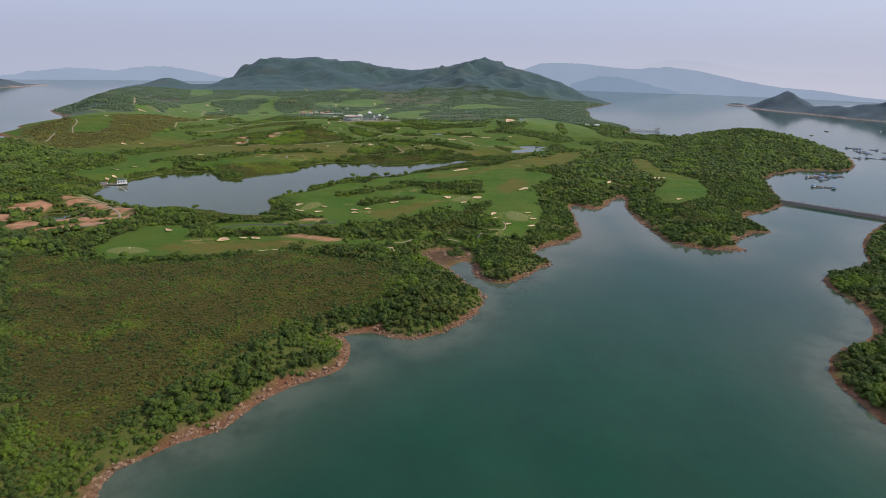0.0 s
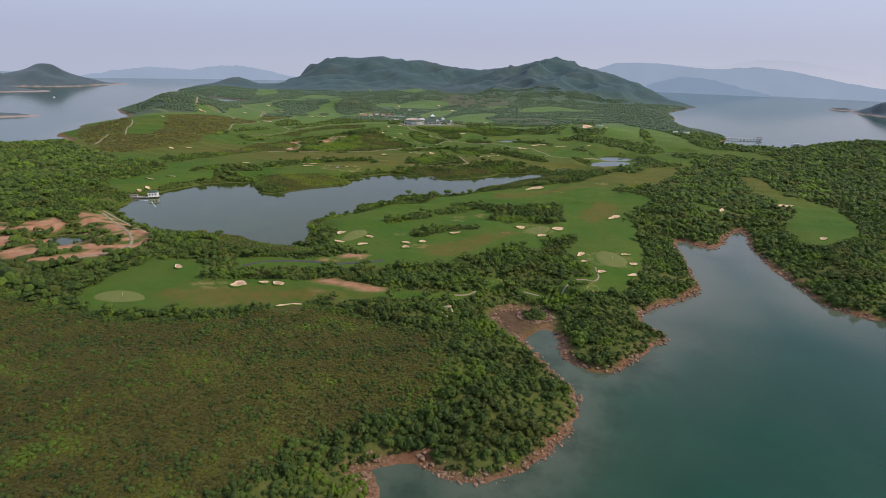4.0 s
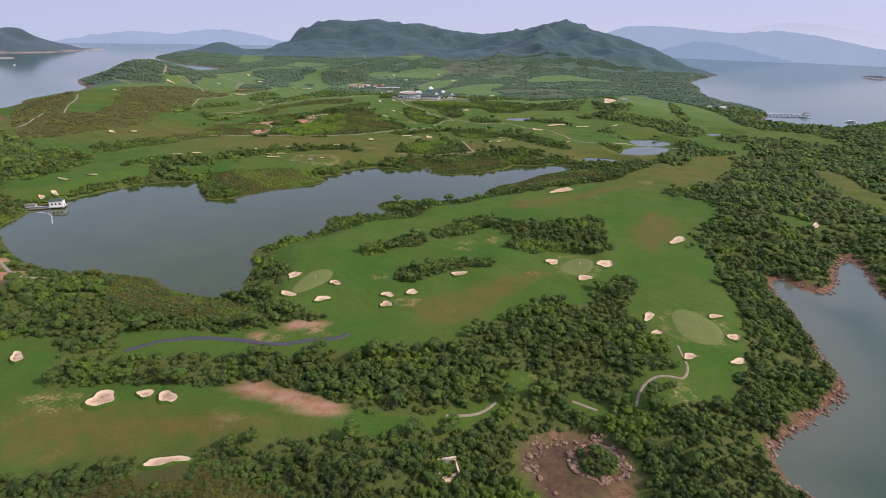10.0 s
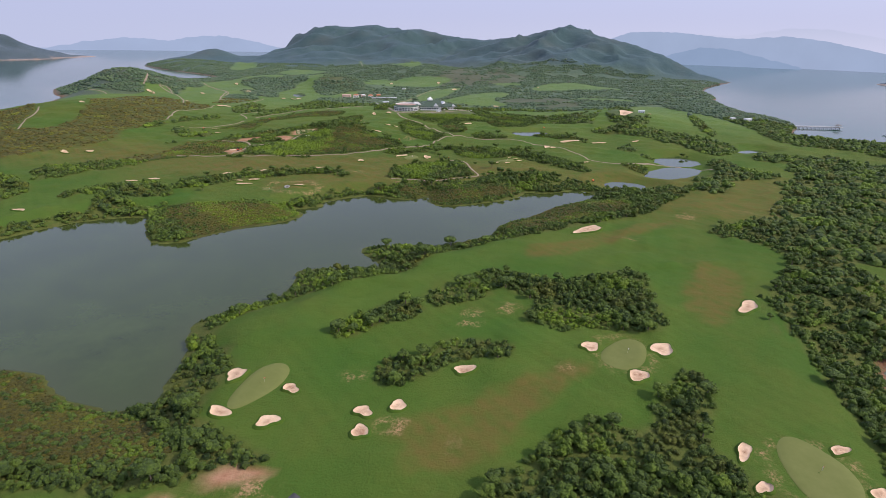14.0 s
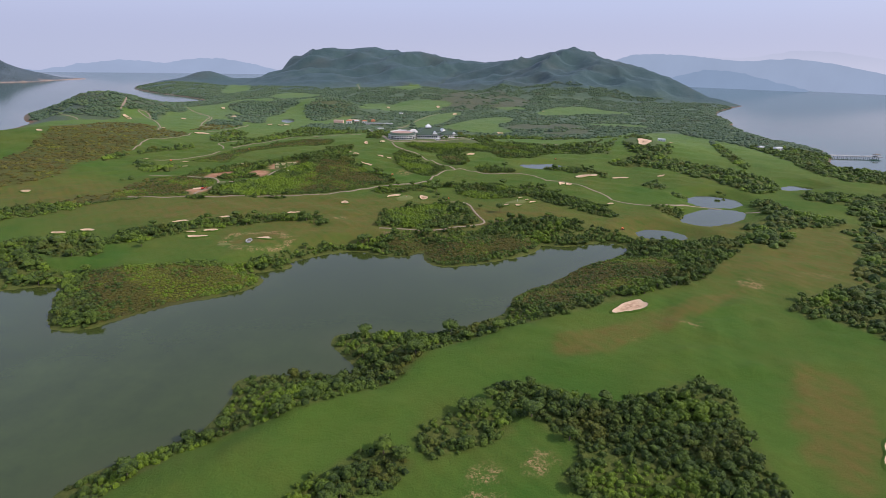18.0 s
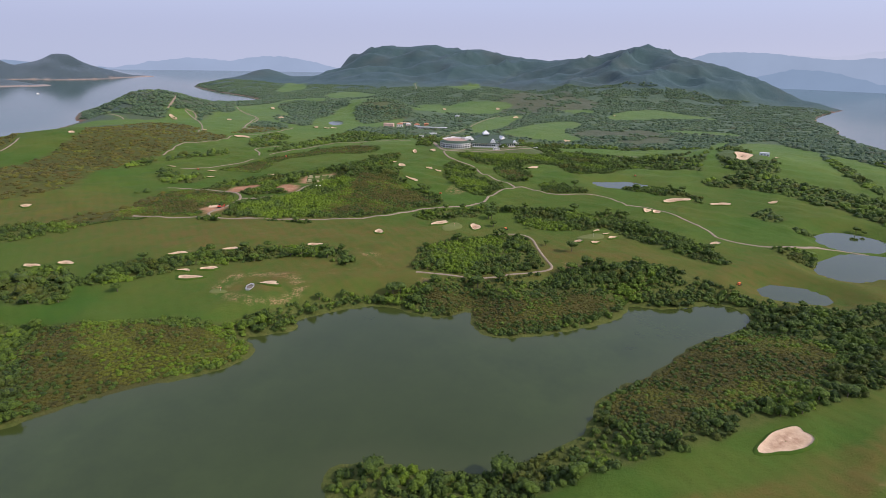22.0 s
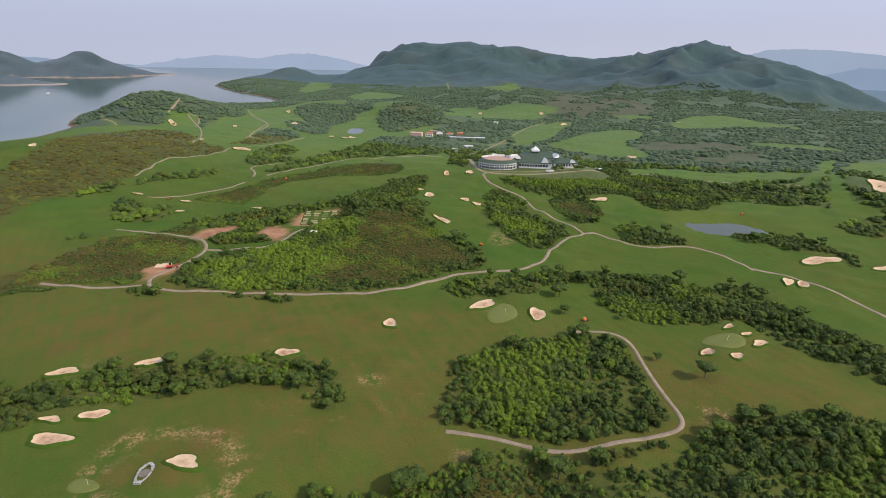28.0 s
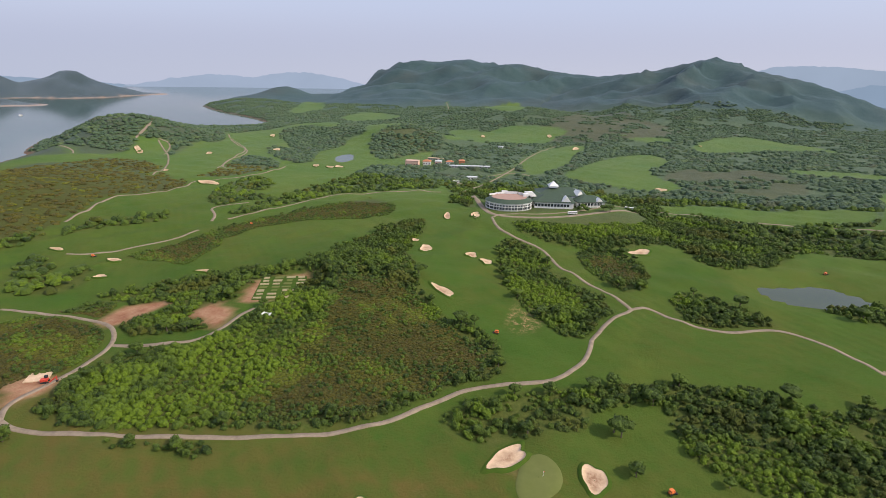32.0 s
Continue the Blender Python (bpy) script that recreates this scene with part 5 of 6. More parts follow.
def grow_all():
    x, y = scatter((-900, 60), (900, 1560), 2.75)
    ok, heath = plantable(x, y)
    x, y, heath = x[ok], y[ok], heath[ok]
    d = corridor(x, y)
    r = 1.15 + 1.15 * RNG.rand(len(x)) ** 1.5
    thin = RNG.rand(len(x))
    r = np.where((d > 170) & (d < 300), r * 1.3, r)
    near, rest = (d < 300) & ~heath & (thin < np.where(bright_at(x, y) > -3, 1.0, np.where(d > 170, 0.42, 0.62))), (d >= 300) & (thin < 0.18)
    plant("underwood", x[near], y[near], r[near], BUSH, M_LEAF, "thick green scrub and young trees between fairways", "scrub", 0.2, 1.05)
    k = rest & ~heath
    plant("underwood", x[k], y[k], r[k] * 2.1, MOUND, M_LEAF, "thick green scrub on the far sides of the course", "scrub", 0.15, 1.0)
    k = rest & heath
    plant("heath", x[k], y[k], r[k] * 1.8, MOUND, M_SHRUB, "olive and brown heath on distant slopes", "shrubs", 0.0, 0.6)
    x, y = scatter((-620, 60), (420, 1400), 1.7)
    ok, heath = plantable(x, y)
    keep = ok & heath & (corridor(x, y) < 310)
    x, y = x[keep], y[keep]
    green = RNG.rand(len(x)) < 0.10 + 0.30 * smooth(0.2, 0.9, ripple(x, y, 40, seed=2)) + 0.20 * smooth(0.3, 0.9, ripple(x, y, 14, seed=3)) + 0.6 * smooth(9, 1, heath_at(x, y))
    r = 0.95 + 0.6 * RNG.rand(len(x)) ** 2
    plant("heath", x[~green], y[~green], r[~green], TUFT, M_SHRUB, "olive and brown heath of low shrubs on the slopes", "shrubs", 0.05, 0.5)
    plant("heath", x[green], y[green], r[green] * 1.15, TUFT, M_LEAF, "fresh green bushes scattered through the heath", "shrubs", 0.15, 1.0)
    x, y = scatter((-900, 60), (900, 1560), 4.7)
    ok, heath = plantable(x, y)
    clump = ripple(x, y, 75, seed=3) + 0.6 * ripple(x, y, 28, seed=1) - 1.1 * smooth(-6, 6, bright_at(x, y))
    keep = ok & ~heath & (clump + 0.8 * (RNG.rand(len(x)) - 0.5) > -0.15)
    x, y = x[keep], y[keep]
    d = corridor(x, y)
    r = (1.9 + 1.7 * RNG.rand(len(x)) ** 1.6) * (0.55 + 0.45 * smooth(1, 9, np.maximum(wood_at(x, y), -grass_at(x, y))))
    near, rest = d < 240, (d >= 240) & (RNG.rand(len(x)) < 0.34)
    plant("woodland", x[near], y[near], r[near], NEAR, M_LEAF, "dense dark green broadleaf trees along the fairways", "trees", 0.5, 1.0)
    plant("woodland", x[rest], y[rest], r[rest] * 1.6, HEAD, M_LEAF, "distant green trees on low hills", "trees", 0.5, 1.0)
    x, y = scatter((-1700, 1560), (900, 2700), 7.6)
    ok, heath = plantable(x, y)
    g = grass_at(x, y)
    clump = ripple(x, y, 130, seed=2) + 0.7 * ripple(x, y, 45, seed=3) + 0.5 * smooth(-40, -5, g) + 1.2 * (wood_at(x, y) > 0)
    keep = ok & (level(x, y) < 75) & (clump + 0.7 * (RNG.rand(len(x)) - 0.5) > np.where(heath, 1.0, 0.15))
    x, y = x[keep], y[keep]
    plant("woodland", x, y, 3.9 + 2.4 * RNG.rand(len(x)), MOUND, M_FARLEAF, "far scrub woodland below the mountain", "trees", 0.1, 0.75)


grow_all()


# ---- bunkers, greens, paths ----
def disc_faces(rings, seg):
    i = np.arange(seg)
    f = [np.stack([(k * seg + i), k * seg + (i + 1) % seg, (k + 1) * seg + (i + 1) % seg, (k + 1) * seg + i], -1) for k in range(rings - 1)]
    return np.concatenate(f)


def bunker(cx, cy, a, b, turn, k):
    base = tagged(new("bunker"), "pale sand bunker with a raised grass lip", "bunker", "bunkers on the course")
    base.location = (cx, cy, float(level(cx, cy)))
    seg = 28
    th = np.arange(seg) * 2 * math.pi / seg
    lump = 1 + 0.12 * np.sin(2 * th + k) + 0.13 * np.sin(3 * th + 2.1 * k) + 0.06 * np.sin(5 * th + k * 0.7)
    c, s = math.cos(radians(turn)), math.sin(radians(turn))

    def ring(scale, lift, follow=1.0):
        ux, uy = a * scale * lump * np.cos(th), b * scale * lump * np.sin(th)
        lx, ly = c * ux - s * uy, s * ux + c * uy
        return np.stack([lx, ly, level(cx + lx, cy + ly) - base.location.z + lift], -1)

    back = 0.30 + 0.55 * smooth(-0.2, 1, np.sin(th + 0.4 * math.sin(k)))
    sand = np.concatenate([ring(1.0, 0.15 + back), ring(0.86, 0.22), ring(0.5, 0.14), ring(0.03, 0.12)])
    mesh_from("sand", sand, disc_faces(4, seg), M_SAND, True, base, attrs={"hollow": np.repeat([0, 0, 0.55 + 0.45 * math.sin(k * 2.3), 1], seg)})
    lip = np.concatenate([ring(1.34 if max(a, b) < 12 else 1.15, -0.25), ring(1.14 if max(a, b) < 12 else 1.08, 0.18 + 0.7 * back), ring(0.97, 0.20 + back)])
    mesh_from("grass_lip", lip, disc_faces(3, seg), M_LIP, True, base, "mown grass lip")


for k, row in enumerate(BUNKERS):
    bunker(*row, k)


def green(cx, cy, a, b, turn, k):
    seg = 40
    th = np.arange(seg) * 2 * math.pi / seg
    lump = 1 + 0.07 * np.sin(2 * th + 1.3 * k) + 0.06 * np.sin(3 * th + k)
    c, s = math.cos(radians(turn)), math.sin(radians(turn))
    rows = []
    for scale, lift in ((1.04, 0.05), (1.0, 0.22), (0.7, 0.3), (0.35, 0.32), (0.02, 0.33)):
        ux, uy = a * scale * lump * np.cos(th), b * scale * lump * np.sin(th)
        px, py = cx + c * ux - s * uy, cy + s * ux + c * uy
        rows.append(np.stack([px, py, level(px, py) + lift], -1))
    tagged(mesh_from("putting_green", np.concatenate(rows), disc_faces(5, seg), M_GREEN), "smooth pale green putting green", "putting green", "putting greens on the course")


for k, row in enumerate(GREENS):
    green(*row, k)


def lane_mesh(name, line, width, material, label):
    p = round_off(line, 2, False)
    seg = np.hypot(*np.diff(p, axis=0).T)
    s = np.concatenate([[0], np.cumsum(seg)])
    n = max(4, int(s[-1] / 3))
    q = np.stack([np.interp(np.linspace(0, s[-1], n), s, p[:, i]) for i in (0, 1)], -1)
    t = np.gradient(q, axis=0)
    t /= np.hypot(t[:, 0], t[:, 1])[:, None] + 1e-9
    side = np.stack([-t[:, 1], t[:, 0]], -1)
    cols = []
    for off, lift in ((-0.56, -0.2), (-0.5, 0.16), (0, 0.20), (0.5, 0.16), (0.56, -0.2)):
        w = q + side * off * width
        cols.append(np.stack([w[:, 0], w[:, 1], level(w[:, 0], w[:, 1]) + lift], -1))
    v = np.stack(cols, 1).reshape(-1, 3)
    return tagged(mesh_from(name, v, grid_faces(5, n), material), label, "path", kind="structure")


for key, line in PATHS.items():
    dark = key == "P7"
    lane_mesh("cart_path", line, {"P7": 3.2, "P23": 5.0, "P6": 2.0, "P17": 1.3, "P32": 1.3, "P33": 1.3}.get(key, 2.5), M_TAR if dark else M_PATH, "dark tarmac lane with a smooth surface" if dark else "pale concrete cart path winding over the course")


# ---- rocks along the shore ----
def rock_shape(seed):
    r = np.random.RandomState(seed)
    v, f = ICO1
    return v * (0.7 + 0.5 * r.rand(len(v), 1)) * np.array([1.0, 0.75, 0.5]), f


ROCKS = [rock_shape(90 + s) for s in range(6)]


def shore_rocks():
    p = np.concatenate([LAND, LAND[:1]])
    d = np.hypot(*np.diff(p, axis=0).T)
    s = np.concatenate([[0], np.cumsum(d)])
    first, last = 0.0, s[np.argmin(np.hypot(LAND[:, 0] - 654 * 1.25, LAND[:, 1] - 849 * 1.25))]
    at = RNG.rand(7000) * last
    x, y = np.interp(at, s, p[:, 0]), np.interp(at, s, p[:, 1])
    x, y = x + RNG.randn(7000) * 2.4, y + RNG.randn(7000) * 2.4
    sd = shore_at(x, y)
    clump = ripple(x, y, 45, seed=3) + 0.5 * RNG.rand(len(x))
    keep = (sd > -3.5) & (sd < 5) & (clump > -0.1)
    x, y = x[keep], y[keep]
    r = 0.30 + 1.2 * RNG.rand(len(x)) ** 3
    plant("shore_rocks", x, y, r, ROCKS, M_ROCK, "pale and rust-brown boulders along the waterline", "rocks", 0.15, 1.0)
    a = RNG.rand(160) * 6.283
    x, y = ISLET[0] + (9 + 3 * RNG.rand(160)) * np.cos(a), ISLET[1] + (8 + 3 * RNG.rand(160)) * np.sin(a)
    q = 7.5 * np.sqrt(RNG.rand(70))
    plant("underwood", ISLET[0] + q * np.cos(a[:70]), ISLET[1] + q * np.sin(a[:70]), 1.0 + 0.9 * RNG.rand(70), BUSH, M_LEAF, "low green scrub on a small islet", "scrub", 0.2, 0.9)
    plant("shore_rocks", x, y, 0.4 + 1.0 * RNG.rand(160) ** 2, ROCKS, M_ROCK, "pale boulders round a small wooded islet", "rocks", 0.15, 1.0)


shore_rocks()


def boulders():
    """The larger boulders of the near coves, each a thing of its own."""
    meshes = []
    for v, f in ROCKS:
        me = bpy.data.meshes.new("boulder")
        me.from_pydata(v.tolist(), [], f.tolist())
        me.materials.append(M_ROCK)
        meshes.append(me)
    n = 0
    while n < 140:
        i = RNG.randint(0, 90)
        x, y = LAND[i] + RNG.randn(2) * 3.0
        d = float(shore_at(x, y))
        if -2.5 < d < 3.5:
            ob = tagged(new("boulder", meshes[n % 6]), "weathered rust-brown boulder on the shore", "boulder", "boulders on the shore")
            s = 0.8 + 1.0 * RNG.rand()
            ob.location, ob.rotation_euler, ob.scale = (x, y, max(ground_level(x, y), -0.4) + 0.2 * s), (0, 0, RNG.rand() * 6.28), (s, s, s)
            n += 1


def ground_level(x, y):
    return float(level(x, y))


boulders()


# ---- helpers for built things ----
def part(name, bm, material, parent=None, label=""):
    me = bpy.data.meshes.new(name)
    bm.to_mesh(me)
    bm.free()
    me.materials.append(material)
    ob = new(name, me)
    if parent is not None:
        ob.parent = parent
    if label:
        ob["label"] = label
    return ob


def box(x, y, z, sx, sy, sz, turn=0.0, bevel=0.0, bm=None):
    """A box whose foot is centred on x, y, z."""
    bm = bm or bmesh.new()
    got = bmesh.ops.create_cube(bm, size=1.0, matrix=Matrix.Translation((x, y, z + sz / 2)) @ Matrix.Rotation(radians(turn), 4, "Z") @ Matrix.Diagonal((sx, sy, sz, 1)))
    if bevel:
        edges = {e for v in got["verts"] for e in v.link_edges}
        bmesh.ops.bevel(bm, geom=list(edges), offset=bevel, segments=2, affect="EDGES")
    return bm


def tube(x, y, z, r, h, seg=10, r2=None, bm=None):
    bm = bm or bmesh.new()
    bmesh.ops.create_cone(bm, cap_ends=True, segments=seg, radius1=r, radius2=r if r2 is None else r2, depth=h, matrix=Matrix.Translation((x, y, z + h / 2)))
    return bm


def solid(verts, faces):
    bm = bmesh.new()
    vs = [bm.verts.new(v) for v in verts]
    for f in faces:
        bm.faces.new([vs[i] for i in f])
    bmesh.ops.recalc_face_normals(bm, faces=bm.faces)
    return bm


def turned(points, x, y, turn):
    c, s = math.cos(radians(turn)), math.sin(radians(turn))
    return [(x + c * px - s * py, y + s * px + c * py, pz) for px, py, pz in points]


def hip_roof(x, y, w, d, z, rise, turn=0.0, thick=0.5, ridge=None):
    """A hipped roof with closed eaves; ridge is the length of its top edge."""
    k = (max(w - d, 0) if ridge is None else ridge) / 2
    a, b = w / 2, d / 2
    pts = [(-a, -b, z - thick), (a, -b, z - thick), (a, b, z - thick), (-a, b, z - thick), (-a, -b, z), (a, -b, z), (a, b, z), (-a, b, z), (-k, 0, z + rise), (k, 0, z + rise)]
    return solid(turned(pts, x, y, turn), [(3, 2, 1, 0), (0, 1, 5, 4), (1, 2, 6, 5), (2, 3, 7, 6), (3, 0, 4, 7), (4, 5, 9, 8), (5, 6, 9), (6, 7, 8, 9), (7, 4, 8)])


def gablet(x, y, w, h, depth, z, turn):
    """A triangular gable block, its face at y."""
    pts = [(-w / 2, 0, z), (w / 2, 0, z), (0, 0, z + h), (-w / 2, depth, z), (w / 2, depth, z), (0, depth, z + h)]
    return solid(turned(pts, x, y, turn), [(0, 1, 2), (3, 5, 4), (0, 3, 4, 1), (1, 4, 5, 2), (2, 5, 3, 0)])


def ground_z(x, y):
    return float(level(x, y))


def thing(name, x, y, z, turn, label, category, group=""):
    e = new(name)
    e.matrix_world = pose(x, y, z, 0, 0, turn)
    return tagged(e, label, category, group)


M_PINK = plain("pink_render", (0.55, 0.36, 0.28), (0.66, 0.46, 0.37), 0.4)
M_TILE = plain("orange_roof_tiles", (0.42, 0.16, 0.08), (0.52, 0.24, 0.13), 0.5)
M_GREY = plain("grey_concrete", (0.30, 0.30, 0.29), (0.42, 0.41, 0.39), 0.4, 0.9, 0.2)
M_TIMBER = plain("weathered_timber", (0.12, 0.10, 0.08), (0.22, 0.19, 0.16), 1.5)
M_RED = plain("red_paint", (0.50, 0.05, 0.03), (0.60, 0.08, 0.05), 1.0, 0.5)
M_ORANGE = plain("orange_paint", (0.75, 0.16, 0.04), (0.80, 0.22, 0.06), 1.0, 0.5)
M_BLACK = plain("black_rubber", (0.02, 0.02, 0.02), (0.04, 0.04, 0.04), 2.0)
M_PALEROOF = plain("pale_metal_roof", (0.52, 0.53, 0.52), (0.64, 0.65, 0.64), 0.5, 0.5)
M_BLUE = plain("blue_tarpaulin", (0.10, 0.20, 0.36), (0.16, 0.28, 0.46), 0.8)
M_BED = plain("dry_turf_bed", (0.26, 0.22, 0.11), (0.40, 0.34, 0.19), 0.8)


# ---- clubhouse ----
def clubhouse():
    club = thing("clubhouse", -245, 1412, 23.0, 16.8, "white clubhouse with an oval drum, roof terrace and green hipped roofs", "clubhouse")

    def oval(rx, ry, z0, z1, rx2=None, ry2=None, seg=56):
        rx2, ry2 = rx2 or rx, ry2 or ry
        t = np.arange(seg) * 2 * math.pi / seg
        v = [(rx * math.cos(a), ry * math.sin(a), z0) for a in t] + [(rx2 * math.cos(a), ry2 * math.sin(a), z1) for a in t]
        f = [(i, (i + 1) % seg, seg + (i + 1) % seg, seg + i) for i in range(seg)] + [tuple(range(seg, 2 * seg)), tuple(range(seg - 1, -1, -1))]
        return solid(v, f)

    part("drum_wall", oval(23, 18, -9, 7.2), M_WHITE, club, "curved white rendered wall")
    part("drum_roof", oval(24.2, 19.2, 7.2, 10.0, 18.5, 13.8), M_ROOF, club, "sloping green metal roof ring")
    part("roof_terrace", oval(17.8, 13.2, 10.0, 10.25), M_TERRACE, club, "brick-red paved roof terrace")
    part("cornice", oval(23.5, 18.5, 6.4, 7.0), M_WHITE, club)
    for level in (0.6, 3.9):
        for k in range(26):
            a = math.pi * (0.98 + 0.042 * k)
            x, y = 23.05 * math.cos(a), 18.05 * math.sin(a)
            tn = math.degrees(math.atan2(y / 18 ** 2, x / 23 ** 2)) + 90
            w = part("window", box(x, y, level, 2.2 if level < 1 else 1.8, 0.35, 2.3 if level < 1 else 1.5, tn), M_GLASS, club)
            part("sill", box(x * 1.008, y * 1.008, level - 0.22, 2.5, 0.5, 0.2, tn), M_WHITE, w)
    for k in range(13):
        a = math.pi * (1.0 + 0.084 * k)
        part("pier", box(23.2 * math.cos(a), 18.2 * math.sin(a), -6, 0.8, 0.8, 12.6, math.degrees(a)), M_WHITE, club)
    for x, y, sx, sy, h, tn in ((-16, 7, 9, 0.6, 1.6, 35), (-8, 12.5, 10, 0.6, 1.8, 15), (4, 13.2, 12, 0.6, 2.4, -4), (14, 9.5, 8, 0.6, 2.2, -38), (17, 3, 5, 4, 3.0, 0), (21, 9, 8, 5, 3.4, 10), (-3, 15, 6, 3, 2.6, 0)):
        part("parapet", box(x, y, 10.2, sx, sy, h, tn), M_WHITE, club)
    for x, y, w, d, eave, rise, tn in ((46, 8, 42, 26, 6.2, 5.2, -4), (58, 30, 52, 30, 8.6, 5.6, -2), (84, 14, 32, 24, 5.4, 4.4, 8), (30, 20, 20, 18, 7.4, 3.8, 0)):
        part("wing_wall", box(x, y, -9, w - 3.5, d - 3.5, 9 + eave, tn), M_WHITE, club)
        part("wing_roof", hip_roof(x, y, w, d, eave + 0.5, rise, tn, 0.6), M_ROOF, club, "hipped green metal roof")
        n = int((w - 5) / 3.2)
        for k in range(n):
            px, py, _ = turned([(-w / 2 + 3.2 + k * 3.2, -d / 2 + 1.72, 0)], x, y, tn)[0]
            part("window", box(px, py, 1.6, 2.3, 0.3, 2.6, tn), M_GLASS, club)
        m = int((d - 5) / 3.6)
        for k in range(m):
            px, py, _ = turned([(w / 2 - 1.72, -d / 2 + 3.4 + k * 3.6, 0)], x, y, tn)[0]
            part("window", box(px, py, 1.6, 0.3, 2.3, 2.6, tn), M_GLASS, club)
    for x, y, w, h, dep, z, tn in ((57, -5.6, 9.5, 5.2, 9, 7.2, -4), (76, 16, 8.5, 4.8, 8, 9.5, 30), (27, 11, 7, 3.6, 6, 8.2, 20), (93, 3, 7, 3.4, 6, 6.2, 8)):
        part("gable", gablet(x, y, w, h, dep, z, tn), M_WHITE, club, "white triangular gable")
    part("cupola_base", box(50, 30, 14.6, 9, 9, 1.6, 0), M_WHITE, club)
    part("cupola_roof", hip_roof(50, 30, 10.5, 10.5, 16.6, 4.6, 0, 0.4, 0.2), M_WHITE, club, "white pyramid skylight")
    part("finial", tube(50, 30, 20.8, 0.18, 3.2, 6), M_GREY, club)
    for k in range(9):
        part("terrace_column", tube(66 + k * 3.6, 0.6 + 0.4 * k, -4, 0.35, 9.2, 8), M_WHITE, club)
    part("forecourt_deck", box(82, -2, -4.2, 34, 9, 1.2, 8), M_GREY, club, "raised stone terrace")


clubhouse()


def service_building(x, y, w, d, h, turn, wall, roof, label, pitched=True):
    z = ground_z(x, y)
    b = thing("service_building", x, y, z, turn, label, "building")
    part("wall", box(0, 0, -2, w, d, h + 2), wall, b)
    if pitched:
        part("roof", hip_roof(0, 0, w + 1.2, d + 1.2, h + 0.3, d * 0.28, 0, 0.35), roof, b)
    else:
        part("roof", box(0, 0, h, w + 0.5, d + 0.5, 0.45), roof, b)
    n = max(1, int(w / 4))
    for k in range(n):
        part("window", box(-w / 2 + (k + 0.5) * w / n, -d / 2 - 0.03, 1.0, w / n * 0.5, 0.12, 1.5), M_GLASS, b)
    door = part("door", box(w * 0.32, -d / 2 - 0.05, 0, 1.2, 0.14, 2.1), M_TIMBER, b)
    part("handle", box(w * 0.32 + 0.45, -d / 2 - 0.16, 1.0, 0.06, 0.08, 0.2), M_GREY, door)


service_building(-437, 1655, 20, 11, 7, 8, M_PINK, M_PINK, "two-storey pink rendered service building among trees", False)
service_building(-418, 1668, 12, 9, 5, 12, M_WHITE, M_TILE, "small white service building with orange tiled roof")
service_building(-402, 1676, 10, 8, 5, 12, M_PINK, M_PALEROOF, "small pink shed with a pale metal roof")
service_building(-386, 1684, 11, 8, 4.5, 14, M_WHITE, M_TILE, "white staff building with orange tiled roof")
service_building(-368, 1690, 9, 8, 6, 14, M_TILE, M_TILE, "small orange building beside the depot wall")
service_building(-350, 1668, 62, 7, 3.4, 14, M_GREY, M_PALEROOF, "long low grey cart depot with a metal roof", False)
service_building(-326, 1586, 14, 8, 3.6, 20, M_WHITE, M_PALEROOF, "open white starter pavilion beside the path", False)
service_building(-420, 1720, 26, 6, 3, 6, M_GREY, M_SAND, "long pale retaining store above the depot", False)
service_building(430, 1545, 16, 9, 4.5, 20, M_WHITE, M_PALEROOF, "white ferry waiting hall by the pier", False)
service_building(405, 1560, 10, 8, 4, 20, M_WHITE, M_PALEROOF, "small white pier office", False)
service_building(205, 1480, 12, 8, 4, -10, M_WHITE, M_PALEROOF, "small white halfway house beside a wide sand area", False)
service_building(-345, 1890, 9, 7, 4, 0, M_WHITE, M_PALEROOF, "small white hut on a far fairway", False)


def pump_house(x, y):
    p = thing("pump_house", x, y, 3.1, 24, "white pump house with a green roof on piles in the lake", "pump house")
    part("wall", box(0, 0, 1.4, 10.5, 7, 5.2, 0, 0.06), M_WHITE, p)
    part("roof", hip_roof(0, 0, 11.6, 8.0, 6.9, 1.7, 0, 0.3), M_ROOF, p, "green hipped roof")
    part("deck", box(0, 0, 0.9, 12.5, 8.6, 0.5), M_GREY, p)
    for sx in (-5, 0, 5):
        for sy in (-3.4, 3.4):
            part("pile", tube(sx, sy, -4, 0.4, 5.0, 8), M_GREY, p)
    for k in range(3):
        part("window", box(-3 + 3 * k, -3.53, 3.2, 1.4, 0.15, 1.6), M_GLASS, p)
    part("door", box(5.28, 0, 1.5, 0.15, 1.3, 2.2), M_TIMBER, p)
    part("gangway", box(-15, 1.5, 0.8, 18, 2.2, 0.4), M_GREY, p, "grey gangway to the bank")
    part("shed", box(-21, 1.5, 1.2, 8, 5, 2.2), M_GREY, p, "low grey shed")
    part("shed_roof", hip_roof(-21, 1.5, 9, 6, 3.7, 0.7, 0, 0.2), M_TIMBER, p, "weathered shed roof")
    part("landing_stage", box(-14, -3.2, 0.5, 15, 3.0, 0.4), M_TIMBER, p, "weathered timber landing stage")
    for k in range(4):
        part("pile", tube(-20 + 4 * k, -4.4, -4, 0.2, 5.2, 8), M_TIMBER, p)


pump_house(-432, 694)


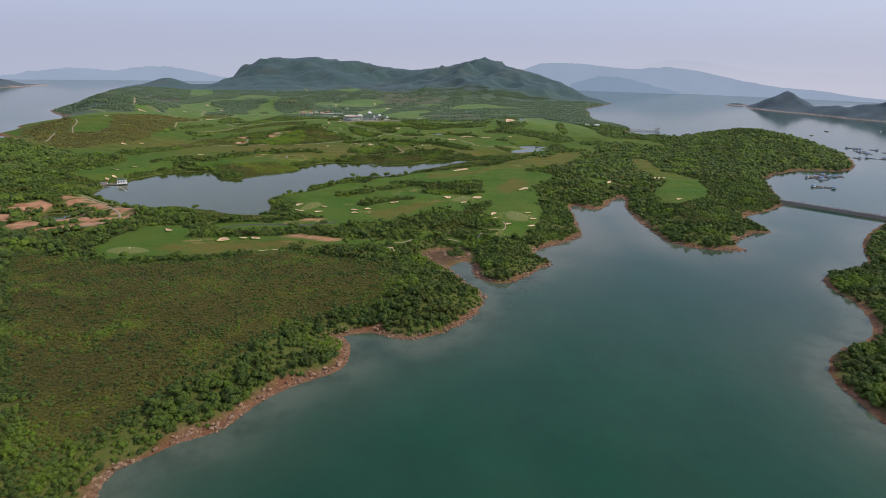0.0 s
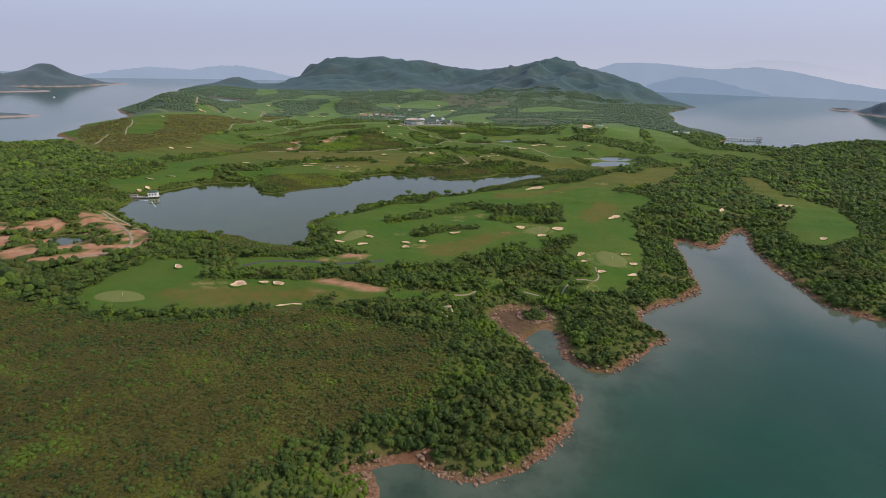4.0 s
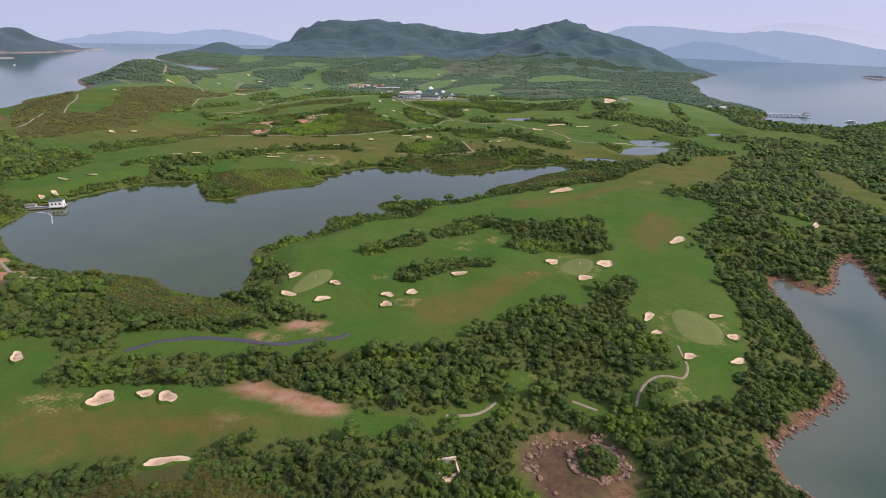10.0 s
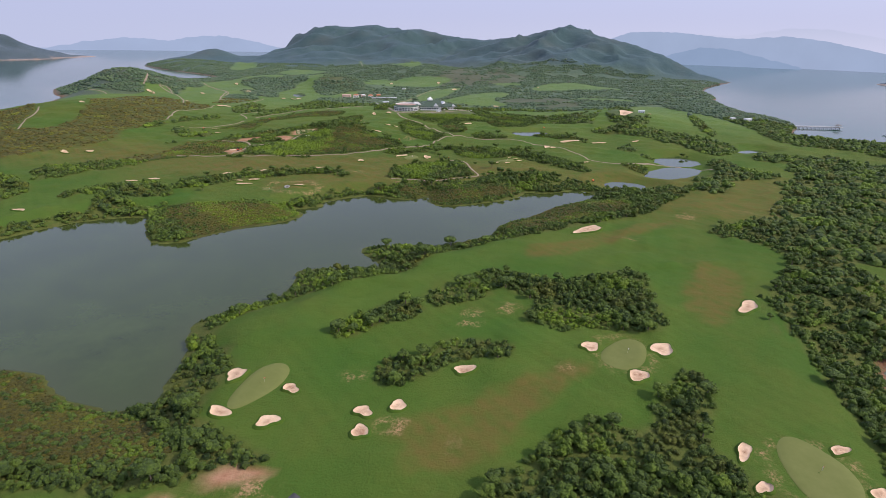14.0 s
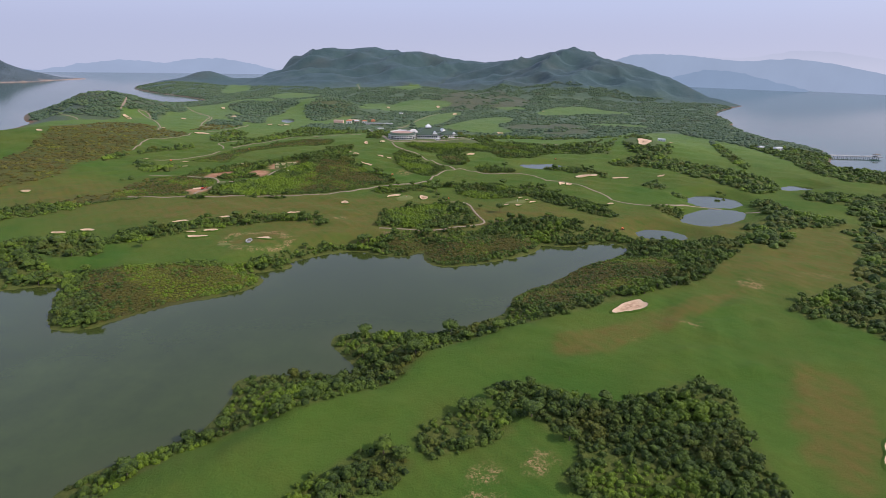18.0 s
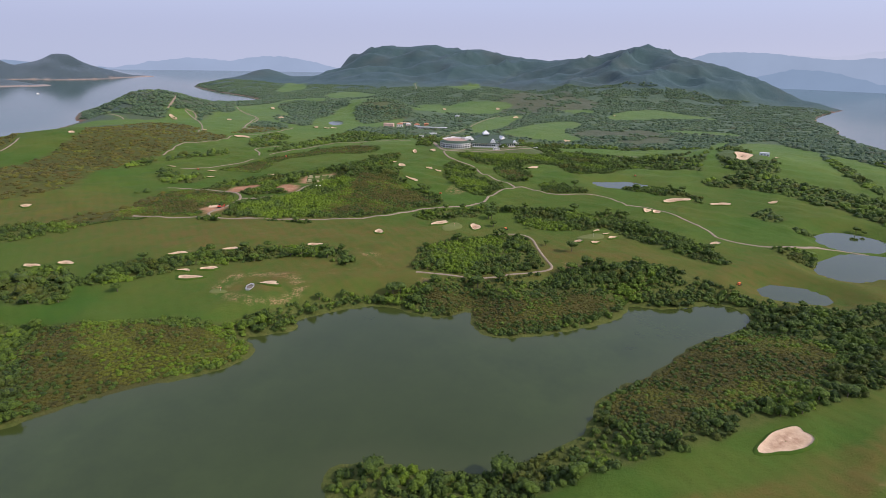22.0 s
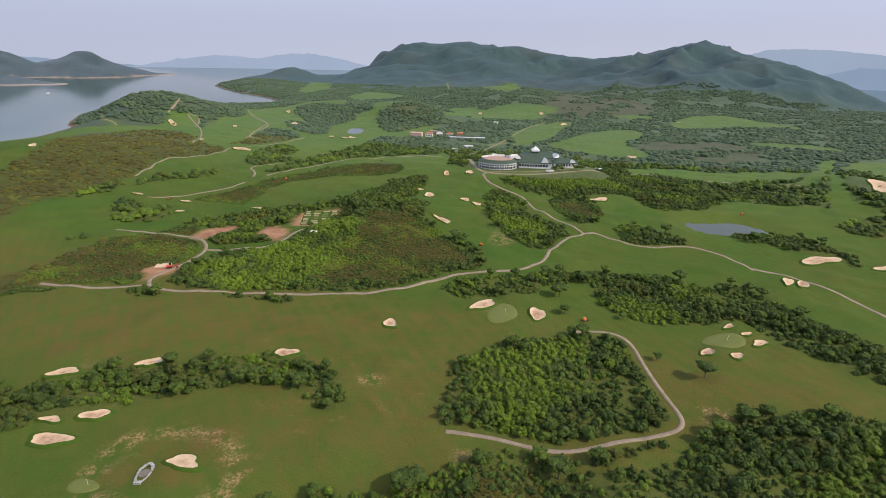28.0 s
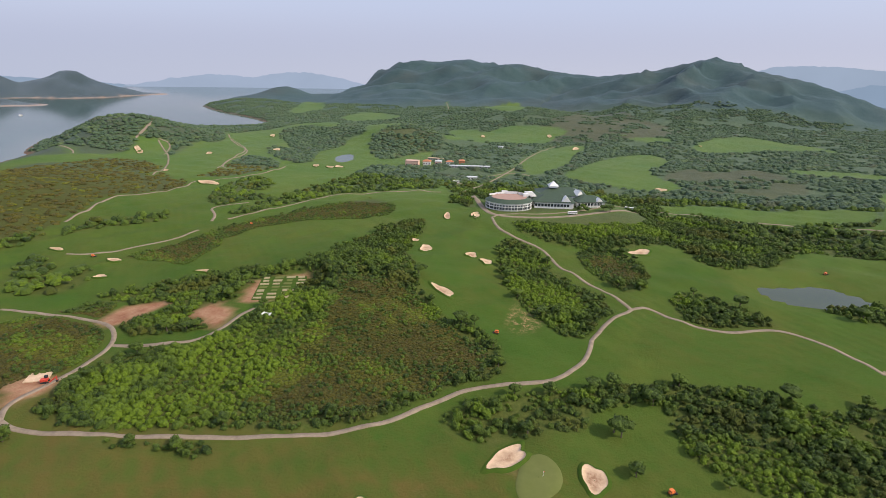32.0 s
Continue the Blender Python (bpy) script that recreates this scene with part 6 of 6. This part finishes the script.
def float_boom():
    """A line of white floats that curves out from the bank."""
    line = round_off([(-452, 676), (-436, 679), (-421, 675), (-412, 664), (-403, 655)], 2, False)
    s = np.concatenate([[0], np.cumsum(np.hypot(*np.diff(line, axis=0).T))])
    b = thing("float_boom", 0, 0, 0, 0, "curved line of small white floats on the lake", "float line")
    for d in np.arange(0, s[-1], 2.4):
        x, y = np.interp(d, s, line[:, 0]), np.interp(d, s, line[:, 1])
        part("float", tube(x, y, 2.98, 0.42, 0.4, 8, 0.3), M_WHITE, b)


float_boom()


# ---- pier, dam, boats, rafts ----
def pier():
    p = thing("pier", 526, 1562, 0, 6, "long concrete ferry pier on piles", "pier")
    part("deck", box(46, 0, 3.0, 93, 6, 0.9), M_GREY, p)
    part("pier_head", box(90, 2, 3.0, 14, 14, 0.9), M_GREY, p)
    for k in range(12):
        for s in (-2.2, 2.2):
            part("pile", tube(4 + 8 * k, s, -7, 0.5, 10, 8), M_GREY, p)
    for s in (-2.9, 2.9):
        part("railing", box(46, s, 4.9, 93, 0.12, 0.12), M_WHITE, p)
    for k in range(19):
        part("rail_post", box(1 + 4.9 * k, 2.9, 3.9, 0.12, 0.12, 1.1), M_WHITE, p)
    part("shelter_roof", hip_roof(90, 2, 11, 8, 7.5, 1.5, 0, 0.3), M_TIMBER, p)
    for sx in (86, 94):
        for sy in (-1, 5):
            part("shelter_post", box(sx, sy, 3.9, 0.4, 0.4, 3.4), M_GREY, p)


pier()


def dam():
    ax, ay, bx, by = 452.0, 712.0, 570.0, 605.0
    length, turn = math.hypot(bx - ax, by - ay), math.degrees(math.atan2(by - ay, bx - ax))
    d = thing("causeway_dam", (ax + bx) / 2, (ay + by) / 2, 0, turn, "dark stone causeway dam across the inlet", "dam")
    pts = [(s * length / 2, y, z) for s in (-1, 1) for y, z in ((-9, -5), (-3, 3.4), (3, 3.4), (9, -5))]
    part("embankment", solid(pts, [(0, 4, 5, 1), (1, 5, 6, 2), (2, 6, 7, 3), (3, 7, 4, 0), (0, 1, 2, 3), (7, 6, 5, 4)]), M_TIMBER, d, "dark stone slope")
    part("road", box(0, 0, 3.4, length, 4.6, 0.25), M_GREY, d)
    for s in (-2.6, 2.6):
        part("parapet", box(0, s, 3.4, length, 0.4, 0.9), M_GREY, d)


dam()


def boat(x, y, size, turn, hull, label):
    b = thing("boat", x, y, 0, turn, label, "boat")
    n, k = size, size * 0.26
    pts = [(-n / 2, -k / 2, 1.1), (n * 0.25, -k / 2, 1.1), (n / 2, 0, 1.6), (n * 0.25, k / 2, 1.1), (-n / 2, k / 2, 1.1), (-n / 2, -k * 0.35, -0.5), (n * 0.2, -k * 0.35, -0.5), (n * 0.4, 0, -0.4), (n * 0.2, k * 0.35, -0.5), (-n / 2, k * 0.35, -0.5)]
    part("hull", solid(pts, [(0, 1, 2, 3, 4), (9, 8, 7, 6, 5), (0, 5, 6, 1), (1, 6, 7, 2), (2, 7, 8, 3), (3, 8, 9, 4), (4, 9, 5, 0)]), hull, b)
    part("cabin", box(-n * 0.08, 0, 1.1, n * 0.5, k * 0.7, n * 0.11, 0, 0.08), M_WHITE, b)
    part("window_band", box(-n * 0.08, 0, 1.1 + n * 0.05, n * 0.51, k * 0.72, n * 0.035), M_GLASS, b)
    part("cabin_roof", box(-n * 0.08, 0, 1.1 + n * 0.11, n * 0.54, k * 0.8, 0.2), M_WHITE, b)
    part("mast", tube(0, 0, 1.3 + n * 0.11, 0.08, n * 0.16, 6), M_GREY, b)


for row in ((672, 1506, 22, 170, M_WHITE, "white ferry approaching the pier"), (1058, 1563, 15, 20, M_TIMBER, "dark fishing boat at anchor"), (1186, 1690, 17, 100, M_TIMBER, "dark fishing boat far out"),
            (-1756, 2026, 13, 100, M_WHITE, "small white speedboat in the channel"), (1380, 1720, 16, 60, M_GREY, "grey fishing boat far out"), (452, 742, 7, 40, M_BLUE, "small blue boat near the shore")):
    boat(*row)


def fish_raft():
    r = thing("fish_raft", 0, 0, 0, 0, "floating timber fish-farm raft with a hut", "fish raft", "fish rafts in the bay")
    for k in range(4):
        part("beam", box(0, -6 + 4 * k, 0.05, 17, 0.8, 0.45), M_TIMBER, r)
        part("beam", box(-8 + 5.33 * k, 0, 0.12, 0.8, 13, 0.45), M_TIMBER, r)
    part("hut", box(-5.4, 4, 0.5, 5, 3.6, 2.3), M_PALEROOF, r)
    part("hut_roof", hip_roof(-5.4, 4, 5.8, 4.4, 3.0, 0.9, 0, 0.2), M_BLUE, r, "blue tarpaulin roof")
    for k in range(6):
        part("float", tube(-7.5 + 3 * k, -6.6, -0.4, 0.5, 0.9, 8), M_BLUE, r)
    return r


RAFT = fish_raft()
raft_rng = random.Random(5)
spots = [(945 + raft_rng.uniform(-70, 75), 1200 + raft_rng.uniform(-110, 100)) for _ in range(22)] + [(622 + 15 * k, 898 + 5 * k + raft_rng.uniform(-5, 5)) for k in range(5)] + [(592, 938), (630, 880), (598, 812), (582, 815), (660, 930)]
RAFT.matrix_world = pose(*spots[0], 0, 0, 0, 30)
for sx, sy in spots[1:]:
    copy_thing(RAFT, pose(sx, sy, 0, 0, 0, raft_rng.uniform(0, 180)))


# ---- small things on the course ----
def bus(x, y, turn, label):
    z = ground_z(x, y) + 0.2
    b = thing("bus", x, y, z, turn, label, "bus", "buses by the clubhouse")
    part("body", box(0, 0, 0.45, 9.0, 2.4, 2.5, 0, 0.15), M_WHITE, b)
    part("window_band", box(0, 0, 1.5, 8.6, 2.44, 0.8), M_GLASS, b)
    part("windscreen", box(4.45, 0, 1.3, 0.14, 2.1, 1.2), M_GLASS, b)
    for sx in (-2.9, 2.8):
        for sy in (-1.05, 1.05):
            w = bmesh.new()
            bmesh.ops.create_cone(w, cap_ends=True, segments=12, radius1=0.48, radius2=0.48, depth=0.35, matrix=Matrix.Translation((sx, sy, 0.48)) @ Matrix.Rotation(math.pi / 2, 4, "X"))
            part("hub", box(sx, sy * 1.17, 0.36, 0.24, 0.06, 0.24, 0, 0.02), M_GREY, part("wheel", w, M_BLACK, b))


bus(-181, 1405, 22, "small white bus parked before the clubhouse")
bus(-126, 1468, 170, "white bus on the drive beside trees")
bus(-338, 1548, 12, "white bus parked by the starter pavilion")


def mower(x, y, turn, paint, label):
    z = ground_z(x, y) + 0.05
    m = thing("mower", x, y, z, turn, label, "mower", "mowers on the fairways")
    part("body", box(0, 0, 0.5, 2.4, 1.3, 0.8, 0, 0.1), paint, m)
    part("canopy", box(-0.2, 0, 2.0, 1.8, 1.5, 0.12, 0, 0.04), paint, m)
    for sx, sy in ((-0.9, -0.6), (-0.9, 0.6), (0.5, -0.6), (0.5, 0.6)):
        part("post", box(sx, sy, 1.2, 0.08, 0.08, 0.85), M_BLACK, m)
    part("seat", box(-0.4, 0, 1.3, 0.6, 0.7, 0.5), M_BLACK, m)
    for sx, sy in ((-0.8, -0.75), (-0.8, 0.75), (0.9, -0.75), (0.9, 0.75)):
        w = bmesh.new()
        bmesh.ops.create_cone(w, cap_ends=True, segments=12, radius1=0.45, radius2=0.45, depth=0.3, matrix=Matrix.Translation((sx, sy, 0.45)) @ Matrix.Rotation(math.pi / 2, 4, "X"))
        part("wheel", w, M_BLACK, m)
    part("cutter", box(1.7, 0, 0.1, 0.7, 2.2, 0.5), M_BLACK, m)


mower(-206, 1158, 170, M_ORANGE, "orange ride-on mower on the rough grass")
for x, y in ((-122, 1062), (-526, 1181), (13, 1335), (53, 997), (-470, 1300)):
    mower(x, y, 40, M_ORANGE, "small orange course vehicle on a fairway")


def excavator(x, y):
    z = ground_z(x, y) + 0.05
    e = thing("excavator", x, y, z, 35, "red excavator parked on bare earth", "excavator")
    for s in (-1.1, 1.1):
        part("track", box(0, s, 0, 3.4, 0.6, 0.8, 0, 0.2), M_BLACK, e)
    part("body", box(-0.2, 0, 0.9, 3.0, 2.4, 1.2, 0, 0.12), M_RED, e)
    part("cab", box(0.5, 0.7, 2.1, 1.4, 1.0, 1.3, 0, 0.08), M_GLASS, e)
    part("boom", solid(turned([(0, -0.25, 0), (3.2, -0.25, 2.6), (3.5, -0.25, 2.2), (0.4, -0.25, -0.4), (0, 0.25, 0), (3.2, 0.25, 2.6), (3.5, 0.25, 2.2), (0.4, 0.25, -0.4)], 1.2, -0.3, 0), [(0, 1, 2, 3), (7, 6, 5, 4), (0, 4, 5, 1), (1, 5, 6, 2), (2, 6, 7, 3), (3, 7, 4, 0)]), M_RED, e)
    part("arm", box(4.9, -0.3, 0.6, 0.4, 0.4, 2.3), M_RED, e)
    part("bucket", box(4.9, -0.3, 0.1, 0.9, 1.0, 0.7), M_BLACK, e)


excavator(-399, 1044)
tagged(part("concrete_pad", box(-406, 1046, ground_z(-406, 1046) - 0.5, 10, 8, 0.9, 30), M_SAND), "pale square concrete pad beside the track", "concrete pad")


def landing_mark(x, y):
    z = ground_z(x, y) + 0.25
    h = thing("landing_mark", x, y, z, 12, "white letter H laid out on the grass", "landing mark")
    part("stroke", box(-2.2, 0, -0.3, 1.0, 5.2, 0.4), M_WHITE, h)
    part("stroke", box(2.2, 0, -0.3, 1.0, 5.2, 0.4), M_WHITE, h)
    part("crossbar", box(0, 0, -0.3, 3.4, 1.0, 0.39), M_WHITE, h)


landing_mark(-335, 1128)


def nursery():
    n = thing("turf_nursery", -352, 1168, ground_z(-352, 1168) + 0.2, 24, "pale dry turf nursery beds on a levelled plot", "nursery beds")
    part("plot_soil", box(0, 0, -1.5, 30, 38, 1.6), M_LIP, n, "levelled grassy plot")
    r = random.Random(3)
    for i in range(4):
        for j in range(7):
            part("bed", box(-11.6 + 7.7 * i + r.uniform(-0.6, 0.6), -16.5 + 5.5 * j, 0.1, 6.0 * r.uniform(0.6, 1), 3.6 * r.uniform(0.5, 1), 0.3), M_GREEN if r.random() < 0.35 else M_BED, n)


nursery()


def stone_pit(x, y):
    z = ground_z(x, y) + 0.1
    s = thing("stone_drain", x, y, z, 20, "oval stone-lined drain hole on the fairway", "stone drain")
    r = random.Random(9)
    for k in range(22):
        a = 6.283 * k / 22
        part("stone", box(2.2 * math.cos(a), 4.6 * math.sin(a), -0.2, r.uniform(0.8, 1.4), r.uniform(0.6, 1.0), r.uniform(0.5, 1.0), r.uniform(0, 90), 0.12), M_GREY, s)
    part("basin", tube(0, 0, -0.3, 2.0, 0.45, 16), M_TIMBER, s)
    part("headwall", box(0, -5.2, -0.2, 2.4, 0.8, 1.3), M_GREY, s)


stone_pit(-267, 889)


def pavilion(x, y):
    z = ground_z(x, y)
    p = thing("shrine", x, y, z, 20, "small pale stone shrine terrace among trees", "shrine")
    for k in range(4):
        part("step", box(0, -2.4 + 1.6 * k, -0.5, 6.5 - k, 1.7, 1.0 + 0.8 * k, 0, 0.05), M_SAND, p)
    part("back_wall", box(0, 4.0, -0.5, 7.5, 0.8, 5.4), M_SAND, p)
    for s in (-1, 1):
        part("wing_wall", box(s * 3.6, 1.4, -0.5, 0.7, 5.0, 3.4), M_SAND, p)
    part("headstone", box(0, 3.3, 3.0, 2.0, 0.5, 2.2, 0, 0.1), M_GREY, p)


pavilion(-46, 435)


def flagstick(x, y, paint):
    z = ground_z(x, y) + 0.3
    f = thing("flagstick", x, y, z, 30, "thin white flagstick with a small flag on a green", "flagstick", "flagsticks on the greens")
    part("pole", tube(0, 0, 0, 0.05, 2.4, 6), M_WHITE, f)
    part("flag", solid([(0.05, 0, 1.8), (0.75, 0.02, 2.1), (0.05, 0, 2.4), (0.05, 0.02, 1.8), (0.75, 0.04, 2.1), (0.05, 0.02, 2.4)], [(0, 1, 2), (5, 4, 3), (0, 3, 4, 1), (1, 4, 5, 2), (2, 5, 3, 0)]), paint, f)


for k, row in enumerate(GREENS):
    flagstick(row[0] + 1.5, row[1] + 1.0, (M_RED, M_WHITE)[k % 2])


# ---- single trees ----
def make_tree(seed, radius, tall):
    t = tagged(new("tree"), "single round-headed broadleaf tree at a fairway edge", "tree", "trees along the fairways")
    r = random.Random(seed)
    bm = bmesh.new()
    tube(0, 0, -0.5, 0.32, tall * 0.55, 7, 0.18, bm)
    for k in range(4):
        a = 6.283 * k / 4 + r.random()
        m = Matrix.Translation((0, 0, tall * 0.35)) @ Matrix.Rotation(a, 4, "Z") @ Matrix.Rotation(radians(42), 4, "Y") @ Matrix.Translation((0, 0, tall * 0.18))
        bmesh.ops.create_cone(bm, cap_ends=True, segments=5, radius1=0.14, radius2=0.05, depth=tall * 0.4, matrix=m)
    part("trunk", bm, M_BARK, t)
    v, f = crown_shape(6, 90, 0.17, 200 + seed, 0.9)
    v = v * np.array([radius, radius, tall * 0.36]) + np.array([0, 0, tall * 0.62])
    mesh_from("crown", v, f, M_LEAF, False, t, "", {"tone": np.full(len(v), r.uniform(0.35, 0.75))})
    return t


MODELS = [make_tree(s, 2.4 + 0.4 * s, 5.6 + 0.6 * s) for s in range(5)]
NAMED = [(-176, 1421), (-168, 1419), (-172, 1427), (-152, 1429), (-146, 1427), (-120, 1460), (-112, 1468), (-106, 1458), (-98, 1466), (-210, 1490), (-202, 1494), (-218, 1496), (-195, 1488), (-134, 1067), (-139, 1089), (-41, 1133), (-33, 1136), (-312, 1066), (-564, 1285), (-64, 1021), (-85, 1031), (-142, 1091), (-134, 1069), (-157, 1019), (-268, 549), (12, 457), (-220, 1162), (-101, 1072), (-341, 859), (200, 1172), (205, 1168), (-150, 1018)]
tx, ty = scatter((-420, 330), (260, 1330), 7.0)
ok, heath_t = plantable(tx, ty)
gd, wd = grass_at(tx, ty), wood_at(tx, ty)
keep = ok & ~heath_t & (corridor(tx, ty) < 260) & (((gd > -5) & (wd < 4)) | ((wd > 0) & (wd < 3.5)))
tx, ty = tx[keep], ty[keep]
order = RNG.permutation(len(tx))[:260]
tree_spots = NAMED + list(zip(tx[order], ty[order]))
for k, (x, y) in enumerate(tree_spots):
    src = MODELS[k % 5]
    m = pose(x, y, ground_z(x, y), 0, 0, RNG.rand() * 360)
    if k < 5:
        src.matrix_world = m
    else:
        t = copy_thing(src, m)
        s = 0.7 + 0.45 * RNG.rand()
        t.scale = (s, s, s * (0.9 + 0.2 * RNG.rand()))
